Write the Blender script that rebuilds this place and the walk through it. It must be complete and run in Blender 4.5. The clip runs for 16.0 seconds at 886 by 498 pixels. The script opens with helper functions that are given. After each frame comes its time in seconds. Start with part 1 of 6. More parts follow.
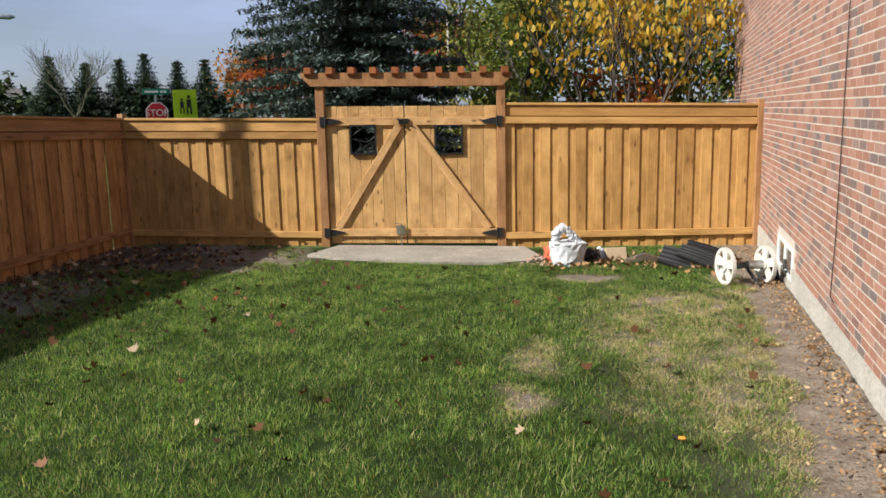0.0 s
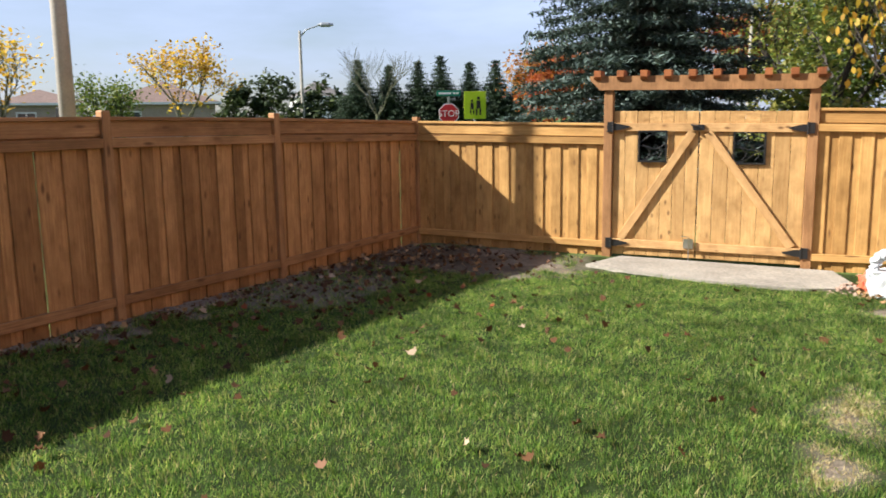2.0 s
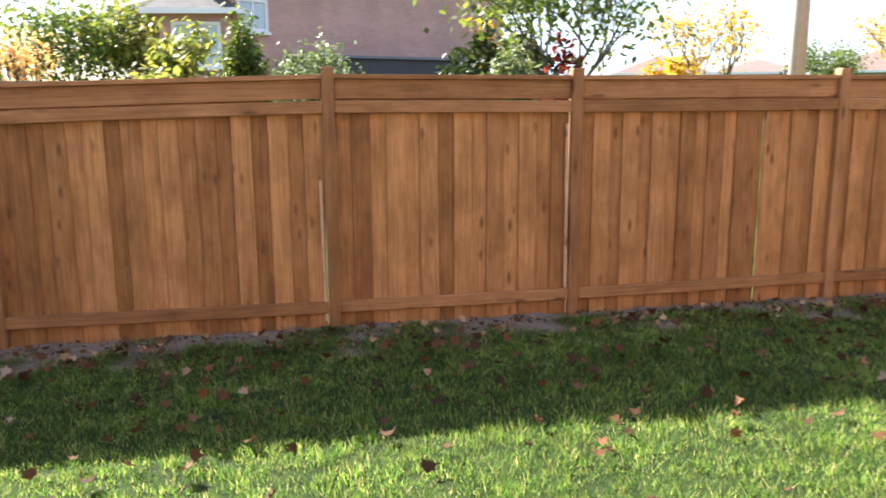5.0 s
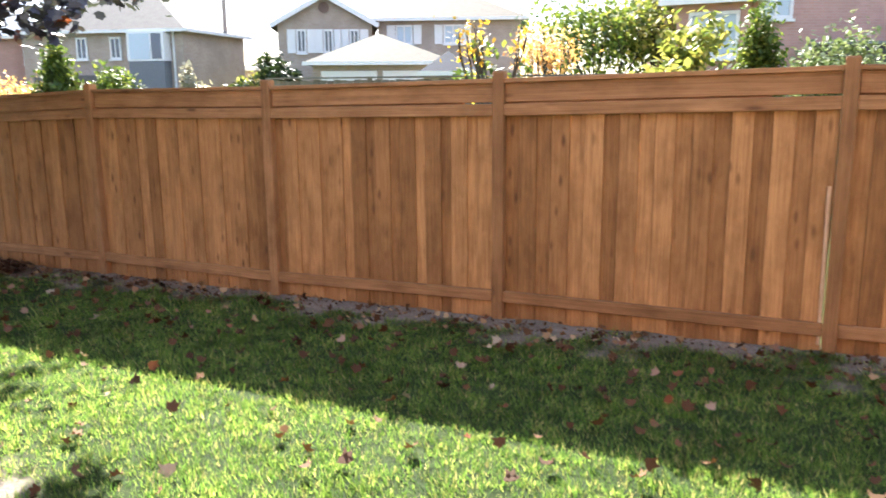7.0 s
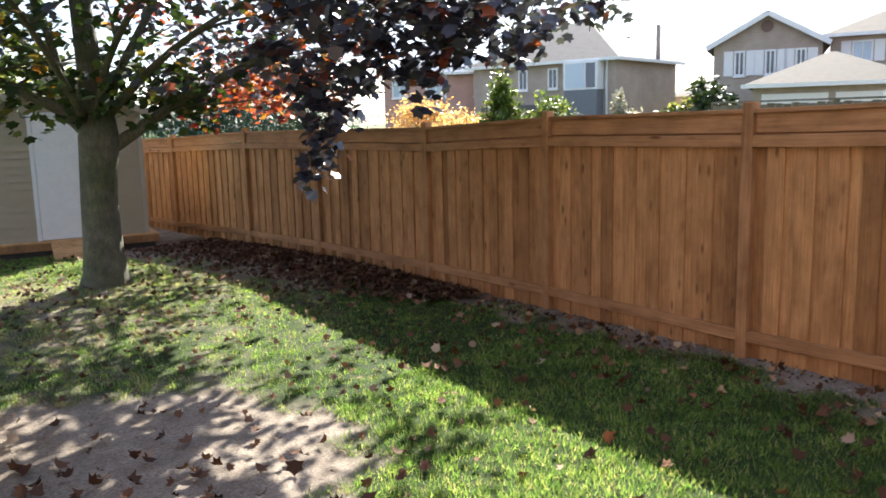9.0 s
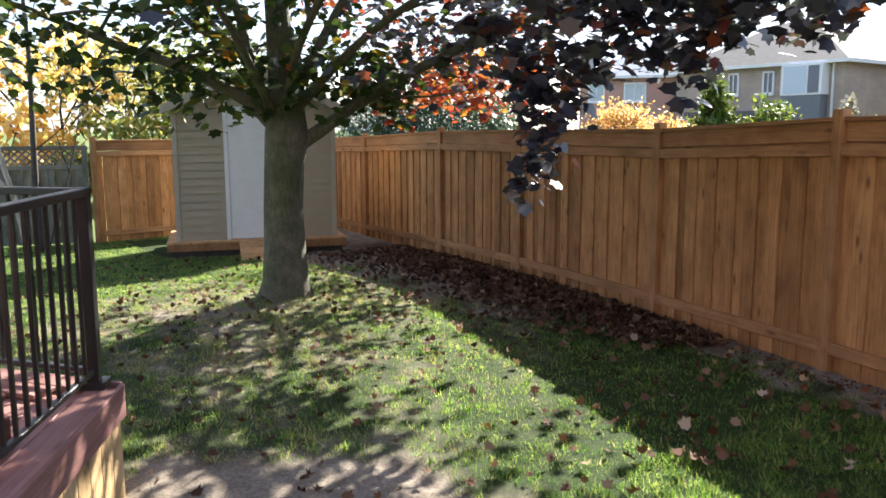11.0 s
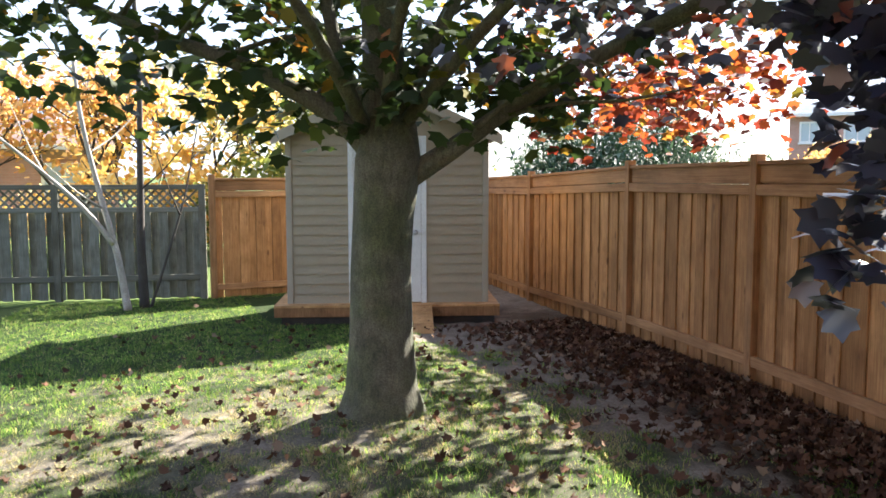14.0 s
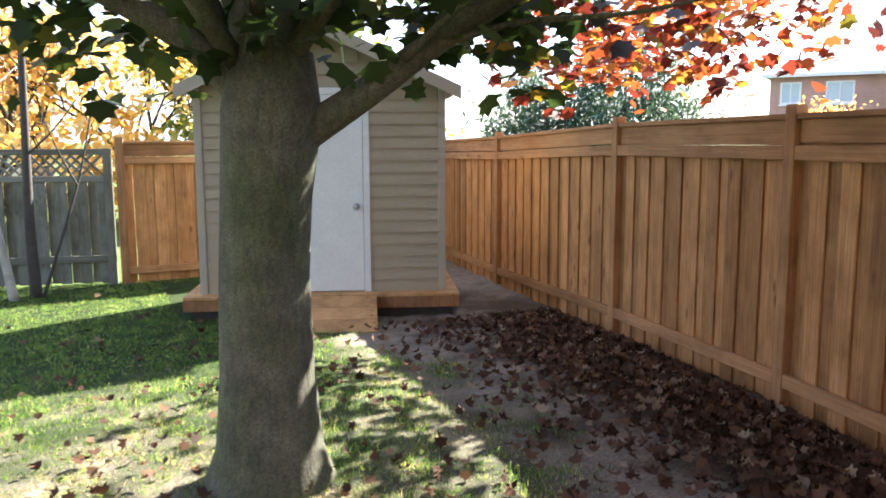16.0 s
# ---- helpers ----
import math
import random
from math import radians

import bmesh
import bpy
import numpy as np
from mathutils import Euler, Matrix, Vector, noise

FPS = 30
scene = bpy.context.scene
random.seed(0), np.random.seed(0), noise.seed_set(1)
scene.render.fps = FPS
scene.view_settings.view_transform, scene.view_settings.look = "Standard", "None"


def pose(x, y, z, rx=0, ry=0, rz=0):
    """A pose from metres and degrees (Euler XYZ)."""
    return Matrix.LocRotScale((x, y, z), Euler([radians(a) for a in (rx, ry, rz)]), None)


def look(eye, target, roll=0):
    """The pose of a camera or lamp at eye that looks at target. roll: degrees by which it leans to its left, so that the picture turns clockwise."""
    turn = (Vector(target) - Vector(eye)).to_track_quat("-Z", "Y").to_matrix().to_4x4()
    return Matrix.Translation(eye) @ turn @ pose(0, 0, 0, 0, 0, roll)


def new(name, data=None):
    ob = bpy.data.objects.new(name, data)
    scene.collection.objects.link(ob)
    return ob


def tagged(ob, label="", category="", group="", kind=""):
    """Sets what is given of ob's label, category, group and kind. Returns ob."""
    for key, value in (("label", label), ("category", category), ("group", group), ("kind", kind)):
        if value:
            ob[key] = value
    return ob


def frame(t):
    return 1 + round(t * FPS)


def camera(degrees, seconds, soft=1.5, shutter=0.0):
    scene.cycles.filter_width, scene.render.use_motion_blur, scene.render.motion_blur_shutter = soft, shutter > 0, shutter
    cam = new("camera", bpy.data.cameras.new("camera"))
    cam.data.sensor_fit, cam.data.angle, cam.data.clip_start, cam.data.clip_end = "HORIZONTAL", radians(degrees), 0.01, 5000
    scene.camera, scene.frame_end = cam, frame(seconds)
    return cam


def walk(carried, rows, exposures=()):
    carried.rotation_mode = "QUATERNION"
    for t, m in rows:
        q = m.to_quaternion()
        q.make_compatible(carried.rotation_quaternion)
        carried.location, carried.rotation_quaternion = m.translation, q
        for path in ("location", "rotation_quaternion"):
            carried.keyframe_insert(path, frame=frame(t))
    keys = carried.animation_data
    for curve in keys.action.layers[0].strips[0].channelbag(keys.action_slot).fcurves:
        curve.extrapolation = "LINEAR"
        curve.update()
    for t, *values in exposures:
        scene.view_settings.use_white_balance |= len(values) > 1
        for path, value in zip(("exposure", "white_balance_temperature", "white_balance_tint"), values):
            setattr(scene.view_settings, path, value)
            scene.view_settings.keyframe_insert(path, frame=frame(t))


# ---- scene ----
cam = camera(57.64, 16.0, soft=1.6, shutter=0.25)
# seconds, x, y, z, yaw, pitch, roll
ROWS = [
    (0, -0.026, -0.293, 1.689, 1.50, -9.63, 1.22),
    (0.5, -0.109, -0.127, 1.711, 3.24, -9.86, 1.25),
    (1, -0.274, -0.064, 1.767, 6.54, -9.31, 0.96),
    (1.5, -0.242, 0.012, 1.768, 15.97, -8.98, 0.84),
    (2, -0.138, 0.020, 1.768, 21.22, -9.38, 0.82),
    (2.5, -0.100, 0.070, 1.751, 28.32, -9.26, 0.44),
    (3, -0.139, 0.022, 1.741, 35.65, -9.88, -0.15),
    (3.5, -0.246, -0.014, 1.677, 43.72, -9.90, 0.43),
    (3.7, -0.285, -0.019, 1.672, 47.23, -10.32, 0.90),
    (5.8, -0.675, 0.333, 1.676, 83.69, -10.23, -0.71),
    (6, -0.674, 0.351, 1.669, 88.28, -10.06, -0.75),
    (6.5, -0.722, 0.297, 1.688, 96.69, -10.90, -0.70),
    (7, -0.790, 0.245, 1.696, 102.72, -11.30, 0.45),
    (7.5, -0.969, 0.051, 1.716, 109.70, -8.87, 2.44),
    (8, -1.124, -0.108, 1.712, 118.40, -10.51, 0.57),
    (8.5, -1.293, -0.302, 1.699, 127.56, -8.00, -0.38),
    (9, -1.482, -0.540, 1.687, 131.62, -8.98, 1.39),
    (9.5, -1.652, -0.724, 1.683, 136.85, -10.60, 2.94),
    (10, -1.887, -1.021, 1.661, 143.43, -10.10, 1.20),
    (10.2, -1.962, -1.147, 1.660, 143.73, -9.79, 0.31),
    (12.5, -3.017, -3.263, 1.569, 150.48, -5.94, 2.29),
    (13, -3.334, -3.607, 1.587, 155.22, -7.09, 2.70),
    (13.5, -3.619, -3.981, 1.534, 154.39, -6.72, 2.40),
    (14, -3.999, -4.361, 1.511, 157.69, -5.22, 0.06),
    (14.5, -4.226, -4.721, 1.490, 156.33, -6.84, 1.04),
    (15, -4.444, -5.110, 1.479, 153.24, -7.98, 2.19),
    (15.5, -4.656, -5.456, 1.469, 157.65, -8.76, 1.99),
    (16, -4.891, -5.837, 1.476, 155.83, -7.71, 0.21),
]
EXPOSURES = [(0.0, 0.75), (0.5, 1.1), (1.0, 1.2), (1.5, 1.15), (2.0, 1.35), (3.0, 1.75), (3.7, 2.1), (5.8, 2.65), (7.0, 2.9), (7.5, 3.1), (8.0, 2.85), (8.5, 2.45), (9.5, 2.35), (10.2, 2.2), (12.5, 2.8), (13.0, 2.75), (13.5, 2.6), (14.0, 2.65), (14.5, 2.9), (15.0, 2.75), (16.0, 2.95)]
walk(cam, [(t, pose(x, y, z, 90 + pitch, roll, yaw)) for t, x, y, z, yaw, pitch, roll in ROWS], EXPOSURES)

# ---- light ----
SUN_HEADING, SUN_HEIGHT = 117.0, 33.7      # heading is counted from +y towards -x
a, e = radians(SUN_HEADING), radians(SUN_HEIGHT)
SUN_WAY = Vector((-math.sin(a) * math.cos(e), math.cos(a) * math.cos(e), math.sin(e)))
sun = new("sun", bpy.data.lights.new("sun", "SUN"))
sun.data.energy, sun.data.angle, sun.data.color = 5.0, radians(0.55), (1.0, 0.95, 0.86)
sun.matrix_world = look(SUN_WAY * 60, (0, 0, 0))

world = bpy.data.worlds.new("world")
scene.world = world
world.use_nodes = True
wn, wl = world.node_tree.nodes, world.node_tree.links
sky = wn.new("ShaderNodeTexSky")
sky.sky_type, sky.sun_disc, sky.sun_elevation = "NISHITA", False, e
sky.sun_rotation = math.atan2(SUN_WAY.x, SUN_WAY.y)
sky.air_density, sky.dust_density, sky.ozone_density = 1.0, 0.7, 1.2
# thin high cloud
coord = wn.new("ShaderNodeTexCoord")
stretch = wn.new("ShaderNodeMapping")
stretch.inputs["Scale"].default_value = (1.0, 1.0, 4.5)
cloud = wn.new("ShaderNodeTexNoise")
cloud.inputs["Scale"].default_value, cloud.inputs["Detail"].default_value, cloud.inputs["Roughness"].default_value = 1.7, 6, 0.55
ramp = wn.new("ShaderNodeMapRange")
ramp.inputs["From Min"].default_value, ramp.inputs["From Max"].default_value = 0.36, 0.72
ramp.inputs["To Min"].default_value, ramp.inputs["To Max"].default_value = 0.15, 0.92
veil = wn.new("ShaderNodeMixRGB")
veil.inputs["Color2"].default_value = (6.5, 7.8, 11.4, 1)
wl.new(coord.outputs["Generated"], stretch.inputs["Vector"])
wl.new(stretch.outputs["Vector"], cloud.inputs["Vector"])
wl.new(cloud.outputs["Fac"], ramp.inputs["Value"])
wl.new(ramp.outputs["Result"], veil.inputs["Fac"])
wl.new(sky.outputs["Color"], veil.inputs["Color1"])
wl.new(veil.outputs["Color"], wn["Background"].inputs["Color"])
wn["Background"].inputs["Strength"].default_value = 0.043

# ---- materials ----


def node_mat(name):
    m = bpy.data.materials.new(name)
    m.use_nodes = True
    return m, m.node_tree.nodes, m.node_tree.links, m.node_tree.nodes["Principled BSDF"]


def ramp_node(n, stops):
    r = n.new("ShaderNodeValToRGB")
    while len(r.color_ramp.elements) < len(stops):
        r.color_ramp.elements.new(0.5)
    for el, (at, c) in zip(r.color_ramp.elements, stops):
        el.position, el.color = at, (*c, 1)
    return r


def noise_node(n, l, vector, scale, detail=4, rough=0.6):
    t = n.new("ShaderNodeTexNoise")
    t.inputs["Scale"].default_value, t.inputs["Detail"].default_value, t.inputs["Roughness"].default_value = scale, detail, rough
    l.new(vector, t.inputs["Vector"])
    return t.outputs["Fac"]


def blend(n, l, kind, fac, c1, c2):
    x = n.new("ShaderNodeMixRGB")
    x.blend_type = kind
    for key, v in (("Fac", fac), ("Color1", c1), ("Color2", c2)):
        if isinstance(v, (int, float)):
            x.inputs[key].default_value = v
        elif isinstance(v, tuple):
            x.inputs[key].default_value = (*v, 1)
        else:
            l.new(v, x.inputs[key])
    return x.outputs["Color"]


def bump(n, l, bsdf, height, strength=0.3, distance=0.01):
    b = n.new("ShaderNodeBump")
    b.inputs["Strength"].default_value, b.inputs["Distance"].default_value = strength, distance
    l.new(height, b.inputs["Height"])
    l.new(b.outputs["Normal"], bsdf.inputs["Normal"])


def moved_coords(n, l, scale):
    """Object coordinates, shifted by the object's random number so that pieces on one mesh differ."""
    c, info, mul, add, mp = (n.new("ShaderNode" + k) for k in ("TexCoord", "ObjectInfo", "Math", "VectorMath", "Mapping"))
    mul.operation, mul.inputs[1].default_value = "MULTIPLY", 37.0
    l.new(info.outputs["Random"], mul.inputs[0])
    l.new(c.outputs["Object"], add.inputs[0])
    l.new(mul.outputs[0], add.inputs[1])
    l.new(add.outputs[0], mp.inputs["Vector"])
    mp.inputs["Scale"].default_value = scale
    return mp.outputs["Vector"], add.outputs[0], info.outputs["Random"]


def wood(name, light, dark, knot=(0.075, 0.03, 0.012), rough=0.7, spread=0.35):
    m, n, l, b = node_mat(name)
    grain, plain, rnd = moved_coords(n, l, (26, 26, 1.3))
    fibre = noise_node(n, l, grain, 3.0, 5, 0.65)
    cloudy = noise_node(n, l, plain, 4.5, 4, 0.65)
    c = ramp_node(n, [(0.28, dark), (0.72, light)])
    l.new(fibre, c.inputs["Fac"])
    tone = ramp_node(n, [(0.0, (1 - spread, 1 - spread * 1.1, 1 - spread * 1.25)), (0.5, (1, 1, 1)), (1.0, (1 + spread * 0.25, 1 + spread * 0.3, 1 + spread * 0.35))])
    l.new(rnd, tone.inputs["Fac"])
    col = blend(n, l, "MULTIPLY", 1.0, c.outputs["Color"], tone.outputs["Color"])
    mott = ramp_node(n, [(0.3, (0.60, 0.55, 0.48)), (0.62, (1.08, 1.06, 1.03))])
    l.new(cloudy, mott.inputs["Fac"])
    col = blend(n, l, "MULTIPLY", 0.9, col, mott.outputs["Color"])
    v = n.new("ShaderNodeTexVoronoi")
    v.inputs["Scale"].default_value = 1.0
    km = n.new("ShaderNodeMapping")
    km.inputs["Scale"].default_value = (11.0, 11.0, 6.5)
    l.new(plain, km.inputs["Vector"])
    l.new(km.outputs["Vector"], v.inputs["Vector"])
    kr = ramp_node(n, [(0.07, (0.85, 0.85, 0.85)), (0.13, (0.6, 0.6, 0.6)), (0.24, (0, 0, 0))])
    l.new(v.outputs["Distance"], kr.inputs["Fac"])
    some = ramp_node(n, [(0.48, (0, 0, 0)), (0.7, (0.9, 0.9, 0.9))])
    l.new(v.outputs["Color"], some.inputs["Fac"])
    col = blend(n, l, "MIX", blend(n, l, "MULTIPLY", 1.0, kr.outputs["Color"], some.outputs["Color"]), col, knot)
    l.new(col, b.inputs["Base Color"])
    b.inputs["Roughness"].default_value = rough
    b.inputs["Specular IOR Level"].default_value = 0.3
    bump(n, l, b, fibre, 0.35, 0.004)
    return m


def plain(name, colour, rough=0.6, metal=0.0, vary=0.18, scale=6.0, grit=0.15):
    m, n, l, b = node_mat(name)
    vec, raw, rnd = moved_coords(n, l, (scale, scale, scale))
    big, small = noise_node(n, l, vec, 1.0, 3), noise_node(n, l, vec, 14.0, 4)
    r = ramp_node(n, [(0.25, tuple(x * (1 - vary) for x in colour)), (0.75, tuple(min(1, x * (1 + vary)) for x in colour))])
    l.new(big, r.inputs["Fac"])
    g = ramp_node(n, [(0.3, (1 - grit,) * 3), (0.7, (1 + grit * 0.5,) * 3)])
    l.new(small, g.inputs["Fac"])
    l.new(blend(n, l, "MULTIPLY", 1.0, r.outputs["Color"], g.outputs["Color"]), b.inputs["Base Color"])
    b.inputs["Roughness"].default_value, b.inputs["Metallic"].default_value = rough, metal
    bump(n, l, b, small, 0.15, 0.003)
    return m


def foliage(name, stops, through_light=0.35, rough=0.55, gloss=0.25, patch=0.0):
    """Leaves: a colour for each leaf, part of the light passing through; patch: lighter and darker tufts."""
    m, n, l, b = node_mat(name)
    geo = n.new("ShaderNodeNewGeometry")
    r = ramp_node(n, stops)
    l.new(geo.outputs["Random Per Island"], r.inputs["Fac"])
    colour = r.outputs["Color"]
    if patch:
        o = n.new("ShaderNodeTexCoord").outputs["Object"]
        for scale in (1.6, 7.0):
            p = ramp_node(n, [(0.32, (1 - patch, 1 - patch, 1 - patch)), (0.5, (1, 1, 1)), (0.68, (1 + patch * 0.8, 1 + patch * 0.6, 1 + patch * 0.7))])
            l.new(noise_node(n, l, o, scale, 3, 0.6), p.inputs["Fac"])
            colour = blend(n, l, "MULTIPLY", 1.0, colour, p.outputs["Color"])
    l.new(colour, b.inputs["Base Color"])
    b.inputs["Roughness"].default_value = rough
    b.inputs["Specular IOR Level"].default_value = gloss
    tr = n.new("ShaderNodeBsdfTranslucent")
    l.new(blend(n, l, "MULTIPLY", 1.0, colour, (1.5, 1.45, 1.05)), tr.inputs["Color"])
    mix = n.new("ShaderNodeMixShader")
    mix.inputs["Fac"].default_value = through_light
    l.new(b.outputs["BSDF"], mix.inputs[1])
    l.new(tr.outputs["BSDF"], mix.inputs[2])
    l.new(mix.outputs["Shader"], n["Material Output"].inputs["Surface"])
    return m


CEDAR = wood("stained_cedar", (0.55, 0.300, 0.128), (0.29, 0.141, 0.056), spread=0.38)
# front fence copy of CEDAR: yellower, some sunlit brightness put into its colour
CEDAR_PALE = wood("sunlit_yellow_cedar", (0.57, 0.345, 0.128), (0.37, 0.20, 0.064), spread=0.25)
CEDAR_RAIL = wood("stained_cedar_rail", (0.45, 0.248, 0.116), (0.255, 0.128, 0.056), spread=0.28)
PINE = wood("new_pine", (0.60, 0.37, 0.17), (0.44, 0.23, 0.09), spread=0.2)
GREYED = wood("weathered_grey_wood", (0.225, 0.23, 0.20), (0.11, 0.113, 0.095), (0.06, 0.05, 0.045), 0.85)
REDWOOD = wood("red_brown_decking", (0.36, 0.19, 0.17), (0.25, 0.12, 0.11), spread=0.15)
SKIRT = wood("pale_skirting", (0.62, 0.46, 0.26), (0.42, 0.28, 0.14), spread=0.3)
COLUMN = wood("red_brown_column", (0.20, 0.075, 0.05), (0.12, 0.042, 0.028), spread=0.1)
BLACK_IRON = plain("black_painted_iron", (0.014, 0.014, 0.015), 0.35, 0.0, 0.2)
WHITE_PAINT = plain("white_paint", (0.70, 0.72, 0.70), 0.5, 0.0, 0.05)
CONCRETE = plain("concrete", (0.42, 0.40, 0.36), 0.85, 0, 0.2, 2.5, 0.3)
SIDING = plain("tan_siding", (0.33, 0.278, 0.19), 0.6, 0, 0.06, 3, 0.06)
SIDING_TRIM = plain("tan_trim", (0.36, 0.32, 0.245), 0.6, 0, 0.05, 3, 0.05)
STEEL = plain("brushed_steel", (0.5, 0.5, 0.5), 0.3, 1.0, 0.1)
BARK = plain("grey_bark", (0.120, 0.113, 0.079), 0.9, 0, 0.35, 7, 0.5)


def upgrade_bark(m):
    """Upright furrows, darker in their depth, with a green-grey film."""
    n, l, b = m.node_tree.nodes, m.node_tree.links, m.node_tree.nodes["Principled BSDF"]
    vec, raw, rnd = moved_coords(n, l, (19, 19, 4.2))
    furrow = noise_node(n, l, vec, 2.2, 6, 0.7)
    deep = ramp_node(n, [(0.30, (0.66, 0.64, 0.60)), (0.5, (0.96, 0.96, 0.95)), (0.72, (1.22, 1.22, 1.16))])
    l.new(furrow, deep.inputs["Fac"])
    film = ramp_node(n, [(0.4, (1, 1, 1)), (0.65, (0.75, 0.9, 0.6))])
    l.new(noise_node(n, l, raw, 3.0, 4), film.inputs["Fac"])
    old = b.inputs["Base Color"].links[0].from_socket
    c = blend(n, l, "MULTIPLY", 1.0, old, deep.outputs["Color"])
    l.new(blend(n, l, "MULTIPLY", 1.0, c, film.outputs["Color"]), b.inputs["Base Color"])
    bump(n, l, b, furrow, 0.6, 0.016)


upgrade_bark(BARK)
PALE_BARK = plain("pale_bark", (0.42, 0.38, 0.33), 0.85, 0, 0.35, 6, 0.4)
DARK_BARK = plain("dark_bark", (0.06, 0.05, 0.042), 0.9, 0, 0.3, 8, 0.4)
SHINGLE = plain("grey_shingles", (0.13, 0.118, 0.112), 0.9, 0, 0.2, 3, 0.4)
SHINGLE_TAN = plain("tan_shingles", (0.078, 0.064, 0.052), 0.9, 0, 0.2, 3, 0.4)
SHINGLE_BLUE = plain("dark_blue_shingles", (0.035, 0.045, 0.07), 0.8, 0, 0.2, 3, 0.4)
ASPHALT = plain("asphalt", (0.05, 0.05, 0.052), 0.9, 0, 0.2, 3, 0.4)


def glass_mat(name, colour=(0.05, 0.06, 0.07), rough=0.05):
    m, n, l, b = node_mat(name)
    b.inputs["Base Color"].default_value, b.inputs["Roughness"].default_value = (*colour, 1), rough
    b.inputs["Specular IOR Level"].default_value = 0.8
    return m


PANE = glass_mat("window_pane")
PANE_PALE = glass_mat("curtained_pane", (0.42, 0.5, 0.56), 0.15)


def masonry(name, colours, mortar, w=0.21, h=0.075):
    """Far brickwork, whose bricks are too small to build."""
    m, n, l, b = node_mat(name)
    c = n.new("ShaderNodeTexCoord")
    sep, mixv = n.new("ShaderNodeSeparateXYZ"), n.new("ShaderNodeCombineXYZ")
    add = n.new("ShaderNodeMath")
    l.new(c.outputs["Object"], sep.inputs[0])
    l.new(sep.outputs["X"], add.inputs[0])
    l.new(sep.outputs["Y"], add.inputs[1])
    l.new(add.outputs[0], mixv.inputs["X"])
    l.new(sep.outputs["Z"], mixv.inputs["Y"])
    t = n.new("ShaderNodeTexBrick")
    for k, v in (("Scale", 1.0), ("Brick Width", w), ("Row Height", h), ("Mortar Size", 0.008)):
        t.inputs[k].default_value = v
    for k, v in (("Color1", colours[0]), ("Color2", colours[1]), ("Mortar", mortar)):
        t.inputs[k].default_value = (*v, 1)
    l.new(mixv.outputs[0], t.inputs["Vector"])
    mott = ramp_node(n, [(0.3, (0.8, 0.8, 0.8)), (0.7, (1.1, 1.1, 1.1))])
    l.new(noise_node(n, l, c.outputs["Object"], 0.7, 4), mott.inputs["Fac"])
    l.new(blend(n, l, "MULTIPLY", 1.0, t.outputs["Color"], mott.outputs["Color"]), b.inputs["Base Color"])
    b.inputs["Roughness"].default_value = 0.9
    return m


PINK_BRICK = masonry("pink_brick", ((0.50, 0.29, 0.24), (0.44, 0.25, 0.205)), (0.46, 0.32, 0.27))
BROWN_BRICK = masonry("brown_brick", ((0.40, 0.32, 0.26), (0.34, 0.26, 0.21)), (0.42, 0.37, 0.32))

# ---- building helpers ----
PLACE = {}          # world pose of every object made here
BOXES = {}


def put(ob, m, parent=None):
    PLACE[ob] = m
    if parent is None:
        ob.matrix_basis = m
    else:
        ob.parent = parent
        ob.matrix_basis = PLACE[parent].inverted() @ m
    return ob


def thing(name, at, label, category, group="", kind="", turn=0.0):
    """An empty at a thing's base."""
    return tagged(put(new(name), pose(*at, 0, 0, turn)), label, category, group, kind)


def mesh_of(name, bm, material, smooth=False):
    me = bpy.data.meshes.new(name)
    bm.to_mesh(me)
    bm.free()
    me.materials.append(material)
    if smooth:
        for f in me.polygons:
            f.use_smooth = True
    return me


def part(name, bm, material, parent, label="", m=None, smooth=False):
    """One mesh under a thing; m is its world pose, else its parent's."""
    ob = new(name, mesh_of(name, bm, material, smooth) if isinstance(bm, bmesh.types.BMesh) else bm)
    put(ob, PLACE[parent] if m is None else m, parent)
    return tagged(ob, label)


def add_box(bm, x0, x1, y0, y1, z0, z1, bevel=0.0, m=None):
    made = bmesh.ops.create_cube(bm, size=1.0)["verts"]
    for v in made:
        v.co = Vector((x0 + (v.co.x + 0.5) * (x1 - x0), y0 + (v.co.y + 0.5) * (y1 - y0), z0 + (v.co.z + 0.5) * (z1 - z0)))
        if m is not None:
            v.co = m @ v.co
    if bevel:
        bmesh.ops.bevel(bm, geom=list({e for v in made for e in v.link_edges}), offset=bevel, segments=1, affect="EDGES")
    return bm


def box(*sizes, bevel=0.0):
    return add_box(bmesh.new(), *sizes, bevel=bevel)


def beam(name, a, b, w, t, normal, material, parent, label="", bevel=0.004):
    """A plank from a to b, w wide and t thick along normal; alike planks share a mesh of unit length."""
    a, b = Vector(a), Vector(b)
    key = (round(w, 4), round(t, 4), material.name)
    if key not in BOXES:
        BOXES[key] = mesh_of("plank", box(-w / 2, w / 2, -t / 2, t / 2, 0, 1, bevel=min(bevel, w / 5, t / 5)), material)
    z = (b - a).normalized()
    y = Vector(normal)
    y = (y - z * y.dot(z)).normalized()
    x = y.cross(z)
    rot = Matrix((x, y, z)).transposed().to_4x4()
    m = Matrix.Translation(a) @ rot @ Matrix.Diagonal((1, 1, (b - a).length, 1))
    ob = new(name, BOXES[key])
    put(ob, m, parent)
    return tagged(ob, label)


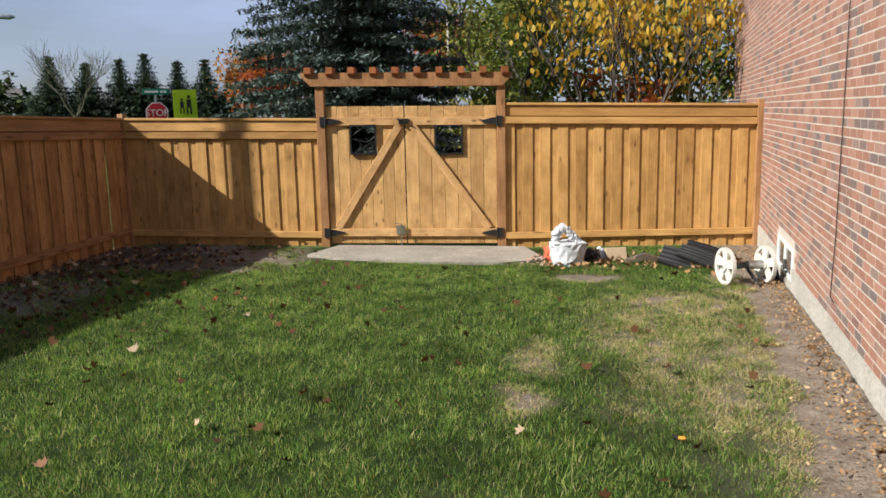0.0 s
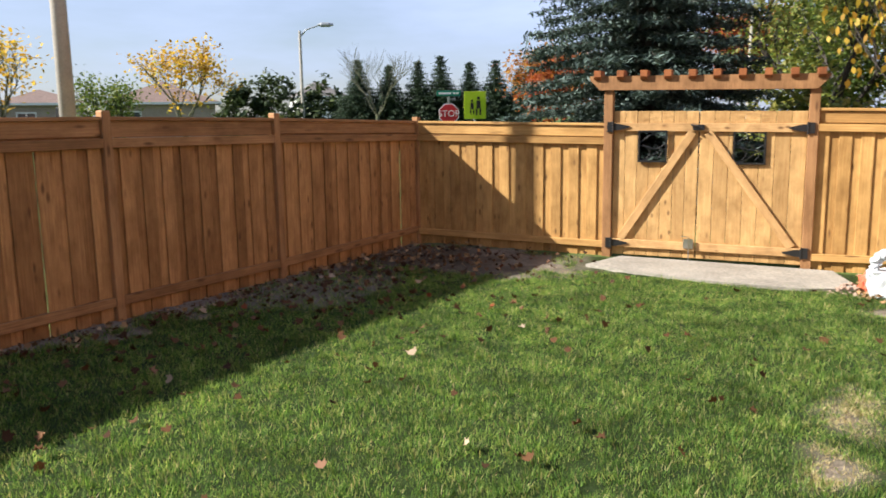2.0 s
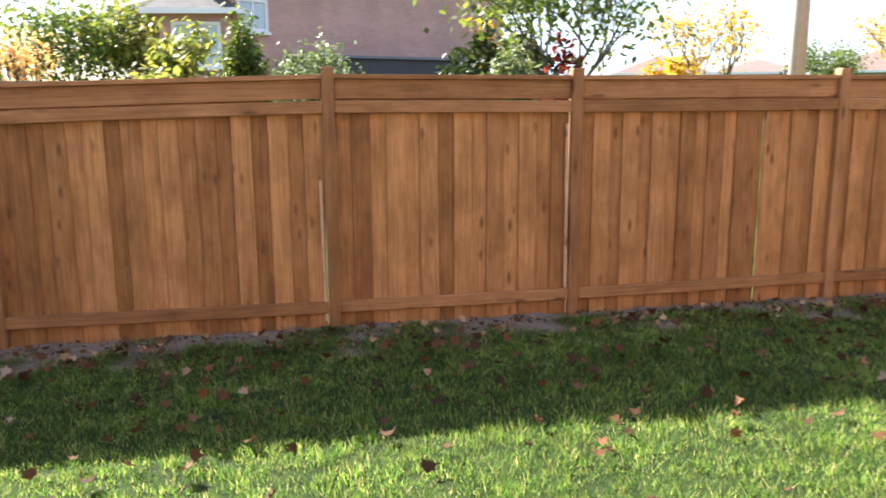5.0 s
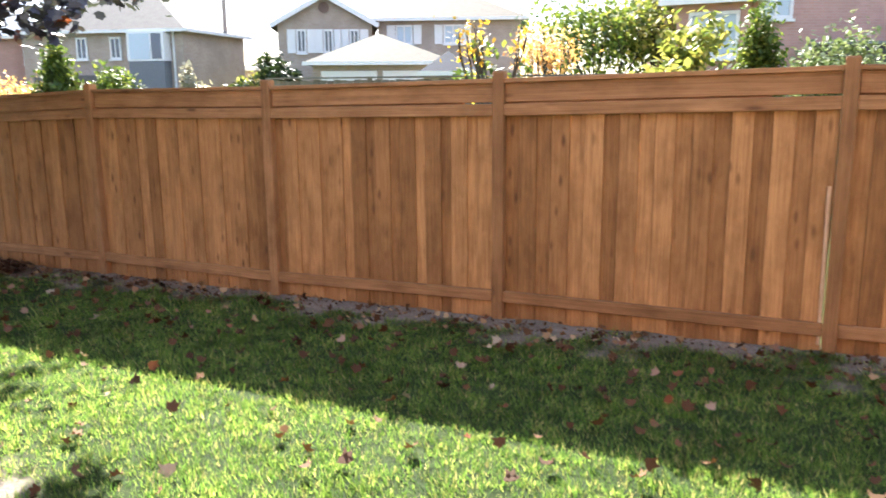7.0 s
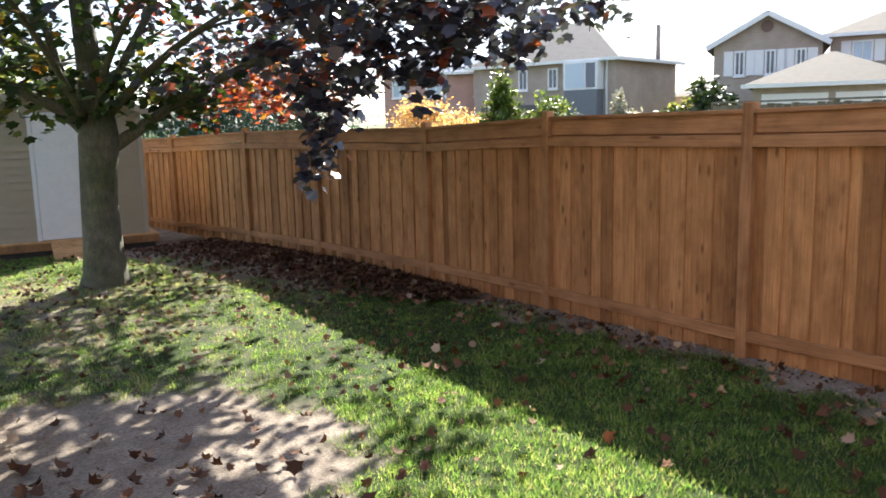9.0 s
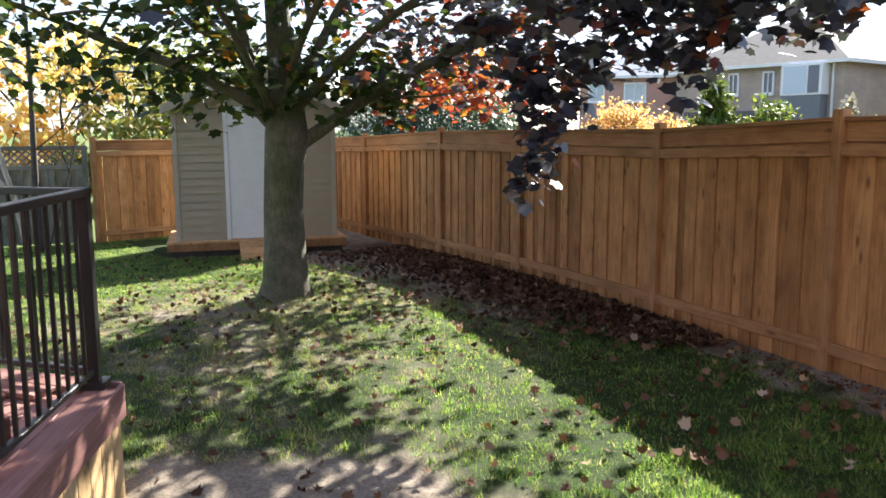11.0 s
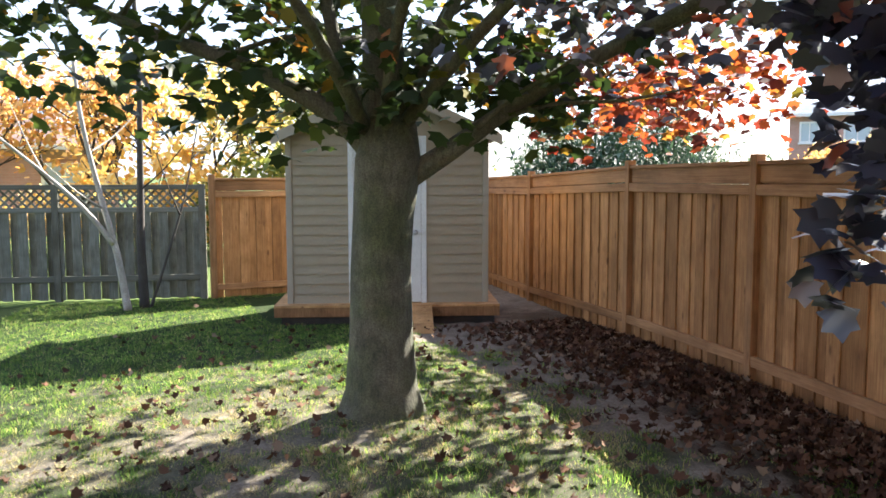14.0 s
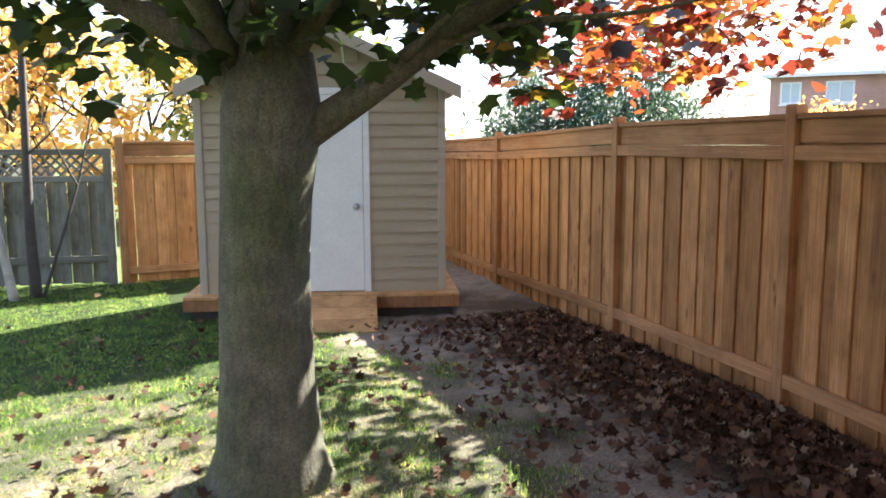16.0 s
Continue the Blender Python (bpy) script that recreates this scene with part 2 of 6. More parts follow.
def tube(bm, pts, radii, sides=8):
    """A tapered pipe along pts."""
    rings, side = [], Vector((1, 0, 0))
    for i, p in enumerate(pts):
        d = (Vector(pts[min(i + 1, len(pts) - 1)]) - Vector(pts[max(i - 1, 0)])).normalized()
        if abs(d.dot(side)) > 0.95:
            side = Vector((0, 1, 0))
        u = (side - d * side.dot(d)).normalized()
        v = d.cross(u)
        side = u
        rings.append([bm.verts.new(Vector(p) + (u * math.cos(k * math.tau / sides) + v * math.sin(k * math.tau / sides)) * radii[i]) for k in range(sides)])
    for r0, r1 in zip(rings, rings[1:]):
        for k in range(sides):
            bm.faces.new((r0[k], r0[(k + 1) % sides], r1[(k + 1) % sides], r1[k]))
    bm.faces.new(rings[-1])
    bm.faces.new(rings[0][::-1])


def raw_mesh(name, verts, faces_n, corners, material):
    """A mesh from arrays: verts (n, 3), polygons of one size."""
    me = bpy.data.meshes.new(name)
    verts = np.asarray(verts, np.float32)
    count = len(verts) // faces_n if corners is None else len(corners) // faces_n
    loops = np.arange(count * faces_n, dtype=np.int32) if corners is None else np.asarray(corners, np.int32)
    me.vertices.add(len(verts))
    me.vertices.foreach_set("co", verts.ravel())
    me.loops.add(len(loops))
    me.loops.foreach_set("vertex_index", loops)
    me.polygons.add(count)
    me.polygons.foreach_set("loop_start", np.arange(0, count * faces_n, faces_n, dtype=np.int32))
    me.update(calc_edges=True)
    me.validate()
    me.materials.append(material)
    return me


rng = np.random.default_rng(7)


def leaf_cloud(name, centres, size, material, shape="maple", droop=0.4, seed=1, curl=0.25):
    """Leaves as flat lobed outlines, each bent a little, turned at random round its centre."""
    r = np.random.default_rng(seed)
    if shape == "maple":
        ang = np.radians([-90, -40, -15, 8, 35, 60, 90, 120, 145, 172, 195, 220])
        rad = np.array([0.34, 0.34, 0.58, 0.40, 0.60, 0.44, 0.66, 0.44, 0.60, 0.40, 0.58, 0.34])
    elif shape == "oval":
        ang = np.radians([-90, -30, 20, 90, 160, 210])
        rad = np.array([0.55, 0.34, 0.32, 0.62, 0.32, 0.34])
    else:
        ang = np.radians([-90, 0, 90, 180])
        rad = np.array([0.5, 0.12, 0.5, 0.12])
    k = len(ang)
    flat = np.stack([np.cos(ang) * rad, np.sin(ang) * rad, -curl * (np.cos(ang) * rad) ** 2 - 0.4 * curl * (np.sin(ang) * rad) ** 2], 1)
    n = len(centres)
    s = size * r.uniform(0.65, 1.25, n)
    yaw, tip, roll = r.uniform(0, math.tau, n), r.normal(droop, 0.5, n), r.normal(0, 0.45, n)
    cy, sy, cp, sp, cr, sr = np.cos(yaw), np.sin(yaw), np.cos(tip), np.sin(tip), np.cos(roll), np.sin(roll)
    x = flat[None, :, 0] * cr[:, None] + flat[None, :, 2] * sr[:, None]
    z = -flat[None, :, 0] * sr[:, None] + flat[None, :, 2] * cr[:, None]
    y = np.repeat(flat[None, :, 1], n, 0)
    y, z = y * cp[:, None] + z * sp[:, None], -y * sp[:, None] + z * cp[:, None]
    x, y = x * cy[:, None] - y * sy[:, None], x * sy[:, None] + y * cy[:, None]
    v = np.stack([x, y, z], 2) * s[:, None, None] + np.asarray(centres)[:, None, :]
    return raw_mesh(name, v.reshape(-1, 3), k, None, material)


# ---- the ground ----


def clip01(v):
    return np.clip(v, 0, 1)


TREE = Vector((-5.60, -9.33, 0))


def ground_z(x, y):
    """Height of the lawn: it falls a little towards the shed and dips before the gate."""
    x, y = np.asarray(x, float), np.asarray(y, float)
    z = -0.03 - 0.24 * clip01((2 - y) / 16) - 0.12 * clip01((y - 5) / 5) * clip01((x + 4) / 4)
    z = z + 0.17 * np.exp(-((x - TREE.x) ** 2 + (y - TREE.y) ** 2) / 8.0)
    return z


def gz(x, y):
    return float(ground_z(x, y))


def bumps(x, y):
    return (np.sin(x * 5.1 + 1.3 * np.sin(y * 3.3)) * np.sin(y * 4.7 + 1.1 * np.sin(x * 2.9)) + 0.5 * np.sin(x * 11.3 + y * 7.9) * np.sin(y * 12.1 - x * 4.3))


POSTS = [(-4.685, 10.647, 1.76, 0.0), (-5.178, 7.782, 1.828, -0.03), (-5.556, 5.651, 1.859, -0.03), (-5.978, 3.430, 1.859, -0.05),
         (-6.357, 1.604, 1.872, -0.06), (-6.874, -0.685, 1.816, -0.07), (-7.369, -2.783, 1.778, -0.12), (-7.865, -4.880, 1.763, -0.12),
         (-8.299, -6.841, 1.684, -0.14), (-8.783, -9.373, 1.677, -0.16), (-9.129, -11.569, 1.667, -0.2), (-9.509, -14.452, 1.570, -0.28),
         (-9.80, -16.75, 1.53, -0.29)]
PX, PY = np.array([p[0] for p in POSTS])[::-1], np.array([p[1] for p in POSTS])[::-1]
WALL_AT, WALL_WAY = Vector((3.9, 10.54, 0)), Vector((-0.241, -0.971, 0)).normalized()


def from_fence(x, y):
    return x - np.interp(y, PY, PX)


def from_wall(x, y):
    return (WALL_AT.x - 0.248 * (WALL_AT.y - y)) - x


def soil(x, y):
    """How bare the ground is, 0 lawn to 1 soil."""
    x, y = np.asarray(x, float), np.asarray(y, float)
    w = bumps(x, y) * 0.16
    ff, fw = from_fence(x, y), from_wall(x, y)

    def spot(cx, cy, rx, ry, edge=0.35):
        d = np.sqrt(((x - cx) / rx) ** 2 + ((y - cy) / ry) ** 2) + w
        return clip01((1 - d) / edge + 0.5)
    s = clip01((0.52 - ff + w * 2.0) / 0.3)
    s = np.maximum(s, spot(-3.5, 9.6, 1.5, 1.0) * 0.95)
    s = np.maximum(s, spot(-4.4, 7.6, 0.7, 1.2) * 0.7)
    s = np.maximum(s, clip01((0.75 - fw + w) / 0.3) * clip01((y - 1.5) / 1.5))
    ragged = clip01(0.55 + 0.5 * bumps(x * 1.9 + 0.7, y * 1.2) + 0.25 * bumps(x * 4.3, y * 3.1))
    s = np.maximum(s, spot(0.27 + 0.06 * np.sin(y * 9), 4.32, 0.15, 0.26, 0.9) * (0.5 + 0.5 * ragged))
    s = np.maximum(s, spot(0.47 + 0.06 * np.sin(y * 7), 5.28, 0.16, 0.42, 0.9) * (0.5 + 0.5 * ragged))
    s = np.maximum(s, spot(1.65, 5.3, 0.75, 2.0, 0.9) * (0.25 + 0.5 * ragged))
    s = np.maximum(s, spot(1.85, 6.85, 0.5, 0.6, 0.6) * (0.45 + 0.5 * ragged))
    s = np.maximum(s, spot(1.28, 8.3, 0.4, 0.25) * 0.9)
    s = np.maximum(s, spot(-0.1, 2.7, 0.4, 0.35, 1.0) * 0.4 * ragged)
    # by the deck
    s = np.maximum(s, spot(-3.2, -4.7, 1.45, 1.5, 0.25))
    s = np.maximum(s, spot(-2.2, -3.1, 1.6, 1.2, 0.25))
    # under the maple, towards the fence and the shed
    worn = clip01(0.45 + 0.6 * bumps(x * 1.1 + 2.0, y * 1.3) + 0.3 * bumps(x * 3.7, y * 3.3))
    s = np.maximum(s, clip01((2.75 - ff + w * 2.4) / 1.1) * clip01((-7.0 - y + w * 3) / 1.4) * (0.72 + 0.28 * worn))
    s = np.maximum(s, clip01((1.9 - ff + w * 2) / 0.4) * clip01((-6.8 - y + w * 3) / 1.2))
    s = np.maximum(s, spot(-7.75, -12.1, 0.9, 1.1))
    s = np.maximum(s, spot(-4.85, -9.1, 0.75, 1.1, 0.8) * (0.4 + 0.6 * worn))
    s = np.maximum(s, spot(-4.3, -7.7, 0.8, 0.5, 0.6) * (0.25 + 0.6 * worn))
    s = np.maximum(s, spot(-3.6, -9.3, 0.55, 0.4, 0.6) * (0.25 + 0.6 * worn))
    s = np.maximum(s, spot(-4.6, -8.6, 1.9, 2.6, 0.8) * 0.66 * worn)
    # beyond the yard plain lawn
    return np.where((ff < -0.1) | (y > 10.7), 0.0, s)


def humus_shade(x, y):
    """Dark rotted leaves along the side fence, where leaves gather, with the shade there painted in."""
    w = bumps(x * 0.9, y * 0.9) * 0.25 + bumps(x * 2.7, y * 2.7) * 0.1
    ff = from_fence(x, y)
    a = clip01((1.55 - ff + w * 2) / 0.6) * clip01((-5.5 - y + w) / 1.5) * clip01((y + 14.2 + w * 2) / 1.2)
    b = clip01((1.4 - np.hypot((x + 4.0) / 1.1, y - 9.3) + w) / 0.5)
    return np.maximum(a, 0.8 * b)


def ground_material():
    m, n, l, b = node_mat("lawn_and_soil")
    c = n.new("ShaderNodeTexCoord")
    o = c.outputs["Object"]
    at = n.new("ShaderNodeAttribute")
    at.attribute_name = "soil"
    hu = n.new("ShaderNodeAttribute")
    hu.attribute_name = "humus_shade"
    ta = n.new("ShaderNodeAttribute")
    ta.attribute_name = "open_turf"
    # ground below the blades is near black, the shade among them in its colour
    shaded_turf = ramp_node(n, [(0.25, (0.010, 0.019, 0.006)), (0.55, (0.024, 0.042, 0.010)), (0.8, (0.055, 0.068, 0.022))])
    l.new(noise_node(n, l, o, 9.0, 6, 0.7), shaded_turf.inputs["Fac"])
    wide = ramp_node(n, [(0.3, (0.75, 0.8, 0.75)), (0.7, (1.15, 1.1, 1.0))])
    l.new(noise_node(n, l, o, 0.8, 3), wide.inputs["Fac"])
    green = blend(n, l, "MULTIPLY", 1.0, shaded_turf.outputs["Color"], wide.outputs["Color"])
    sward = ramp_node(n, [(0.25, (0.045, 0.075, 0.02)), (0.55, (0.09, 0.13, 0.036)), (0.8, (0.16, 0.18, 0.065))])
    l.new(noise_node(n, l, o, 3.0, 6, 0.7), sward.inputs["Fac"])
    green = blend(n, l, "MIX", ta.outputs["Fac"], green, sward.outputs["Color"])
    earth = ramp_node(n, [(0.25, (0.122, 0.094, 0.074)), (0.6, (0.280, 0.238, 0.192)), (0.85, (0.43, 0.375, 0.31))])
    l.new(noise_node(n, l, o, 5.0, 8, 0.75), earth.inputs["Fac"])
    crumbs = ramp_node(n, [(0.35, (0.6, 0.58, 0.55)), (0.6, (1.05, 1.05, 1.05))])
    l.new(noise_node(n, l, o, 60.0, 3), crumbs.inputs["Fac"])
    earth_c = blend(n, l, "MULTIPLY", 1.0, earth.outputs["Color"], crumbs.outputs["Color"])
    # leaf-covered soil, darkened further for the shade by the fence
    shaded_mould = blend(n, l, "MULTIPLY", 1.0, earth_c, (0.36, 0.32, 0.28))
    earth_c = blend(n, l, "MIX", hu.outputs["Fac"], earth_c, shaded_mould)
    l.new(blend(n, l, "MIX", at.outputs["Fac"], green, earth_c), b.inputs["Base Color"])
    b.inputs["Roughness"].default_value = 0.95
    b.inputs["Specular IOR Level"].default_value = 0.15
    bump(n, l, b, noise_node(n, l, o, 40.0, 5, 0.7), 0.6, 0.02)
    return m


def build_ground():
    xs = np.concatenate([[-900, -300, -120, -60, -30, -18], np.arange(-11, 6.01, 0.09), [9, 18, 40, 120, 300, 900]])
    ys = np.concatenate([[-900, -300, -120, -60, -35, -24], np.arange(-18.2, 12.01, 0.09), [16, 25, 45, 120, 300, 900]])
    gx, gy = np.meshgrid(xs, ys)
    x, y = gx.ravel(), gy.ravel()
    near = (x > -11.5) & (x < 6.5) & (y > -18.5) & (y < 12.3)
    s = np.where(near, soil(x, y), 0)
    z = ground_z(x, y) + np.where(near, 0.008 * bumps(x * 2.3, y * 2.1) * (0.5 + s) - 0.012 * s, 0)
    nx, ny = len(xs), len(ys)
    i = np.arange(nx * ny).reshape(ny, nx)
    quads = np.stack([i[:-1, :-1], i[:-1, 1:], i[1:, 1:], i[1:, :-1]], 2).reshape(-1)
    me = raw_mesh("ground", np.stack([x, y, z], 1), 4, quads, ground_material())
    for f in me.polygons:
        f.use_smooth = True
    a = me.attributes.new("soil", "FLOAT", "POINT")
    a.data.foreach_set("value", s.astype(np.float32))
    a = me.attributes.new("humus_shade", "FLOAT", "POINT")
    a.data.foreach_set("value", np.where(near, humus_shade(x, y), 0).astype(np.float32))
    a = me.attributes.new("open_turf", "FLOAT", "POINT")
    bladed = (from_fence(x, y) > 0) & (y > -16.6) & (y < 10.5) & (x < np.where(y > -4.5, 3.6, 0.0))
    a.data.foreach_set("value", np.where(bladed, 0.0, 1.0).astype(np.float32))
    return tagged(put(new("ground", me), Matrix()), "green lawn with bare brown soil by fence and deck", "ground", kind="structure")


build_ground()


def grass_blades(name, tufts, each, x0, x1, y0, y1, height, material, seed, dry=False):
    """Blades in tufts: each leans away from its tuft's middle."""
    r = np.random.default_rng(seed)
    x, y = r.uniform(x0, x1, tufts), r.uniform(y0, y1, tufts)
    s = soil(x, y)
    ok = (from_fence(x, y) > 0.12) & (from_wall(x, y) > 0.1)
    ok &= ((s > 0.22) & (s < 0.85)) if dry else (r.uniform(0, 1, tufts) > s * 1.2 - 0.05)
    ok &= ~((y > 9.35) & (x > -2.2) & (x < 1.0))
    ok &= ~((x > -3.0 + (y + 5.5) * 0.57) & (y < -2.7) & (y > -5.9))
    ok &= ~((y < -12.9 - 0.35 * (x + 8.2)) & (y > -16.2) & (x < -5.7))
    x, y = x[ok], y[ok]
    tall = height * (0.62 + 0.4 * clip01(0.5 + 0.55 * bumps(x * 1.7, y * 1.7)) + 0.42 * clip01(0.5 + 0.6 * bumps(x * 5.3 + 1.0, y * 4.9))) * r.uniform(0.7, 1.3, len(x))
    cx, cy, tall = np.repeat(x, each), np.repeat(y, each), np.repeat(tall, each)
    n = len(cx)
    ox, oy = r.normal(0, 0.02, n), r.normal(0, 0.02, n)
    x, y = cx + ox, cy + oy
    z = ground_z(x, y) - 0.012
    h = tall * r.uniform(0.55, 1.15, n)
    out = np.arctan2(oy, ox) + r.normal(0, 0.8, n)
    lean = h * r.uniform(0.15, 1.0, n)
    w = r.uniform(0.0018, 0.0040, n)
    yaw = out + 1.57 + r.normal(0, 0.5, n)
    base = np.stack([x, y, z], 1)
    across = np.stack([np.cos(yaw) * w, np.sin(yaw) * w, np.zeros(n)], 1)
    top = base + np.stack([np.cos(out) * lean, np.sin(out) * lean, h * np.where(dry, 0.5, 1.0)], 1)
    v = np.stack([base - across, base + across, top], 1).reshape(-1, 3)
    return tagged(put(new(name, raw_mesh(name, v, 3, None, material)), Matrix()), "dry straw-coloured grass in patches" if dry else "short tufted green lawn grass", "grass", kind="stuff")


GRASS = foliage("grass_blades", [(0.0, (0.032, 0.082, 0.020)), (0.45, (0.104, 0.210, 0.040)), (0.8, (0.240, 0.350, 0.085)), (0.95, (0.36, 0.34, 0.15)), (1.0, (0.50, 0.43, 0.26))], 0.5, 0.55, 0.14, patch=0.38)
STRAW = foliage("dry_grass", [(0.0, (0.26, 0.22, 0.10)), (0.5, (0.44, 0.37, 0.19)), (0.75, (0.52, 0.43, 0.25)), (1.0, (0.18, 0.26, 0.06))], 0.3)
grass_blades("lawn_grass", 165000, 7, -7.5, 3.6, -4.5, 10.4, 0.047, GRASS, 3)
grass_blades("lawn_grass", 56000, 7, -8.5, 0.0, -16.6, -4.5, 0.040, GRASS, 4)
grass_blades("dry_grass", 30000, 7, -7.5, 3.6, -9.0, 10.4, 0.04, STRAW, 5, True)
grass_blades("dry_grass", 16000, 8, -6.8, -2.5, -11.5, -5.8, 0.034, STRAW, 8, True)
grass_blades("dry_grass", 22000, 8, -0.2, 2.9, 2.6, 8.2, 0.045, STRAW, 6, True)

# ---- fences ----
PALE_STRIP = wood("bare_wood_strip", (0.72, 0.52, 0.36), (0.6, 0.4, 0.26), spread=0.05)
PERIOD = 0.243


def fence_panel(root, a, b, side, top0, top1, bot0, bot1, seed, boards=True, wood_m=None, rail_m=None):
    """The boards and rails between two posts. a, b: foot points; side: unit vector to the yard."""
    wood_m, rail_m = wood_m or CEDAR, rail_m or CEDAR_RAIL
    r = random.Random(seed)
    a, b = Vector((*a, 0)), Vector((*b, 0))
    d = (b - a).normalized()
    length = (b - a).length
    in0, in1 = 0.045, length - 0.045

    def at(s, off, z0, z1):
        k = s / length
        p = a + d * s + side * off
        return Vector((p.x, p.y, z0 + (z1 - z0) * k))
    t0, t1 = top0 - 0.055, top1 - 0.055
    slit = r.choice((0.0, 0.0, 0.0, 0.002, 0.003))
    beam("cap_rail", at(in0 - 0.03, 0.012, t0 - 0.015, t1 - 0.015), at(in1 + 0.03, 0.012, t0 - 0.015, t1 - 0.015), 0.066, 0.034, (0, 0, 1), rail_m, root)
    backed = r.random() < 0.72
    tall = 0.140 if backed else 0.150
    mid = 0.032 + tall / 2
    beam("fascia_board", at(in0, 0.008, t0 - mid, t1 - mid), at(in1, 0.008, t0 - mid, t1 - mid), tall, 0.024, side, rail_m, root)
    beam("top_rail", at(in0, 0.036, t0 - 0.228 - slit, t1 - 0.228 - slit), at(in1, 0.036, t0 - 0.228 - slit, t1 - 0.228 - slit), 0.088, 0.036, side, rail_m, root)
    if backed:
        e0 = in0 + (0.0 if r.random() < 0.6 else r.uniform(0.2, 0.6))
        beam("backing_strip", at(e0, -0.012, t0 - 0.178, t1 - 0.178), at(in1, -0.012, t0 - 0.178, t1 - 0.178), 0.042, 0.014, side, rail_m, root)
    g0, g1 = bot0 + 0.17, bot1 + 0.17
    beam("bottom_rail", at(in0, 0.036, g0, g1), at(in1, 0.036, g0, g1), 0.088, 0.036, side, rail_m, root)
    n = max(2, round((in1 - in0) / PERIOD))
    step = (in1 - in0) / n
    for i in range(n):
        s = in0 + step * (i + 0.29)
        lean = r.uniform(-0.003, 0.003)
        beam("board", at(s, 0.004, bot0 - 0.08, bot1 - 0.08), at(s + lean, 0.004, t0 - 0.208, t1 - 0.208), 0.138, 0.016, side, wood_m, root)
        s = in0 + step * (i + 0.79)
        off = -0.0125 - r.uniform(0, 0.002)
        if r.random() < 0.04:
            s += 0.0365          # a board set aside, leaving a slit
        beam("board", at(s, off, bot0 - 0.08, bot1 - 0.08), at(s - lean, off, t0 - 0.200, t1 - 0.200), 0.172, 0.016, side, wood_m, root)


def fence_run(name, label, posts, seed, flip=1.0, post_ends=(True, True), group="yard fence", wood_m=None, rail_m=None):
    root = thing(name, (posts[0][0], posts[0][1], posts[0][3]), label, "fence", group)
    for i, (p, q) in enumerate(zip(posts, posts[1:])):
        d = (Vector((q[0], q[1], 0)) - Vector((p[0], p[1], 0))).normalized()
        side = Vector((-d.y, d.x, 0)) * flip
        fence_panel(root, p[:2], q[:2], side, p[2], q[2], p[3], q[3], seed + i, wood_m=wood_m, rail_m=rail_m)
    for i, p in enumerate(posts):
        if (i == 0 and not post_ends[0]) or (i == len(posts) - 1 and not post_ends[1]):
            continue
        j = min(i, len(posts) - 2)
        d = (Vector(posts[j + 1][:2]) - Vector(posts[j][:2])).normalized()
        side = Vector((-d.y, d.x, 0)) * flip
        c = Vector((p[0], p[1], 0)) + side * 0.016
        beam("post", (c.x, c.y, p[3] - 0.1), (c.x, c.y, p[2]), 0.09, 0.09, side, CEDAR_RAIL, root, bevel=0.006)
    return root


side = fence_run("side_fence", "long orange-stained cedar board-on-board privacy fence", POSTS, 10)
for i, low, high in ((3, 0.22, 1.50), (4, 0.06, 1.12)):
    p, q = Vector(POSTS[i][:2]), Vector(POSTS[i + 1][:2])
    d = (q - p).normalized()
    c = p + d * 0.062 + Vector((-d.y, d.x)) * 0.03
    beam("filler_strip", (c.x, c.y, POSTS[i][3] + low), (c.x + d.x * 0.012, c.y + d.y * 0.012, POSTS[i][3] + high), 0.024, 0.02, (-d.y, d.x, 0), PALE_STRIP, side, "pale unstained wood strip")


def gate_y(x):
    return 10.647 - 0.0125 * (x + 4.685)


GL, GR = -1.95, 0.46
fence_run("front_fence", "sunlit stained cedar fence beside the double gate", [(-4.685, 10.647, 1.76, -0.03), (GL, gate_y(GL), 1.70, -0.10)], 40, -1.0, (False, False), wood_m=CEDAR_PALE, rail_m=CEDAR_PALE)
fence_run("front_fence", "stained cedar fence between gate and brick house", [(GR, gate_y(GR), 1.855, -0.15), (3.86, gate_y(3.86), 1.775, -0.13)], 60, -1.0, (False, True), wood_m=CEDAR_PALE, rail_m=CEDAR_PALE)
fence_run("back_fence", "new cedar fence section beside the shed", [(-9.80, -16.75, 1.53, -0.29), (-7.6, -16.6, 1.53, -0.29), (-5.33, -16.42, 1.53, -0.28)], 80, 1.0, (False, True))

# ---- weathered neighbour's fence with lattice ----


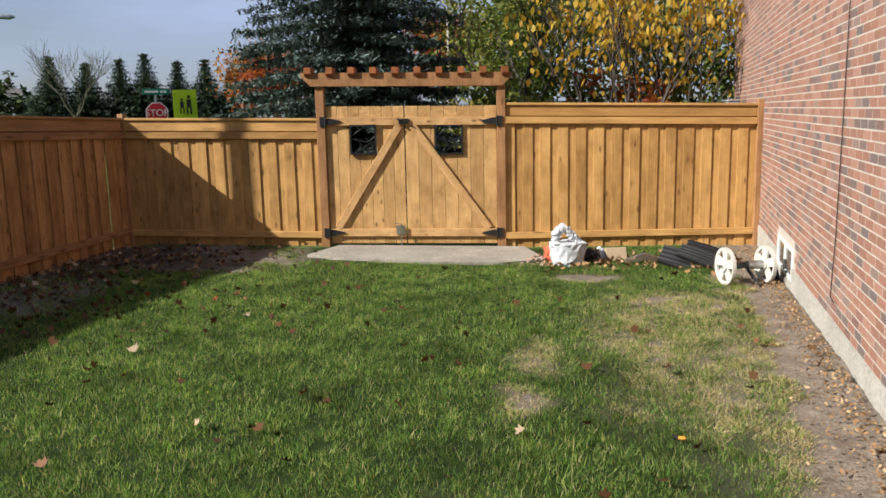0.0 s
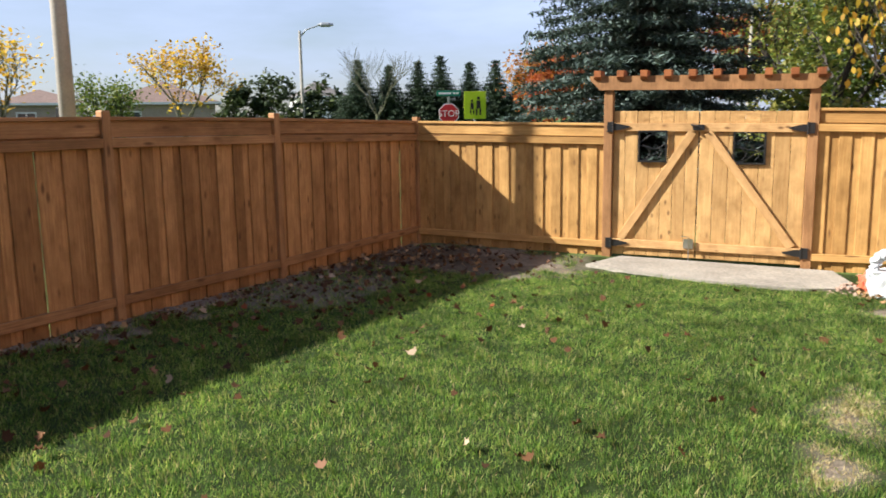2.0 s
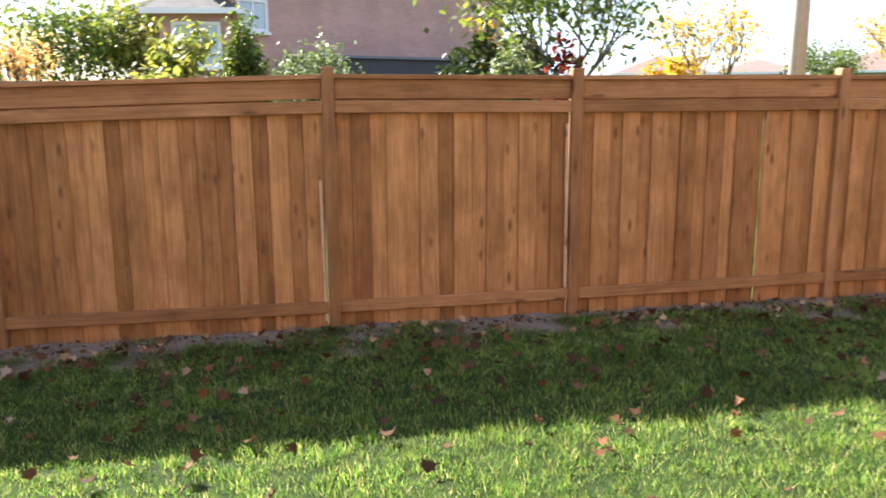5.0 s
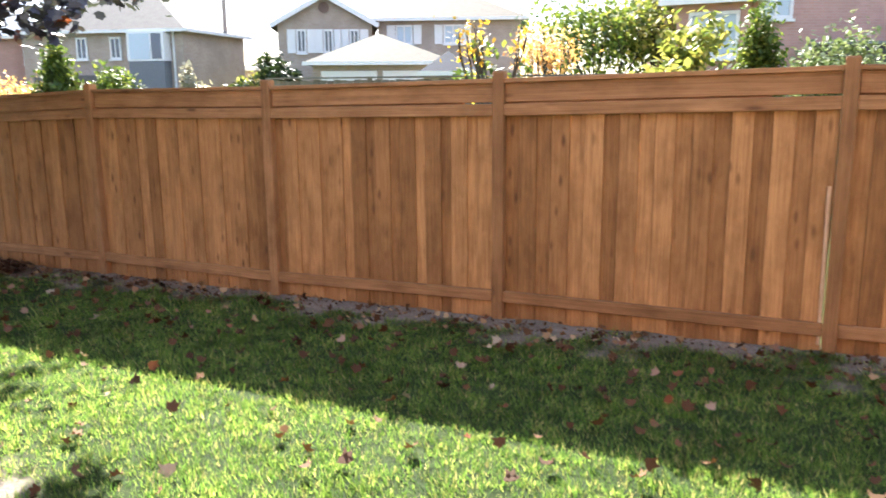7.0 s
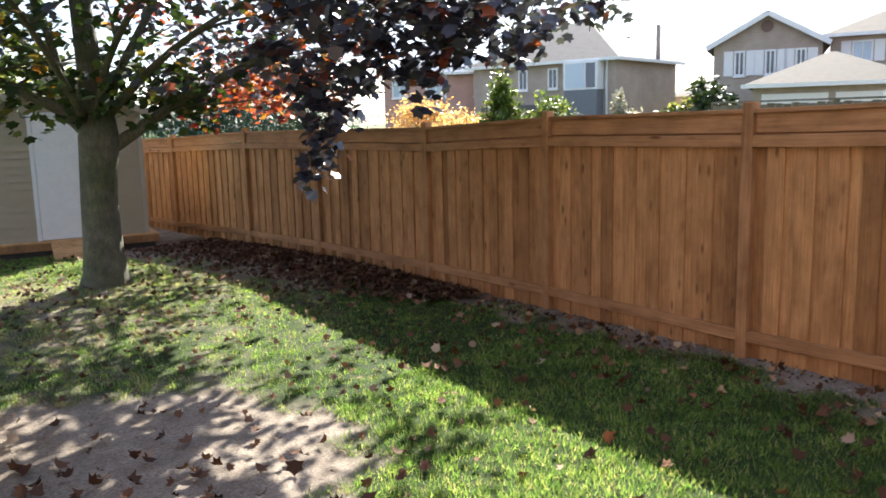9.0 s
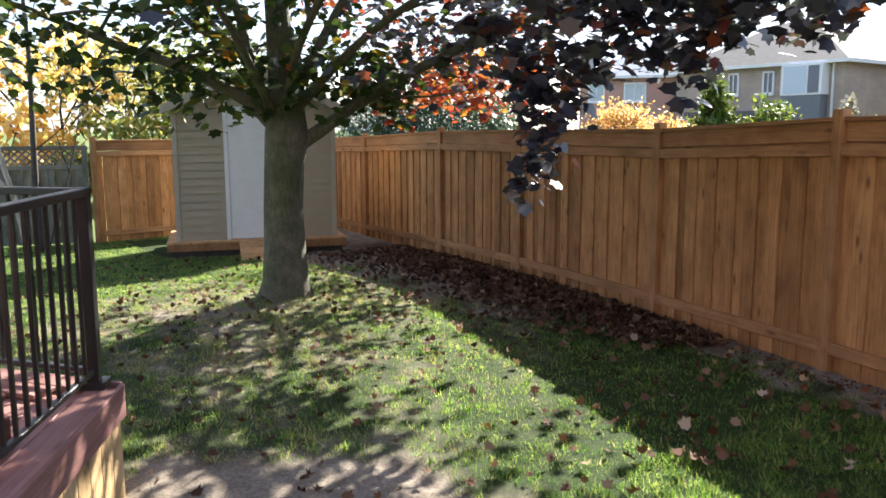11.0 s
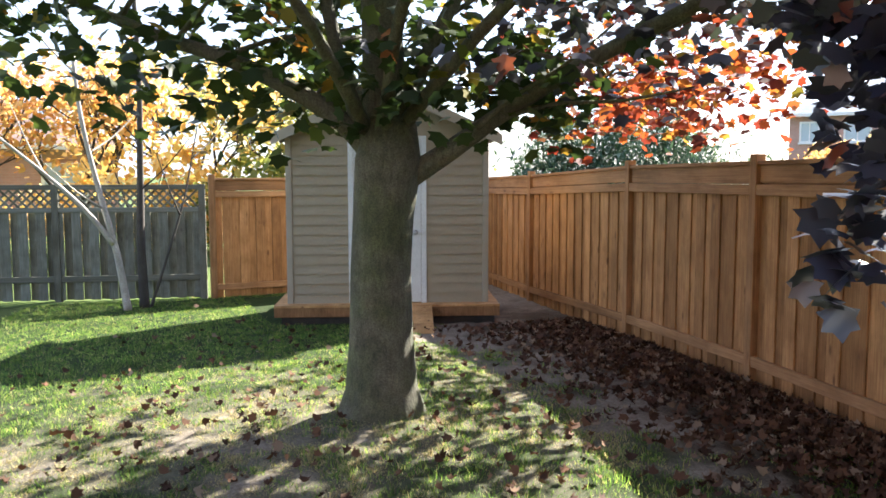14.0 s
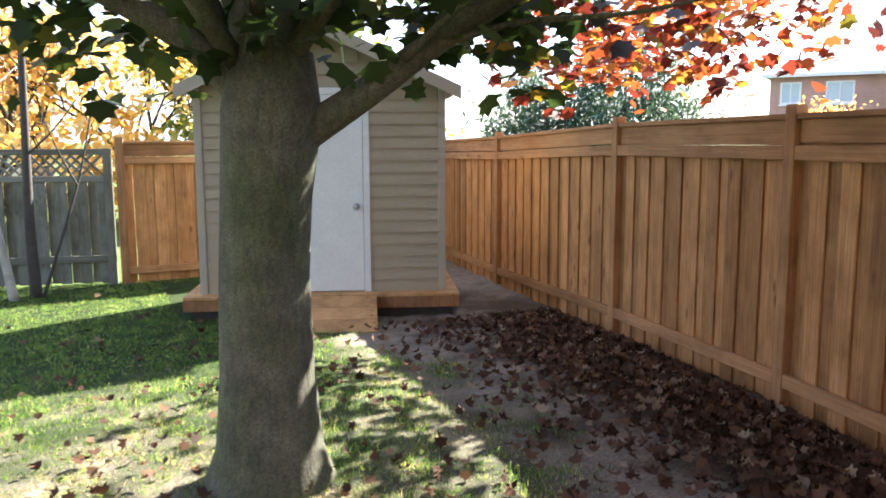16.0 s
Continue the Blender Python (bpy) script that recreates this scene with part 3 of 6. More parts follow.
def lattice_fence():
    a, b = Vector((-5.25, -16.45, -0.27)), Vector((2.6, -18.3, -0.27))
    root = thing("lattice_fence", a, "weathered grey board fence topped with diamond lattice", "fence", "yard fence")
    d = (b - a).normalized()
    side = Vector((-d.y, d.x, 0))
    if side.y < 0:
        side = -side
    length = (b - a).length
    n_post = 4
    for i in range(n_post + 1):
        p = a + d * (0.05 + (length - 0.1) * i / n_post) + side * 0.03
        beam("post", p - Vector((0, 0, 0.1)), p + Vector((0, 0, 1.66)), 0.09, 0.09, side, GREYED, root)
    for z, w in ((1.62, 0.07), (1.30, 0.07), (0.32, 0.085)):
        beam("rail", a + side * 0.045 + Vector((0, 0, z)), b + side * 0.045 + Vector((0, 0, z)), w, 0.035, side, GREYED, root)
    s, i = 0.12, 0
    while s < length - 0.1:
        off = 0.034 if i % 2 == 0 else -0.034
        p = a + d * s + side * off
        beam("board", p + Vector((0, 0, 0.02)), p + Vector((0, 0, 1.28)), 0.128, 0.017, side, GREYED, root)
        s, i = s + 0.118, i + 1
    step = 0.115
    for k in range(int(length / step) - 2):
        p = a + d * (0.1 + k * step)
        beam("lattice_slat", p + side * 0.018 + Vector((0, 0, 1.33)), p + d * 0.27 + side * 0.018 + Vector((0, 0, 1.60)), 0.03, 0.008, side, GREYED, root, bevel=0.0)
        beam("lattice_slat", p + side * 0.008 + Vector((0, 0, 1.60)), p + d * 0.27 + side * 0.008 + Vector((0, 0, 1.33)), 0.03, 0.008, side, GREYED, root, bevel=0.0)


lattice_fence()


def neighbour_fence():
    a, b = Vector((-16.4, 4.2, -0.1)), Vector((-16.9, -7.2, -0.1))
    root = thing("neighbour_fence", a, "greyed plank fence in the garden beyond", "fence")
    d = (b - a).normalized()
    nrm = Vector((1, 0, 0))
    length = (b - a).length
    for i in range(6):
        p = a + d * (length * i / 5) - nrm * 0.07
        beam("post", p, p + Vector((0, 0, 2.04)), 0.09, 0.09, nrm, GREYED, root)
    for z in (0.4, 1.7):
        beam("rail", a - nrm * 0.035 + Vector((0, 0, z)), b - nrm * 0.035 + Vector((0, 0, z)), 0.085, 0.035, nrm, GREYED, root)
    n = int(length / 0.15)
    for i in range(n):
        p = a + d * (0.07 + 0.15 * i)
        beam("board", p, p + Vector((0, 0, 1.96 + 0.012 * (i % 3))), 0.142, 0.018, nrm, GREYED, root)
    beam("cap_rail", a + Vector((0, 0, 2.02)), b + Vector((0, 0, 2.02)), 0.11, 0.035, (0, 0, 1), GREYED, root)


neighbour_fence()

# ---- the double gate and its arbour ----
YARD = Vector((-0.0125, -1, 0)).normalized()      # from the gate towards the yard
ALONG = Vector((1, -0.0125, 0)).normalized()


def gp(x, off, z):
    """A point of the gate: x along it, off metres before it."""
    return Vector((x, gate_y(x), z)) + YARD * off


def arbour():
    root = thing("gate_arbour", gp(GL, 0, -0.14), "cedar arbour with ten short rafters over the gate", "arbour")
    for x in (GL, GR):
        beam("post", gp(x, 0.0, -0.25), gp(x, 0.0, 2.08 - 0.016 * (x - GL)), 0.115, 0.115, YARD, CEDAR_RAIL, root, bevel=0.006)
    for off, nm in ((0.08, "beam"), (-0.08, "beam")):
        bm = bmesh.new()
        lx, rx, zt = -2.19, 0.61, 0.0
        outline = [(lx, 0.05), (lx + 0.13, -0.085), (rx - 0.13, -0.085), (rx, 0.05), (rx, 0.09), (lx, 0.09)]
        front = [bm.verts.new((x, -0.019, z)) for x, z in outline]
        back = [bm.verts.new((x, 0.019, z)) for x, z in outline]
        bm.faces.new(front)
        bm.faces.new(back[::-1])
        for i in range(len(outline)):
            j = (i + 1) % len(outline)
            bm.faces.new((front[j], front[i], back[i], back[j]))
        bmesh.ops.recalc_face_normals(bm, faces=bm.faces)
        part(nm, bm, CEDAR_RAIL, root, m=Matrix.Translation(gp(0, off, 2.115) + Vector((0, 0, 0))) @ pose(0, 0, 0, 0, 0.95, -0.72))
    for i in range(10):
        x = -2.085 + i * (2.60 / 9)
        z = 2.235 - 0.016 * (x - GL)
        bm = bmesh.new()
        out = [(-0.15, 0.07), (-0.15, -0.01), (-0.12, -0.045), (0.12, -0.045), (0.15, -0.01), (0.15, 0.07)]
        lf = [bm.verts.new((-0.043, y, zz)) for y, zz in out]
        rt = [bm.verts.new((0.043, y, zz)) for y, zz in out]
        bm.faces.new(lf[::-1])
        bm.faces.new(rt)
        for k in range(6):
            j = (k + 1) % 6
            bm.faces.new((lf[k], lf[j], rt[j], rt[k]))
        bmesh.ops.recalc_face_normals(bm, faces=bm.faces)
        part("rafter", bm, RAFTER, root, m=Matrix.Translation(gp(x, 0, z)))


RAFTER = wood("red_stained_rafter", (0.36, 0.13, 0.045), (0.22, 0.075, 0.026), spread=0.2)
arbour()


def gate_leaf(x0, x1, hinge_left, label):
    root = thing("gate_leaf", gp((x0 + x1) / 2, 0, -0.06), label, "gate", "double gate")
    drop = -0.014
    zt, zb = lambda x: 1.80 + drop * (x + 2), lambda x: -0.055 + drop * (x + 2)
    n = 7
    w = (x1 - x0) / n
    wx0, wx1 = (-1.57, -1.21) if hinge_left else (-0.43, -0.05)
    wz0, wz1 = (1.15, 1.55) if hinge_left else (1.13, 1.535)
    for i in range(n):
        a, b = x0 + i * w, x0 + (i + 1) * w
        c = (a + b) / 2
        if b > wx0 + 0.02 and a < wx1 - 0.02:
            beam("board", gp(c, 0.0, zb(c)), gp(c, 0.0, wz0), w - 0.004, 0.018, YARD, GATE_WOOD, root)
            beam("board", gp(c, 0.0, wz1), gp(c, 0.0, zt(c)), w - 0.004, 0.018, YARD, GATE_WOOD, root)
        else:
            beam("board", gp(c, 0.0, zb(c)), gp(c, 0.0, zt(c)), w - 0.004, 0.018, YARD, GATE_WOOD, root)
    # strips beside the opening, where boards are cut
    for a, b in ((x0 + w * math.floor((wx0 + 0.02 - x0) / w), wx0), (wx1, x0 + w * math.ceil((wx1 - 0.02 - x0) / w))):
        if b - a > 0.012:
            beam("board", gp((a + b) / 2, 0.0, wz0), gp((a + b) / 2, 0.0, wz1), b - a - 0.003, 0.018, YARD, GATE_WOOD, root)
    zr, zl = 1.60, 0.10
    for z in (zr, zl):
        beam("rail", gp(x0, 0.03, z + drop * (x0 + 2)), gp(x1, 0.03, z + drop * (x1 + 2)), 0.105, 0.038, YARD, GATE_RAIL, root)
    hx, mx = (x0 + 0.11, x1 - 0.07) if hinge_left else (x1 - 0.11, x0 + 0.10)
    beam("brace", gp(hx, 0.031, zl + 0.055 + drop * (hx + 2)), gp(mx, 0.031, zr - 0.058 + drop * (mx + 2)), 0.10, 0.036, YARD, GATE_RAIL, root)
    # window with an iron frame and a scrolled grille
    win = part("window_frame", bmesh_frame(wx0, wx1, wz0, wz1, 0.022), BLACK_IRON, root, "black iron window frame", m=Matrix.Translation(gp(0, 0.012, 0)))
    bm = bmesh.new()
    cx, cz, hw, hh = (wx0 + wx1) / 2, (wz0 + wz1) / 2, (wx1 - wx0) / 2, (wz1 - wz0) / 2
    for k in range(3):
        z = cz + (k - 1) * hh * 0.55
        sgn = 1 if k % 2 else -1
        pts = [(cx + hw * (u * 2 - 1), 0, z + sgn * 0.04 * math.sin(u * math.tau * 0.9 + k) + (u - 0.5) * 0.09) for u in np.linspace(0.02, 0.98, 12)]
        tube(bm, pts, [0.007] * 12, 5)
    for k in (-0.45, 0.35):
        pts = [(cx + hw * k + 0.05 * math.sin(u * 4), 0, wz0 + 0.05 + u * hh * 0.9) for u in np.linspace(0, 1, 8)]
        tube(bm, pts, [0.006] * 8, 5)
    part("grille", bm, BLACK_IRON, win, m=PLACE[win])
    # strap hinges
    for z in (zr, zl):
        x = x0 if hinge_left else x1
        sg = 1 if hinge_left else -1
        bm = bmesh.new()
        tip = [(0, -0.04), (0.05 * sg, -0.045), (0.21 * sg, -0.008), (0.21 * sg, 0.008), (0.05 * sg, 0.045), (0, 0.04)]
        f = bm.faces.new([bm.verts.new((px, 0, pz)) for px, pz in tip])
        ext = bmesh.ops.extrude_face_region(bm, geom=[f])
        bmesh.ops.translate(bm, verts=[v for v in ext["geom"] if isinstance(v, bmesh.types.BMVert)], vec=(0, -0.006, 0))
        add_box(bm, min(0, -0.075 * sg), max(0, -0.075 * sg), -0.014, 0.004, -0.065, 0.065)
        tube(bm, [(0, -0.012, -0.07), (0, -0.012, 0.07)], [0.013, 0.013], 8)
        bmesh.ops.recalc_face_normals(bm, faces=bm.faces)
        part("hinge", bm, BLACK_IRON, root, "black iron strap hinge", m=Matrix.Translation(gp(x, 0.062, z + drop * (x + 2))))
    bm = bmesh.new()
    if hinge_left:
        add_box(bm, -0.09, -0.05, -0.05, 0, 0.02, 0.11)
        tube(bm, [(-0.07, -0.055, -0.22), (-0.07, -0.055, 0.13), (-0.16, -0.055, 0.14)], [0.008] * 3, 6)
        add_box(bm, -0.14, -0.02, -0.012, 0, -0.02, 0.10)
        part("drop_bolt", bm, STEEL, root, "steel drop bolt", m=Matrix.Translation(gp(x1, 0.052, zl + drop * (x1 + 2))))
    else:
        add_box(bm, -0.08, 0.06, -0.03, 0.0, -0.035, 0.035, 0.006)
        tube(bm, [(-0.10, -0.03, 0.03), (-0.03, -0.05, 0.02), (0.06, -0.04, -0.03)], [0.011] * 3, 6)
        part("latch", bm, BLACK_IRON, root, "black gate latch", m=Matrix.Translation(gp(x0, 0.05, zr + drop * (x0 + 2))))
    return root


def bmesh_frame(x0, x1, z0, z1, w, depth=0.03):
    bm = bmesh.new()
    add_box(bm, x0, x1, -depth, 0.006, z0, z0 + w)
    add_box(bm, x0, x1, -depth, 0.006, z1 - w, z1)
    add_box(bm, x0, x0 + w, -depth + 0.002, 0.004, z0 + w, z1 - w)
    add_box(bm, x1 - w, x1, -depth + 0.002, 0.004, z0 + w, z1 - w)
    return bm


GATE_WOOD = wood("pale_gate_cedar", (0.57, 0.37, 0.165), (0.40, 0.23, 0.088), spread=0.25)
GATE_RAIL = wood("pale_gate_rail", (0.56, 0.36, 0.17), (0.42, 0.24, 0.10), spread=0.15)
gate_leaf(-1.885, -0.835, True, "cedar gate leaf with diagonal brace and barred window")
gate_leaf(-0.825, 0.40, False, "closed cedar gate leaf with black hinges and latch")

SLAB = plain("worn_slab", (0.30, 0.275, 0.235), 0.9, 0, 0.25, 2.0, 0.35)
slab = bmesh.new()
outline = [(-2.05, 9.72), (-1.75, 10.5), (0.75, 10.46), (0.95, 9.4), (0.4, 9.2), (-0.6, 9.28), (-1.5, 9.5)]
top = [slab.verts.new((x, y, gz(x, y) + 0.035)) for x, y in outline]
low = [slab.verts.new((x, y, gz(x, y) - 0.06)) for x, y in outline]
slab.faces.new(top)
for i in range(len(outline)):
    j = (i + 1) % len(outline)
    slab.faces.new((top[j], top[i], low[i], low[j]))
bmesh.ops.recalc_face_normals(slab, faces=slab.faces)
tagged(put(new("concrete_slab", mesh_of("concrete_slab", slab, SLAB)), Matrix()), "pale worn concrete slab before the gate", "slab")

# ---- the shed ----
SHED_L, SHED_R = Vector((-5.90, -13.90, 0)), Vector((-8.18, -13.11, 0))


def shed():
    d = (SHED_R - SHED_L).normalized()              # along the front, towards the side fence
    out = Vector((-d.y, d.x, 0))
    if out.y < 0:
        out = -out
    width, depth = (SHED_R - SHED_L).length, 1.35
    m = Matrix.Translation(SHED_L) @ Matrix((d, -out, Vector((0, 0, 1)))).transposed().to_4x4()   # x along front, y back, z up
    root = tagged(put(new("garden_shed"), Matrix.Translation(SHED_L + Vector((0, 0, -0.27)))), "small tan-sided garden shed with white door", "shed")
    z0, z1, peak = -0.02, 1.97, 2.52
    bm = bmesh.new()
    prof = [(0.02, z0), (width - 0.02, z0), (width - 0.02, z1), (width / 2, peak), (0.02, z1)]
    f = [bm.verts.new((x, 0.03, z)) for x, z in prof]
    b = [bm.verts.new((x, depth, z)) for x, z in prof]
    bm.faces.new(f)
    bm.faces.new(b[::-1])
    for i in range(5):
        j = (i + 1) % 5
        bm.faces.new((f[j], f[i], b[i], b[j]))
    bmesh.ops.recalc_face_normals(bm, faces=bm.faces)
    part("wall", bm, SIDING, root, m=m)
    door0, door1, dtop = 0.795, 1.605, 1.92
    course, n = 0.118, 20
    for i in range(n):
        z = z0 + i * course
        zt = min(z + course + 0.012, peak)
        half = width / 2 - 0.02
        reach = half if zt <= z1 else half * (peak - zt) / (peak - z1)
        if reach < 0.08:
            break
        spans = [(width / 2 - reach, width / 2 + reach)] if z > dtop else [(width / 2 - reach, door0 - 0.06), (door1 + 0.06, width / 2 + reach)]
        for a, c in spans:
            if c - a < 0.05:
                continue
            bm = bmesh.new()
            vs = [bm.verts.new(p) for p in ((a, 0.006, z), (c, 0.006, z), (c, 0.024, zt), (a, 0.024, zt), (a, 0.032, z), (c, 0.032, z), (c, 0.032, zt), (a, 0.032, zt))]
            for q in ((0, 1, 2, 3), (4, 7, 6, 5), (0, 4, 5, 1), (3, 2, 6, 7), (0, 3, 7, 4), (1, 5, 6, 2)):
                bm.faces.new([vs[k] for k in q])
            part("siding_board", bm, SIDING, root, m=m)
    for x in (0.0, width - 0.07):
        part("corner_trim", box(x, x + 0.07, -0.004, 0.07, z0, z1 + 0.02, bevel=0.004), SIDING_TRIM, root, m=m)
    # roof of two slopes with a pale fascia
    for sg in (-1, 1):
        bm = bmesh.new()
        cx, hw = width / 2, width / 2 + 0.14
        k = (peak - z1) / (width / 2)
        e0, e1 = (cx, peak + 0.03), (cx + sg * hw, peak + 0.03 - k * hw)
        pts = [(e0[0], -0.14, e0[1]), (e1[0], -0.14, e1[1]), (e1[0], depth + 0.12, e1[1]), (e0[0], depth + 0.12, e0[1])]
        lo = [bm.verts.new(p) for p in pts]
        hi = [bm.verts.new((p[0], p[1], p[2] + 0.05)) for p in pts]
        bm.faces.new(lo)
        bm.faces.new(hi[::-1])
        for i in range(4):
            j = (i + 1) % 4
            bm.faces.new((lo[i], lo[j], hi[j], hi[i]))
        bmesh.ops.recalc_face_normals(bm, faces=bm.faces)
        part("roof", bm, SHINGLE, root, "grey shingled roof slope", m=m)
        bm = bmesh.new()
        vs = []
        for y in (-0.165, -0.142):
            vs += [bm.verts.new(p) for p in ((e0[0], y, e0[1] - 0.07), (e1[0], y, e1[1] - 0.07), (e1[0], y, e1[1] + 0.055), (e0[0], y, e0[1] + 0.055))]
        for q in ((0, 1, 2, 3), (7, 6, 5, 4), (0, 4, 5, 1), (1, 5, 6, 2), (2, 6, 7, 3), (3, 7, 4, 0)):
            bm.faces.new([vs[k] for k in q])
        bmesh.ops.recalc_face_normals(bm, faces=bm.faces)
        part("fascia", bm, SIDING_TRIM, root, "pale beige roof fascia", m=m)
    frame_bm = bmesh.new()
    add_box(frame_bm, door0 - 0.06, door0, -0.008, 0.03, z0, dtop + 0.06)
    add_box(frame_bm, door1, door1 + 0.06, -0.008, 0.03, z0, dtop + 0.06)
    add_box(frame_bm, door0, door1, -0.008, 0.03, dtop, dtop + 0.06)
    part("door_frame", frame_bm, WHITE_PAINT, root, m=m)
    door = part("door", box(door0 + 0.004, door1 - 0.004, 0.004, 0.04, z0 + 0.01, dtop - 0.004, bevel=0.003), WHITE_PAINT, root, "plain white closed shed door", m=m)
    bm = bmesh.new()
    tube(bm, [(0, 0, 0), (0, -0.012, 0), (0, -0.03, 0), (0, -0.05, 0), (0, -0.058, 0)], [0.033, 0.03, 0.012, 0.028, 0.018], 12)
    part("door_knob", bm, STEEL, door, "steel door knob", m=m @ Matrix.Translation((door1 - 0.07, 0.004, 0.83)), smooth=True)
    # timber base and ramp
    g = -0.30
    base = bmesh.new()
    add_box(base, -0.14, width + 0.12, -0.16, -0.12, -0.16, -0.045, 0.004)
    add_box(base, -0.14, -0.10, -0.12, depth + 0.1, -0.16, -0.045, 0.004)
    add_box(base, width + 0.08, width + 0.12, -0.12, depth + 0.1, -0.16, -0.045, 0.004)
    part("base_frame", base, CEDAR_RAIL, root, m=m)
    part("base_floor", box(-0.14, width + 0.12, -0.165, depth + 0.1, -0.044, -0.02), PINE, root, m=m)
    part("base_plinth", box(-0.06, width + 0.06, -0.10, depth, g, -0.16), DARK_BARK, root, m=m)
    n = 3
    for i in range(n):
        bm = bmesh.new()
        add_box(bm, 0.90, 1.72, -0.245 * (i + 1) + 0.005, -0.245 * i, -0.034, 0, 0.003)
        part("ramp_board", bm, PINE, root, "knotty pine ramp board", m=m @ pose(0, -0.17, -0.025, 15.5))
    bm = bmesh.new()
    for x in (0.92, 1.66):
        vs = [bm.verts.new((x + dx, y, z)) for dx in (0, 0.038) for y, z in ((-0.17, -0.066), (-0.17, g), (-0.86, g), (-0.86, -0.258))]
        for q in ((0, 1, 2, 3), (7, 6, 5, 4), (0, 4, 5, 1), (1, 5, 6, 2), (2, 6, 7, 3), (3, 7, 4, 0)):
            bm.faces.new([vs[k] for k in q])
    bmesh.ops.recalc_face_normals(bm, faces=bm.faces)
    part("ramp_bearer", bm, PINE, root, m=m)


shed()

# ---- deck with iron railing ----
DECK_C = Vector((-3.13, -5.72, 0))
EDGE = Vector((0.495, 0.869, 0)).normalized()
EDGE2 = Vector((0.60, -0.80, 0)).normalized()
DECK_Z = 0.45


def deck():
    a, b = DECK_C, DECK_C + EDGE * 3.3
    c = DECK_C + EDGE2 * 3.0
    root = thing("deck", (a.x, a.y, gz(a.x, a.y)), "low deck with red-brown boards and pale skirting", "deck")
    far = [Vector((0.9, -1.6, 0)), Vector((-0.55, -7.6, 0))]
    bm = bmesh.new()
    ring = [a, b, far[0], far[1], c]
    hi = [bm.verts.new((p.x, p.y, DECK_Z - 0.03)) for p in ring]
    lo = [bm.verts.new((p.x, p.y, DECK_Z - 0.06)) for p in ring]
    bm.faces.new(hi)
    bm.faces.new(lo[::-1])
    for i in range(5):
        j = (i + 1) % 5
        bm.faces.new((hi[i], hi[j], lo[j], lo[i]))
    bmesh.ops.recalc_face_normals(bm, faces=bm.faces)
    part("joists", bm, REDWOOD, root, m=Matrix())
    for start, way, length in ((a, EDGE, 3.3), (a, EDGE2, 3.0)):
        nrm = Vector((-way.y, way.x, 0))
        if nrm.dot(Vector((1, 0, 0))) > 0:
            nrm = -nrm
        for k in range(3):
            o = -nrm * (0.055 + 0.145 * k)
            s0 = 0.1 + 0.15 * k
            beam("deck_board", start + o + way * s0 + Vector((0, 0, DECK_Z - 0.012)), start + o + way * length + Vector((0, 0, DECK_Z - 0.012)), 0.14, 0.026, (0, 0, 1), REDWOOD, root)
        beam("fascia", start + nrm * 0.014 + Vector((0, 0, DECK_Z - 0.08)), start + nrm * 0.014 + way * length + Vector((0, 0, DECK_Z - 0.08)), 0.16, 0.024, nrm, REDWOOD, root)
        s = 0.08
        while s < length:
            p = start + way * s - nrm * 0.012
            beam("skirting_board", (p.x, p.y, gz(p.x, p.y) - 0.05), (p.x, p.y, DECK_Z - 0.14), 0.145, 0.018, nrm, SKIRT, root)
            s += 0.15
    # boards of the rest of the floor
    for k in range(14):
        o = Vector((0.869, -0.495, 0)) * (0.52 + 0.146 * k)
        beam("deck_board", a + o + EDGE * (0.5 + 0.05 * k) + Vector((0, 0, DECK_Z - 0.012)), a + o + EDGE * 3.2 + Vector((0, 0, DECK_Z - 0.012)), 0.14, 0.026, (0, 0, 1), REDWOOD, root)


deck()


def railing():
    root = thing("iron_railing", (DECK_C.x, DECK_C.y, DECK_Z), "black iron deck railing with thin balusters", "railing")
    up = Vector((0, 0, 1))
    inset = Vector((0.11, 0.0, 0))
    for way, length in ((EDGE, 3.0), (EDGE2, 2.6)):
        s0 = DECK_C + inset
        beam("top_rail", s0 + up * (DECK_Z + 0.91) - way * 0.02, s0 + way * length + up * (DECK_Z + 0.91), 0.06, 0.035, up, BLACK_IRON, root)
        beam("bottom_rail", s0 + up * (DECK_Z + 0.08), s0 + way * length + up * (DECK_Z + 0.08), 0.03, 0.025, up, BLACK_IRON, root)
        s = 0.11
        while s < length - 0.04:
            p = s0 + way * s
            if abs(s - 1.32) > 0.05:
                beam("baluster", p + up * (DECK_Z + 0.09), p + up * (DECK_Z + 0.90), 0.017, 0.017, way, BLACK_IRON, root, bevel=0.002)
            s += 0.105
        for s in ((0.0, 1.32, 2.9) if way is EDGE else (1.5,)):
            p = s0 + way * s
            beam("post", p + up * DECK_Z, p + up * (DECK_Z + 0.93), 0.06, 0.06, way, BLACK_IRON, root)
            beam("post_foot", p + up * DECK_Z, p + up * (DECK_Z + 0.035), 0.12, 0.12, way, BLACK_IRON, root, bevel=0.012)


railing()
col = DECK_C + EDGE * 0.85 + Vector((0.869, -0.495, 0)) * 0.26
root = thing("porch_column", (col.x, col.y, DECK_Z), "square red-brown timber porch column on the deck", "column")
beam("shaft", (col.x, col.y, DECK_Z), (col.x, col.y, 3.1), 0.14, 0.14, EDGE, COLUMN, root, bevel=0.01)
beam("base_block", (col.x, col.y, DECK_Z), (col.x, col.y, DECK_Z + 0.12), 0.18, 0.18, EDGE, COLUMN, root, bevel=0.01)

# ---- the big maple ----


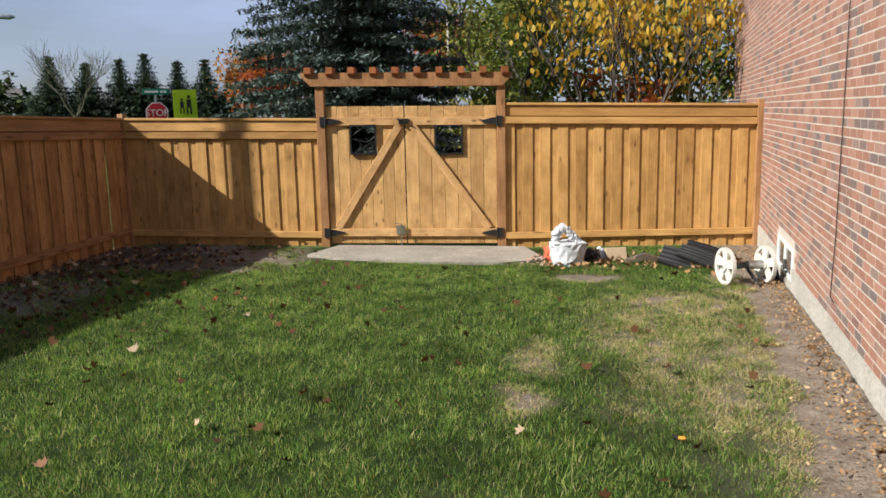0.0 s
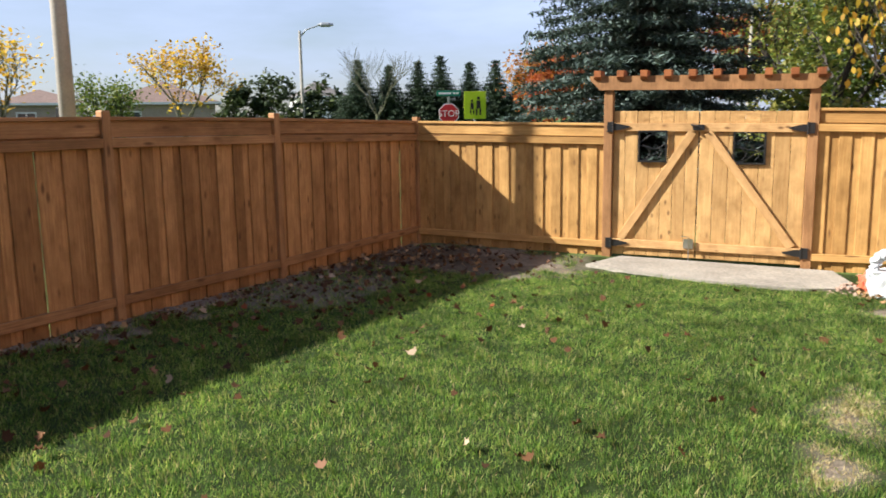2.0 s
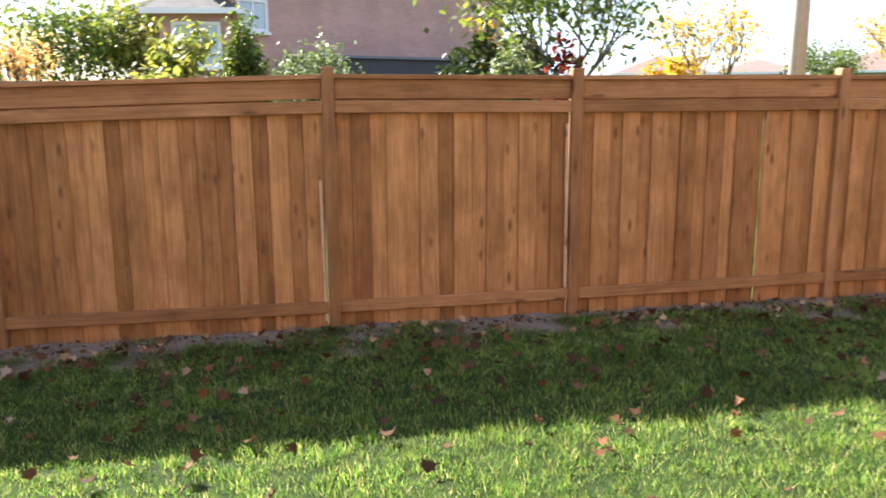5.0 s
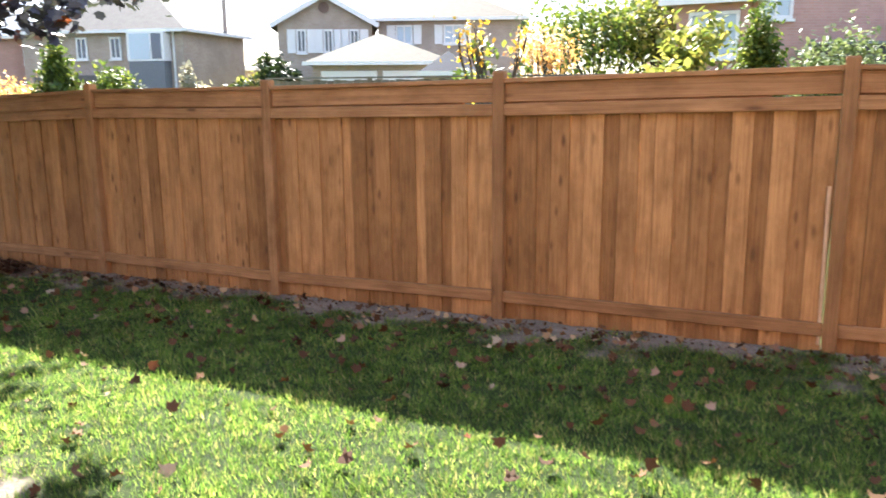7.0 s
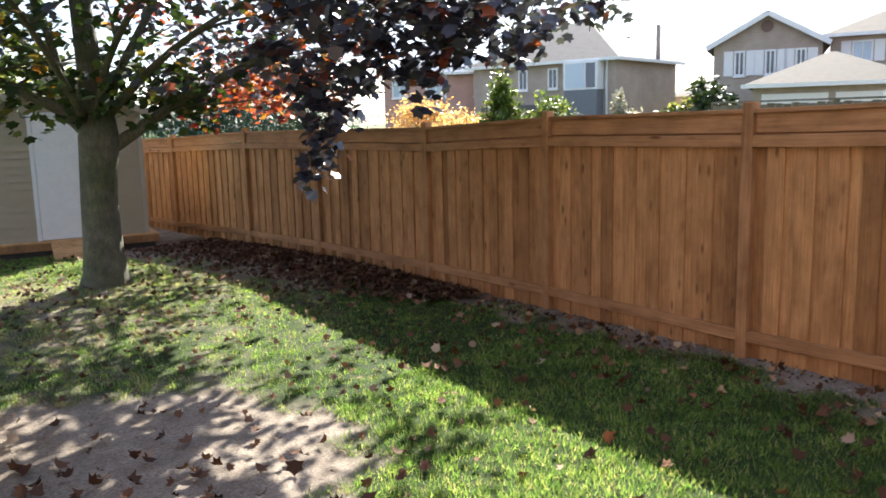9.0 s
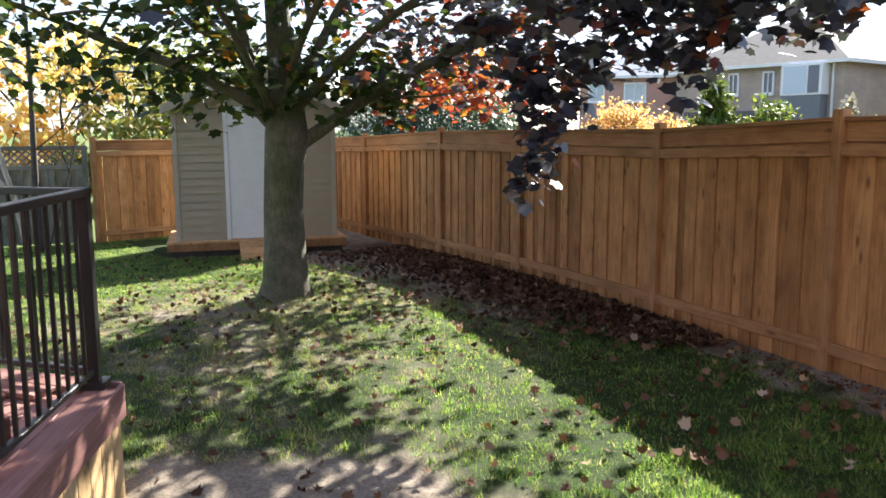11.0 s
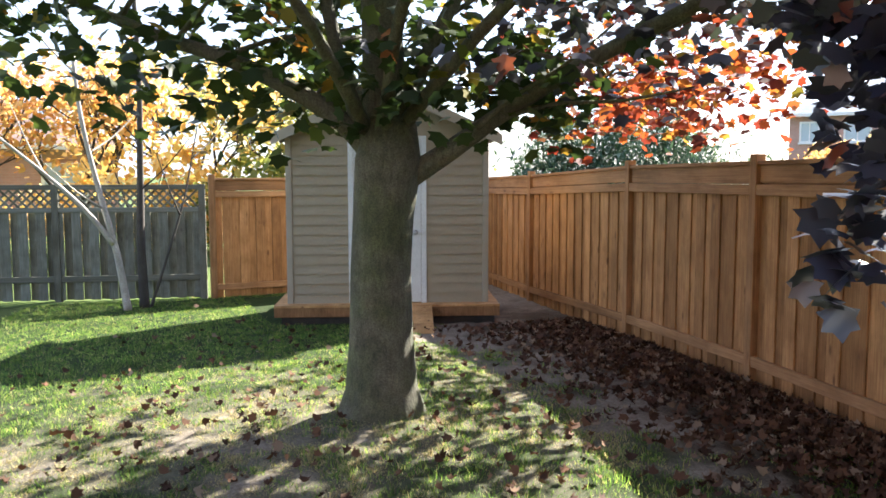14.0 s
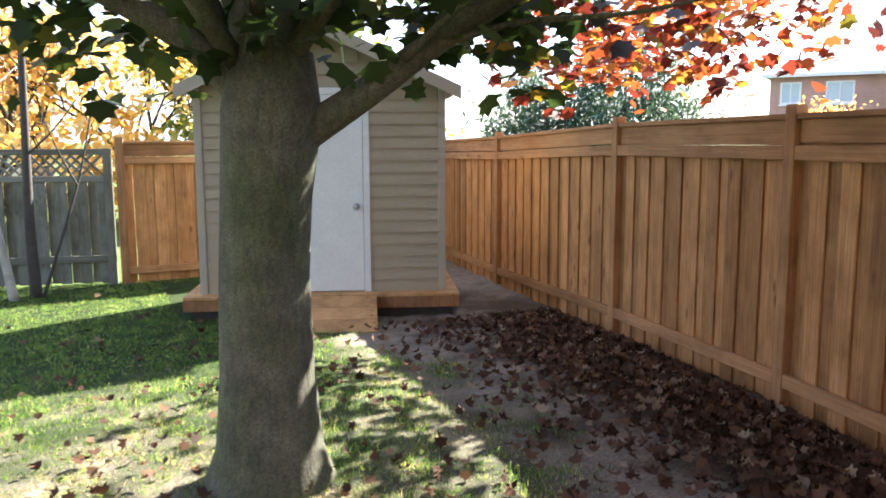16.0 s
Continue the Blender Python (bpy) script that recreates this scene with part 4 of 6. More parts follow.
def limb(bm, pts, r0, r1, sides=10):
    """A limb through pts, smoothed."""
    pts = [Vector(p) for p in pts]
    out = []
    for i in range(len(pts) - 1):
        p0, p1, p2, p3 = pts[max(i - 1, 0)], pts[i], pts[i + 1], pts[min(i + 2, len(pts) - 1)]
        for k in range(4):
            t = k / 4
            out.append(0.5 * ((2 * p1) + (p2 - p0) * t + (2 * p0 - 5 * p1 + 4 * p2 - p3) * t * t + (3 * p1 - p0 - 3 * p2 + p3) * t ** 3))
    out.append(pts[-1])
    n = len(out) - 1
    tube(bm, out, [r0 + (r1 - r0) * (i / n) ** 0.8 for i in range(n + 1)], sides)
    return out


def maple():
    z0 = gz(TREE.x, TREE.y)
    root = thing("maple_tree", (TREE.x, TREE.y, z0), "large crimson maple with dark purple, green and red leaves", "tree")
    bm = bmesh.new()
    x, y = TREE.x, TREE.y
    trunk = [(x, y, z0 - 0.1), (x, y, z0 + 0.02), (x, y, z0 + 0.15), (x + 0.0, y, 0.45), (x, y, 0.9), (x - 0.02, y, 1.25), (x - 0.05, y + 0.02, 1.6), (x - 0.06, y + 0.03, 1.85)]
    tube(bm, trunk, [0.32, 0.285, 0.238, 0.210, 0.196, 0.197, 0.215, 0.17], 24)
    ends = []
    limbs = [
        ([(x - 0.05, y + 0.02, 1.55), (x - 0.02, y, 2.4), (x + 0.02, y - 0.05, 3.4), (x + 0.1, y - 0.1, 4.6), (x + 0.1, y, 6.2)], 0.18, 0.04),
        ([(x - 0.10, y + 0.04, 1.45), (x - 0.42, y + 0.2, 1.68), (x - 0.75, y + 0.36, 1.93), (x - 1.35, y + 0.62, 2.3), (x - 2.3, y + 1.1, 2.75), (x - 3.1, y + 1.4, 3.1)], 0.085, 0.018),
        ([(x + 0.05, y - 0.02, 1.66), (x + 0.3, y - 0.12, 1.92), (x + 0.8, y - 0.33, 2.21), (x + 1.35, y - 0.58, 2.42), (x + 2.1, y - 0.9, 2.75), (x + 3.0, y - 1.2, 3.0)], 0.085, 0.018),
        ([(x + 0.05, y, 1.6), (x + 0.22, y - 0.1, 2.2), (x + 0.4, y - 0.2, 3.0), (x + 0.9, y - 0.3, 4.2), (x + 1.4, y - 0.4, 5.4)], 0.065, 0.02),
        ([(x - 0.12, y, 1.7), (x - 0.3, y + 0.1, 2.3), (x - 0.75, y + 0.3, 3.2), (x - 1.3, y + 0.5, 4.4), (x - 1.6, y + 0.4, 5.6)], 0.065, 0.02),
        ([(x, y + 0.1, 1.75), (x + 0.1, y + 0.7, 2.4), (x + 0.1, y + 1.7, 3.0), (x - 0.1, y + 2.9, 3.2), (x - 0.3, y + 3.8, 2.9)], 0.05, 0.012),
        ([(x - 0.1, y + 0.1, 1.8), (x - 0.5, y + 0.9, 2.5), (x - 0.9, y + 2.2, 3.0), (x - 0.9, y + 3.6, 2.8), (x - 0.9, y + 5.0, 2.6)], 0.05, 0.01),
        ([(x, y - 0.1, 1.8), (x + 0.1, y - 0.9, 2.5), (x + 0.2, y - 2.0, 3.1), (x + 0.2, y - 3.0, 3.5)], 0.06, 0.012),
        ([(x + 0.1, y + 0.05, 1.8), (x + 0.7, y + 0.6, 2.5), (x + 1.5, y + 1.4, 3.1), (x + 2.3, y + 2.2, 3.4)], 0.05, 0.01),
        ([(x - 0.7, y + 0.35, 1.93), (x - 1.5, y + 1.4, 2.5), (x - 1.9, y + 2.7, 2.75), (x - 1.6, y + 4.2, 2.6)], 0.06, 0.012),
    ]
    r = random.Random(5)
    paths = []
    for pts, r0, r1 in limbs:
        path = limb(bm, pts, r0, r1, 10 if r0 > 0.1 else 8)
        paths.append(path)
        for i in range(5, len(path) - 1, 2):
            p = path[i]
            w = Vector((r.uniform(-1, 1), r.uniform(-1, 1), r.uniform(0.1, 0.8))).normalized()
            q = [p, p + w * 0.4, p + w * 0.85 + Vector((0, 0, -0.08)), p + w * 1.25 + Vector((0, 0, -0.1))]
            limb(bm, q, 0.022, 0.006, 5)
            paths.append(q)
    part("trunk", bm, BARK, root, "grey-brown furrowed bark", m=Matrix(), smooth=True)
    # leaves hang in sprays along the outer half of the limbs
    rr = np.random.default_rng(11)
    seeds = []
    for path in paths:
        k0 = 8 if len(path) > 8 else 1
        for p in path[k0:]:
            seeds += [tuple(p)] * 2
    seeds = np.array(seeds)
    # and fill a wide crown above
    n_fill = 230
    u = rr.normal(0, 1, (n_fill, 3))
    u /= np.linalg.norm(u, axis=1)[:, None]
    u[:, 2] = np.abs(u[:, 2])
    fill = np.array([x - 0.2, y + 0.9, 2.7]) + u * np.array([4.0, 4.6, 4.2]) * rr.uniform(0.45, 1.0, (n_fill, 1))
    fill = fill[(fill[:, 1] > y - 0.8) | (rr.uniform(0, 1, len(fill)) < 0.35)]
    fill = fill[(fill[:, 0] > x - 2.8) | (fill[:, 2] < 3.6)]
    high = np.array([-8.6, -11.6, 4.6]) + rr.uniform(-1, 1, (22, 3)) * np.array([1.5, 1.3, 1.2])
    fill = np.concatenate([fill, high])
    hang = np.array([(-5.98, -5.95, 1.45), (-6.05, -6.0, 1.75), (-6.2, -6.2, 2.0), (-6.0, -6.4, 2.2), (-6.5, -6.1, 2.1), (-6.3, -5.4, 2.2), (-5.7, -6.2, 2.15), (-6.45, -4.4, 2.4), (-6.4, -4.9, 2.45), (-6.3, -5.5, 2.55), (-6.1, -5.8, 2.5), (-5.8, -6.4, 2.6), (-6.30, -5.39, 2.14), (-6.63, -5.05, 2.34), (-6.94, -4.68, 2.24), (-6.02, -5.66, 1.95), (-6.48, -5.21, 2.47), (-6.41, -4.97, 2.29), (-6.82, -4.48, 2.52), (-7.15, -4.01, 2.65)])
    hang[:, 2] += 0.03
    hang = np.concatenate([hang + rr.normal(0, 0.12, hang.shape) for _ in range(4)])
    red = np.array([(-8.4, -9.5, 1.9), (-8.2, -9.3, 2.1), (-8.6, -9.9, 2.2), (-8.0, -9.6, 2.3), (-8.9, -9.6, 2.4), (-8.5, -10.2, 2.5), (-8.1, -10.3, 2.3), (-7.7, -9.9, 2.3), (-7.5, -10.2, 2.2), (-9.1, -10.1, 2.7), (-7.9, -10.6, 2.6), (-8.7, -8.9, 2.5)])
    red = np.concatenate([red + rr.normal(0, 0.15, red.shape) for _ in range(2)])
    over = np.array([-9.55, -11.2, 2.35]) + rr.uniform(-1, 1, (30, 3)) * np.array([0.5, 1.7, 0.32])
    red = np.concatenate([red, over])
    green = np.array([(-4.25, -9.95, 1.8), (-4.4, -9.9, 2.0), (-4.7, -10.0, 2.1), (-4.0, -10.1, 2.2), (-3.7, -10.3, 2.3), (-6.3, -9.6, 2.3), (-6.6, -9.4, 2.2), (-6.9, -9.5, 2.1), (-5.2, -9.8, 2.5), (-4.8, -10.2, 2.45), (-5.0, -9.7, 2.35), (-6.0, -9.3, 2.2), (-3.4, -10.4, 2.55), (-3.0, -10.6, 2.6), (-5.3, -9.7, 1.95), (-5.15, -9.6, 2.05), (-5.45, -9.0, 2.0), (-6.6, -9.1, 1.88), (-6.7, -9.05, 1.9), (-6.45, -9.05, 2.0), (-6.3, -9.0, 2.05), (-5.05, -10.0, 1.98), (-5.7, -8.95, 2.05), (-5.75, -8.9, 2.2), (-5.4, -8.85, 2.3)])
    green = np.concatenate([green + rr.normal(0, 0.18, green.shape) for _ in range(3)])

    def spray(centres, each, spread, flat=0.6):
        c = np.repeat(centres, each, 0)
        step = np.clip(rr.normal(0, 1, c.shape), -1.8, 1.8)
        return c + step * np.array([spread, spread, spread * flat])
    pts = np.concatenate([spray(seeds, 8, 0.33), spray(fill, 37, 0.42)])
    ok = (pts[:, 2] > 2.0) & ((pts[:, 0] - x) ** 2 + (pts[:, 1] - y) ** 2 > 0.15)
    pts = pts[ok]
    side = (pts[:, 0] - x) * -0.75 + (pts[:, 1] - y) * 0.55 + rr.normal(0, 0.7, len(pts))
    dark = pts[side > 1.0]
    leafy = pts[side <= 1.0]
    far_red = (leafy[:, 0] < x - 1.4)
    crown_purple = part("crown_purple", leaf_cloud("crown_purple", np.concatenate([dark, dark[::2] + rr.normal(0, 0.16, dark[::2].shape), spray(hang[np.hypot(hang[:, 0] + 5.6, hang[:, 1] + 6.2) > 0.25], 20, 0.095, 1.0)]), 0.115, MAPLE_PURPLE, seed=21), None, root, "dark purple leaves", m=Matrix())
    crown_green = part("crown_green", leaf_cloud("crown_green", np.concatenate([leafy[~far_red], spray(green[green[:, 2] > 1.85], 13, 0.16, 0.9)]), 0.125, MAPLE_GREEN, seed=22), None, root, "dark green leaves turning yellow", m=Matrix())
    crown_red = part("crown_red", leaf_cloud("crown_red", np.concatenate([leafy[far_red], spray(red[red[:, 2] > 1.95], 24, 0.2, 0.9)]), 0.108, MAPLE_RED, seed=23), None, root, "red and orange autumn leaves", m=Matrix())
    for crown in (crown_purple, crown_green, crown_red):
        tagged(crown, kind="stuff")


# dark purple leaves, the blue sheen of reflected sky mixed into their colour
MAPLE_PURPLE = foliage("maple_purple_sky_sheen", [(0.0, (0.022, 0.024, 0.042)), (0.5, (0.038, 0.040, 0.066)), (0.85, (0.055, 0.06, 0.07)), (0.96, (0.16, 0.03, 0.02)), (1.0, (0.40, 0.12, 0.025))], 0.15, 0.34, 0.8)
MAPLE_GREEN = foliage("maple_green", [(0.0, (0.022, 0.04, 0.014)), (0.6, (0.038, 0.066, 0.020)), (0.9, (0.075, 0.105, 0.022)), (0.97, (0.24, 0.20, 0.03)), (1.0, (0.40, 0.15, 0.03))], 0.26, 0.5, 0.25)
MAPLE_RED = foliage("maple_red", [(0.0, (0.06, 0.016, 0.016)), (0.35, (0.18, 0.028, 0.022)), (0.7, (0.36, 0.075, 0.025)), (0.9, (0.46, 0.17, 0.045)), (1.0, (0.16, 0.17, 0.03))], 0.40, 0.5)
maple()

# ---- trees and shrubs beyond the fence ----
SPRUCE_BLUE = foliage("blue_spruce_needles", [(0.0, (0.02, 0.034, 0.026)), (0.6, (0.05, 0.078, 0.066)), (1.0, (0.16, 0.215, 0.195))], 0.1, 0.6)
SPRUCE_DARK = foliage("dark_spruce_needles", [(0.0, (0.016, 0.032, 0.018)), (0.7, (0.035, 0.06, 0.032)), (1.0, (0.06, 0.09, 0.05))], 0.1, 0.6)
PINE_SOFT = foliage("soft_pine_needles", [(0.0, (0.04, 0.08, 0.055)), (0.7, (0.08, 0.13, 0.09)), (1.0, (0.13, 0.18, 0.12))], 0.2, 0.6)
YELLOW = foliage("yellow_leaves", [(0.0, (0.28, 0.15, 0.02)), (0.5, (0.46, 0.29, 0.035)), (0.85, (0.55, 0.38, 0.06)), (1.0, (0.25, 0.26, 0.04))], 0.45)
ORANGE = foliage("orange_leaves", [(0.0, (0.30, 0.09, 0.02)), (0.5, (0.50, 0.19, 0.03)), (1.0, (0.55, 0.33, 0.05))], 0.45)
GOLD = foliage("gold_leaves", [(0.0, (0.42, 0.20, 0.08)), (0.6, (0.52, 0.32, 0.13)), (1.0, (0.55, 0.42, 0.2))], 0.5)
DULL_ORANGE = foliage("dull_orange_leaves", [(0.0, (0.18, 0.07, 0.02)), (0.6, (0.32, 0.13, 0.03)), (1.0, (0.38, 0.22, 0.05))], 0.3)
RUST = foliage("rust_leaves", [(0.0, (0.16, 0.035, 0.02)), (0.6, (0.30, 0.08, 0.03)), (1.0, (0.38, 0.16, 0.04))], 0.35)
YELLOW_GLOW = foliage("bright_yellow_leaves", [(0.0, (0.60, 0.34, 0.10)), (0.6, (0.70, 0.51, 0.17)), (1.0, (0.72, 0.60, 0.29))], 0.36)
GREEN = foliage("green_leaves", [(0.0, (0.045, 0.075, 0.018)), (0.6, (0.10, 0.15, 0.03)), (1.0, (0.2, 0.22, 0.05))], 0.35)
LIME = foliage("yellow_green_leaves", [(0.0, (0.085, 0.12, 0.028)), (0.5, (0.18, 0.21, 0.055)), (1.0, (0.34, 0.30, 0.09))], 0.4)
HEDGE = foliage("hedge_leaves", [(0.0, (0.02, 0.035, 0.014)), (0.7, (0.04, 0.06, 0.022)), (1.0, (0.07, 0.09, 0.03))], 0.2)
BOXWOOD = foliage("variegated_leaves", [(0.0, (0.07, 0.11, 0.04)), (0.6, (0.16, 0.21, 0.10)), (1.0, (0.30, 0.34, 0.20))], 0.25)
BURGUNDY = foliage("burgundy_leaves", [(0.0, (0.05, 0.01, 0.012)), (0.6, (0.16, 0.025, 0.025)), (1.0, (0.32, 0.06, 0.04))], 0.3)
PALE_TWIG = foliage("pale_leaves", [(0.0, (0.20, 0.20, 0.16)), (1.0, (0.45, 0.42, 0.36))], 0.3)


def spruce(x, y, h, radius, material, label, levels, arms, sprig, seed, z=-0.1, low=0.4, taper=0.85):
    r = np.random.default_rng(seed)
    root = thing("spruce_tree", (x, y, z), label, "tree", "spruces")
    bm = bmesh.new()
    tube(bm, [(x, y, z - 0.1), (x, y, z + h * 0.5), (x, y, z + h * 0.98)], [h * 0.022 + 0.03, h * 0.012 + 0.02, 0.01], 8)
    pts = []
    for i in range(levels):
        k = i / (levels - 1)
        zz = z + low + (h - low) * k
        reach = radius * (1 - k) ** taper + 0.07
        n = max(5, round(arms * (1 - 0.6 * k)))
        a0 = r.uniform(0, math.tau)
        for j in range(n):
            a = a0 + math.tau * j / n + r.normal(0, 0.15)
            ln = reach * r.uniform(0.72, 1.12)
            tip_dip = -0.22 * ln + 0.1 * (1 - k)
            m = max(3, int(ln / sprig * 2.4))
            ts = np.linspace(0.12, 1.0, m)
            bx = x + np.cos(a) * ln * ts
            by = y + np.sin(a) * ln * ts
            bz = zz + tip_dip * ts ** 1.2 + 0.12 * ln * np.maximum(ts - 0.7, 0)
            if ln > 0.6:
                tube(bm, [(x, y, zz), (bx[m // 2], by[m // 2], bz[m // 2]), (bx[-1], by[-1], bz[-1])], [0.022, 0.014, 0.004], 4)
            for _ in range(12):
                w = sprig * 0.55 * (0.5 + 0.8 * np.sin(ts * 2.6))
                pts.append(np.stack([bx + r.normal(0, 1, m) * w, by + r.normal(0, 1, m) * w, bz + r.normal(-0.3, 0.55, m) * sprig * 0.5], 1))
    part("trunk", bm, DARK_BARK, root, m=Matrix())
    part("crown", leaf_cloud("crown", np.concatenate(pts), sprig, material, "needle", 0.25, seed), None, root, m=Matrix())
    return root


def grow(bm, p, way, length, radius, depth, r, tips, spread=0.55, lift=0.12):
    q = p + way * length * 0.5 + Vector((r.uniform(-1, 1), r.uniform(-1, 1), 0)) * length * 0.06
    e = p + way * length
    tube(bm, [p, q, e], [radius, radius * 0.85, radius * 0.65], 6 if radius > 0.03 else 4)
    if depth == 0:
        tips.append(e)
        return
    for k in range(3 if depth > 1 else 2 + r.randint(0, 1)):
        w = (way + Vector((r.uniform(-1, 1), r.uniform(-1, 1), r.uniform(-0.5, 0.8))) * spread + Vector((0, 0, lift))).normalized()
        start = e if k else p + way * length * 0.72
        grow(bm, start, w, length * r.uniform(0.62, 0.82), radius * 0.6, depth - 1, r, tips, spread, lift)
    tips.append(e)


def leaf_tree(name, x, y, h, material, label, seed, per_tip=20, leaf=0.16, spread=0.55, depth=4, scatter=0.35, trunk=0.30, z=-0.1, bark=None, shape="oval", lift=0.12, wide=1.0, girth=0.7, droop=0.5):
    r = random.Random(seed)
    rr = np.random.default_rng(seed)
    root = thing(name, (x, y, z), label, "tree")
    bm, tips = bmesh.new(), []
    first = h * trunk
    tube(bm, [(x, y, z - 0.1), (x, y, z + first)], [h * 0.02 + 0.03, h * 0.016 + 0.02], 8)
    for k in range(4):
        a = math.tau * k / 4 + r.uniform(-0.4, 0.4)
        w = Vector((math.cos(a) * 0.55 * wide, math.sin(a) * 0.55 * wide, 1)).normalized()
        grow(bm, Vector((x, y, z + first * r.uniform(0.85, 1.0))), w, h * 0.255, (h * 0.011 + 0.012) * girth, depth - 1, r, tips, spread * wide, lift)
    part("trunk", bm, bark or DARK_BARK, root, m=Matrix())
    if per_tip:
        per_tip, leaf = int(per_tip * 1.7), leaf * 0.78
        t = np.repeat(np.array([tuple(p) for p in tips]), per_tip, 0)
        t = t + rr.normal(0, scatter, t.shape) * np.array([1, 1, 0.8])
        t = t[t[:, 2] > z + 0.25]
        part("crown", leaf_cloud("crown", t, leaf, material, shape, droop, seed), None, root, m=Matrix())
    return root


def shrub(name, x, y, rx, ry, h, material, label, seed, count=2600, leaf=0.07, z=-0.1, cone=0.0, shape="oval", category="shrub"):
    """A dense shrub: leaves over an uneven, clumped dome or cone."""
    r = np.random.default_rng(seed)
    root = thing(name, (x, y, z), label, category)
    bm = bmesh.new()
    for k in range(6):
        a = math.tau * k / 6
        tube(bm, [(x, y, z), (x + math.cos(a) * rx * 0.3, y + math.sin(a) * ry * 0.3, z + h * 0.45), (x + math.cos(a) * rx * 0.5 * (1 - cone), y + math.sin(a) * ry * 0.5 * (1 - cone), z + h * 0.75)], [0.03, 0.02, 0.008], 5)
    part("stems", bm, DARK_BARK, root, m=Matrix())
    count, leaf = int(count * 1.5), leaf * 1.4
    clumps = max(14, count // 70)
    u = r.normal(0, 1, (clumps, 3))
    u /= np.linalg.norm(u, axis=1)[:, None]
    u[:, 2] = np.abs(u[:, 2]) * 1.0
    c = u * r.uniform(0.72, 1.0, (clumps, 1))
    up = c[:, 2:3]
    c[:, :2] *= (1 - cone * np.clip(up, 0, 1))
    c = c * np.array([rx, ry, h * 0.96]) + np.array([x, y, z + h * 0.06])
    low = np.stack([x + r.normal(0, rx * 0.55, clumps // 2), y + r.normal(0, ry * 0.55, clumps // 2), z + r.uniform(0.1, 0.5, clumps // 2) * h], 1)
    c = np.concatenate([c, low])
    pts = np.repeat(c, count // len(c) + 1, 0)
    pts = pts + r.normal(0, 1, pts.shape) * np.array([rx, ry, h * 0.5]) * 0.13
    part("leaves", leaf_cloud("leaves", pts, leaf, material, shape, 0.4, seed), None, root, m=Matrix())
    return root


spruce(-2.15, 15.6, 11.0, 2.75, SPRUCE_BLUE, "tall blue spruce behind the gate", 38, 20, 0.155, 101, low=0.5)
for i, (x, y, h, rad) in enumerate(((-20.46, 39.8, 4.7, 1.55), (-18.99, 40.52, 4.4, 1.5), (-17.54, 41.16, 4.6, 1.3), (-16.4, 41.62, 4.85, 1.5), (-14.94, 42.16, 4.5, 1.25), (-13.6, 42.61, 4.6, 1.4), (-12.4, 43.0, 3.9, 1.3))):
    spruce(x, y, h * 1.03, rad * 1.6, SPRUCE_DARK, "dark young spruce in a far row", 24, 14, 0.19, 110 + i, taper=1.1)
spruce(-3.6, 30.0, 9.0, 2.2, SPRUCE_DARK, "dark spruce far behind the gate", 16, 10, 0.4, 120)
spruce(2.0, 33.0, 8.0, 2.0, SPRUCE_DARK, "dark spruce far behind the yellow trees", 16, 10, 0.4, 121)
shrub("pine_tree", -20.6, -26.9, 3.2, 2.6, 5.0, PINE_SOFT, "broad soft grey-green pine beyond the fence", 122, 9000, 0.22, shape="needle", cone=0.45, category="tree")
shrub("pine_tree", -17.6, -27.6, 1.8, 1.6, 3.7, PINE_SOFT, "lower grey-green pine beyond the fence", 123, 4500, 0.2, shape="needle", cone=0.4, category="tree")
leaf_tree("bare_tree", -18.27, 37.54, 5.0, None, "leafless grey tree before the spruces", 130, 0, depth=5, bark=BARK, spread=0.62, trunk=0.40, girth=0.6, wide=0.95, lift=0.2)
leaf_tree("autumn_tree", -9.0, 36.4, 4.9, DULL_ORANGE, "rounded orange autumn tree", 131, 18, 0.2, scatter=0.4)
leaf_tree("autumn_tree", -8.0, 34.4, 4.1, RUST, "rust-red autumn tree beside the spruce", 132, 26, 0.26, scatter=0.4)
leaf_tree("autumn_tree", -0.6, 39.5, 6.4, RUST, "dark red autumn tree far behind the gate", 133, 24, 0.28, scatter=0.45)
# behind the gate and the right-hand fence
leaf_tree("yellow_tree", 2.75, 14.3, 5.6, YELLOW, "thin-stemmed tree with large yellow leaves", 134, 3, 0.16, depth=4, spread=0.38, scatter=0.28, trunk=0.1, bark=DARK_BARK, lift=0.3, girth=0.4, droop=1.25)
leaf_tree("yellow_tree", 3.9, 15.0, 5.4, YELLOW, "thin-stemmed tree with golden yellow leaves", 135, 3, 0.15, depth=4, spread=0.4, scatter=0.3, trunk=0.1, bark=DARK_BARK, lift=0.3, girth=0.4, droop=1.25)
leaf_tree("yellow_green_tree", 1.2, 19.5, 6.2, LIME, "feathery yellow-green tree with fine leaves", 136, 22, 0.15, depth=4, scatter=0.45, trunk=0.2, wide=1.2)
leaf_tree("yellow_green_tree", 4.4, 20.5, 6.4, LIME, "dense yellow-green tree beyond the fence", 137, 24, 0.17, depth=4, scatter=0.5, trunk=0.15, wide=1.2)
leaf_tree("green_tree", 2.6, 24.0, 6.6, GREEN, "green tree with thinning crown", 138, 18, 0.2, depth=4, scatter=0.5, trunk=0.2, wide=1.2)
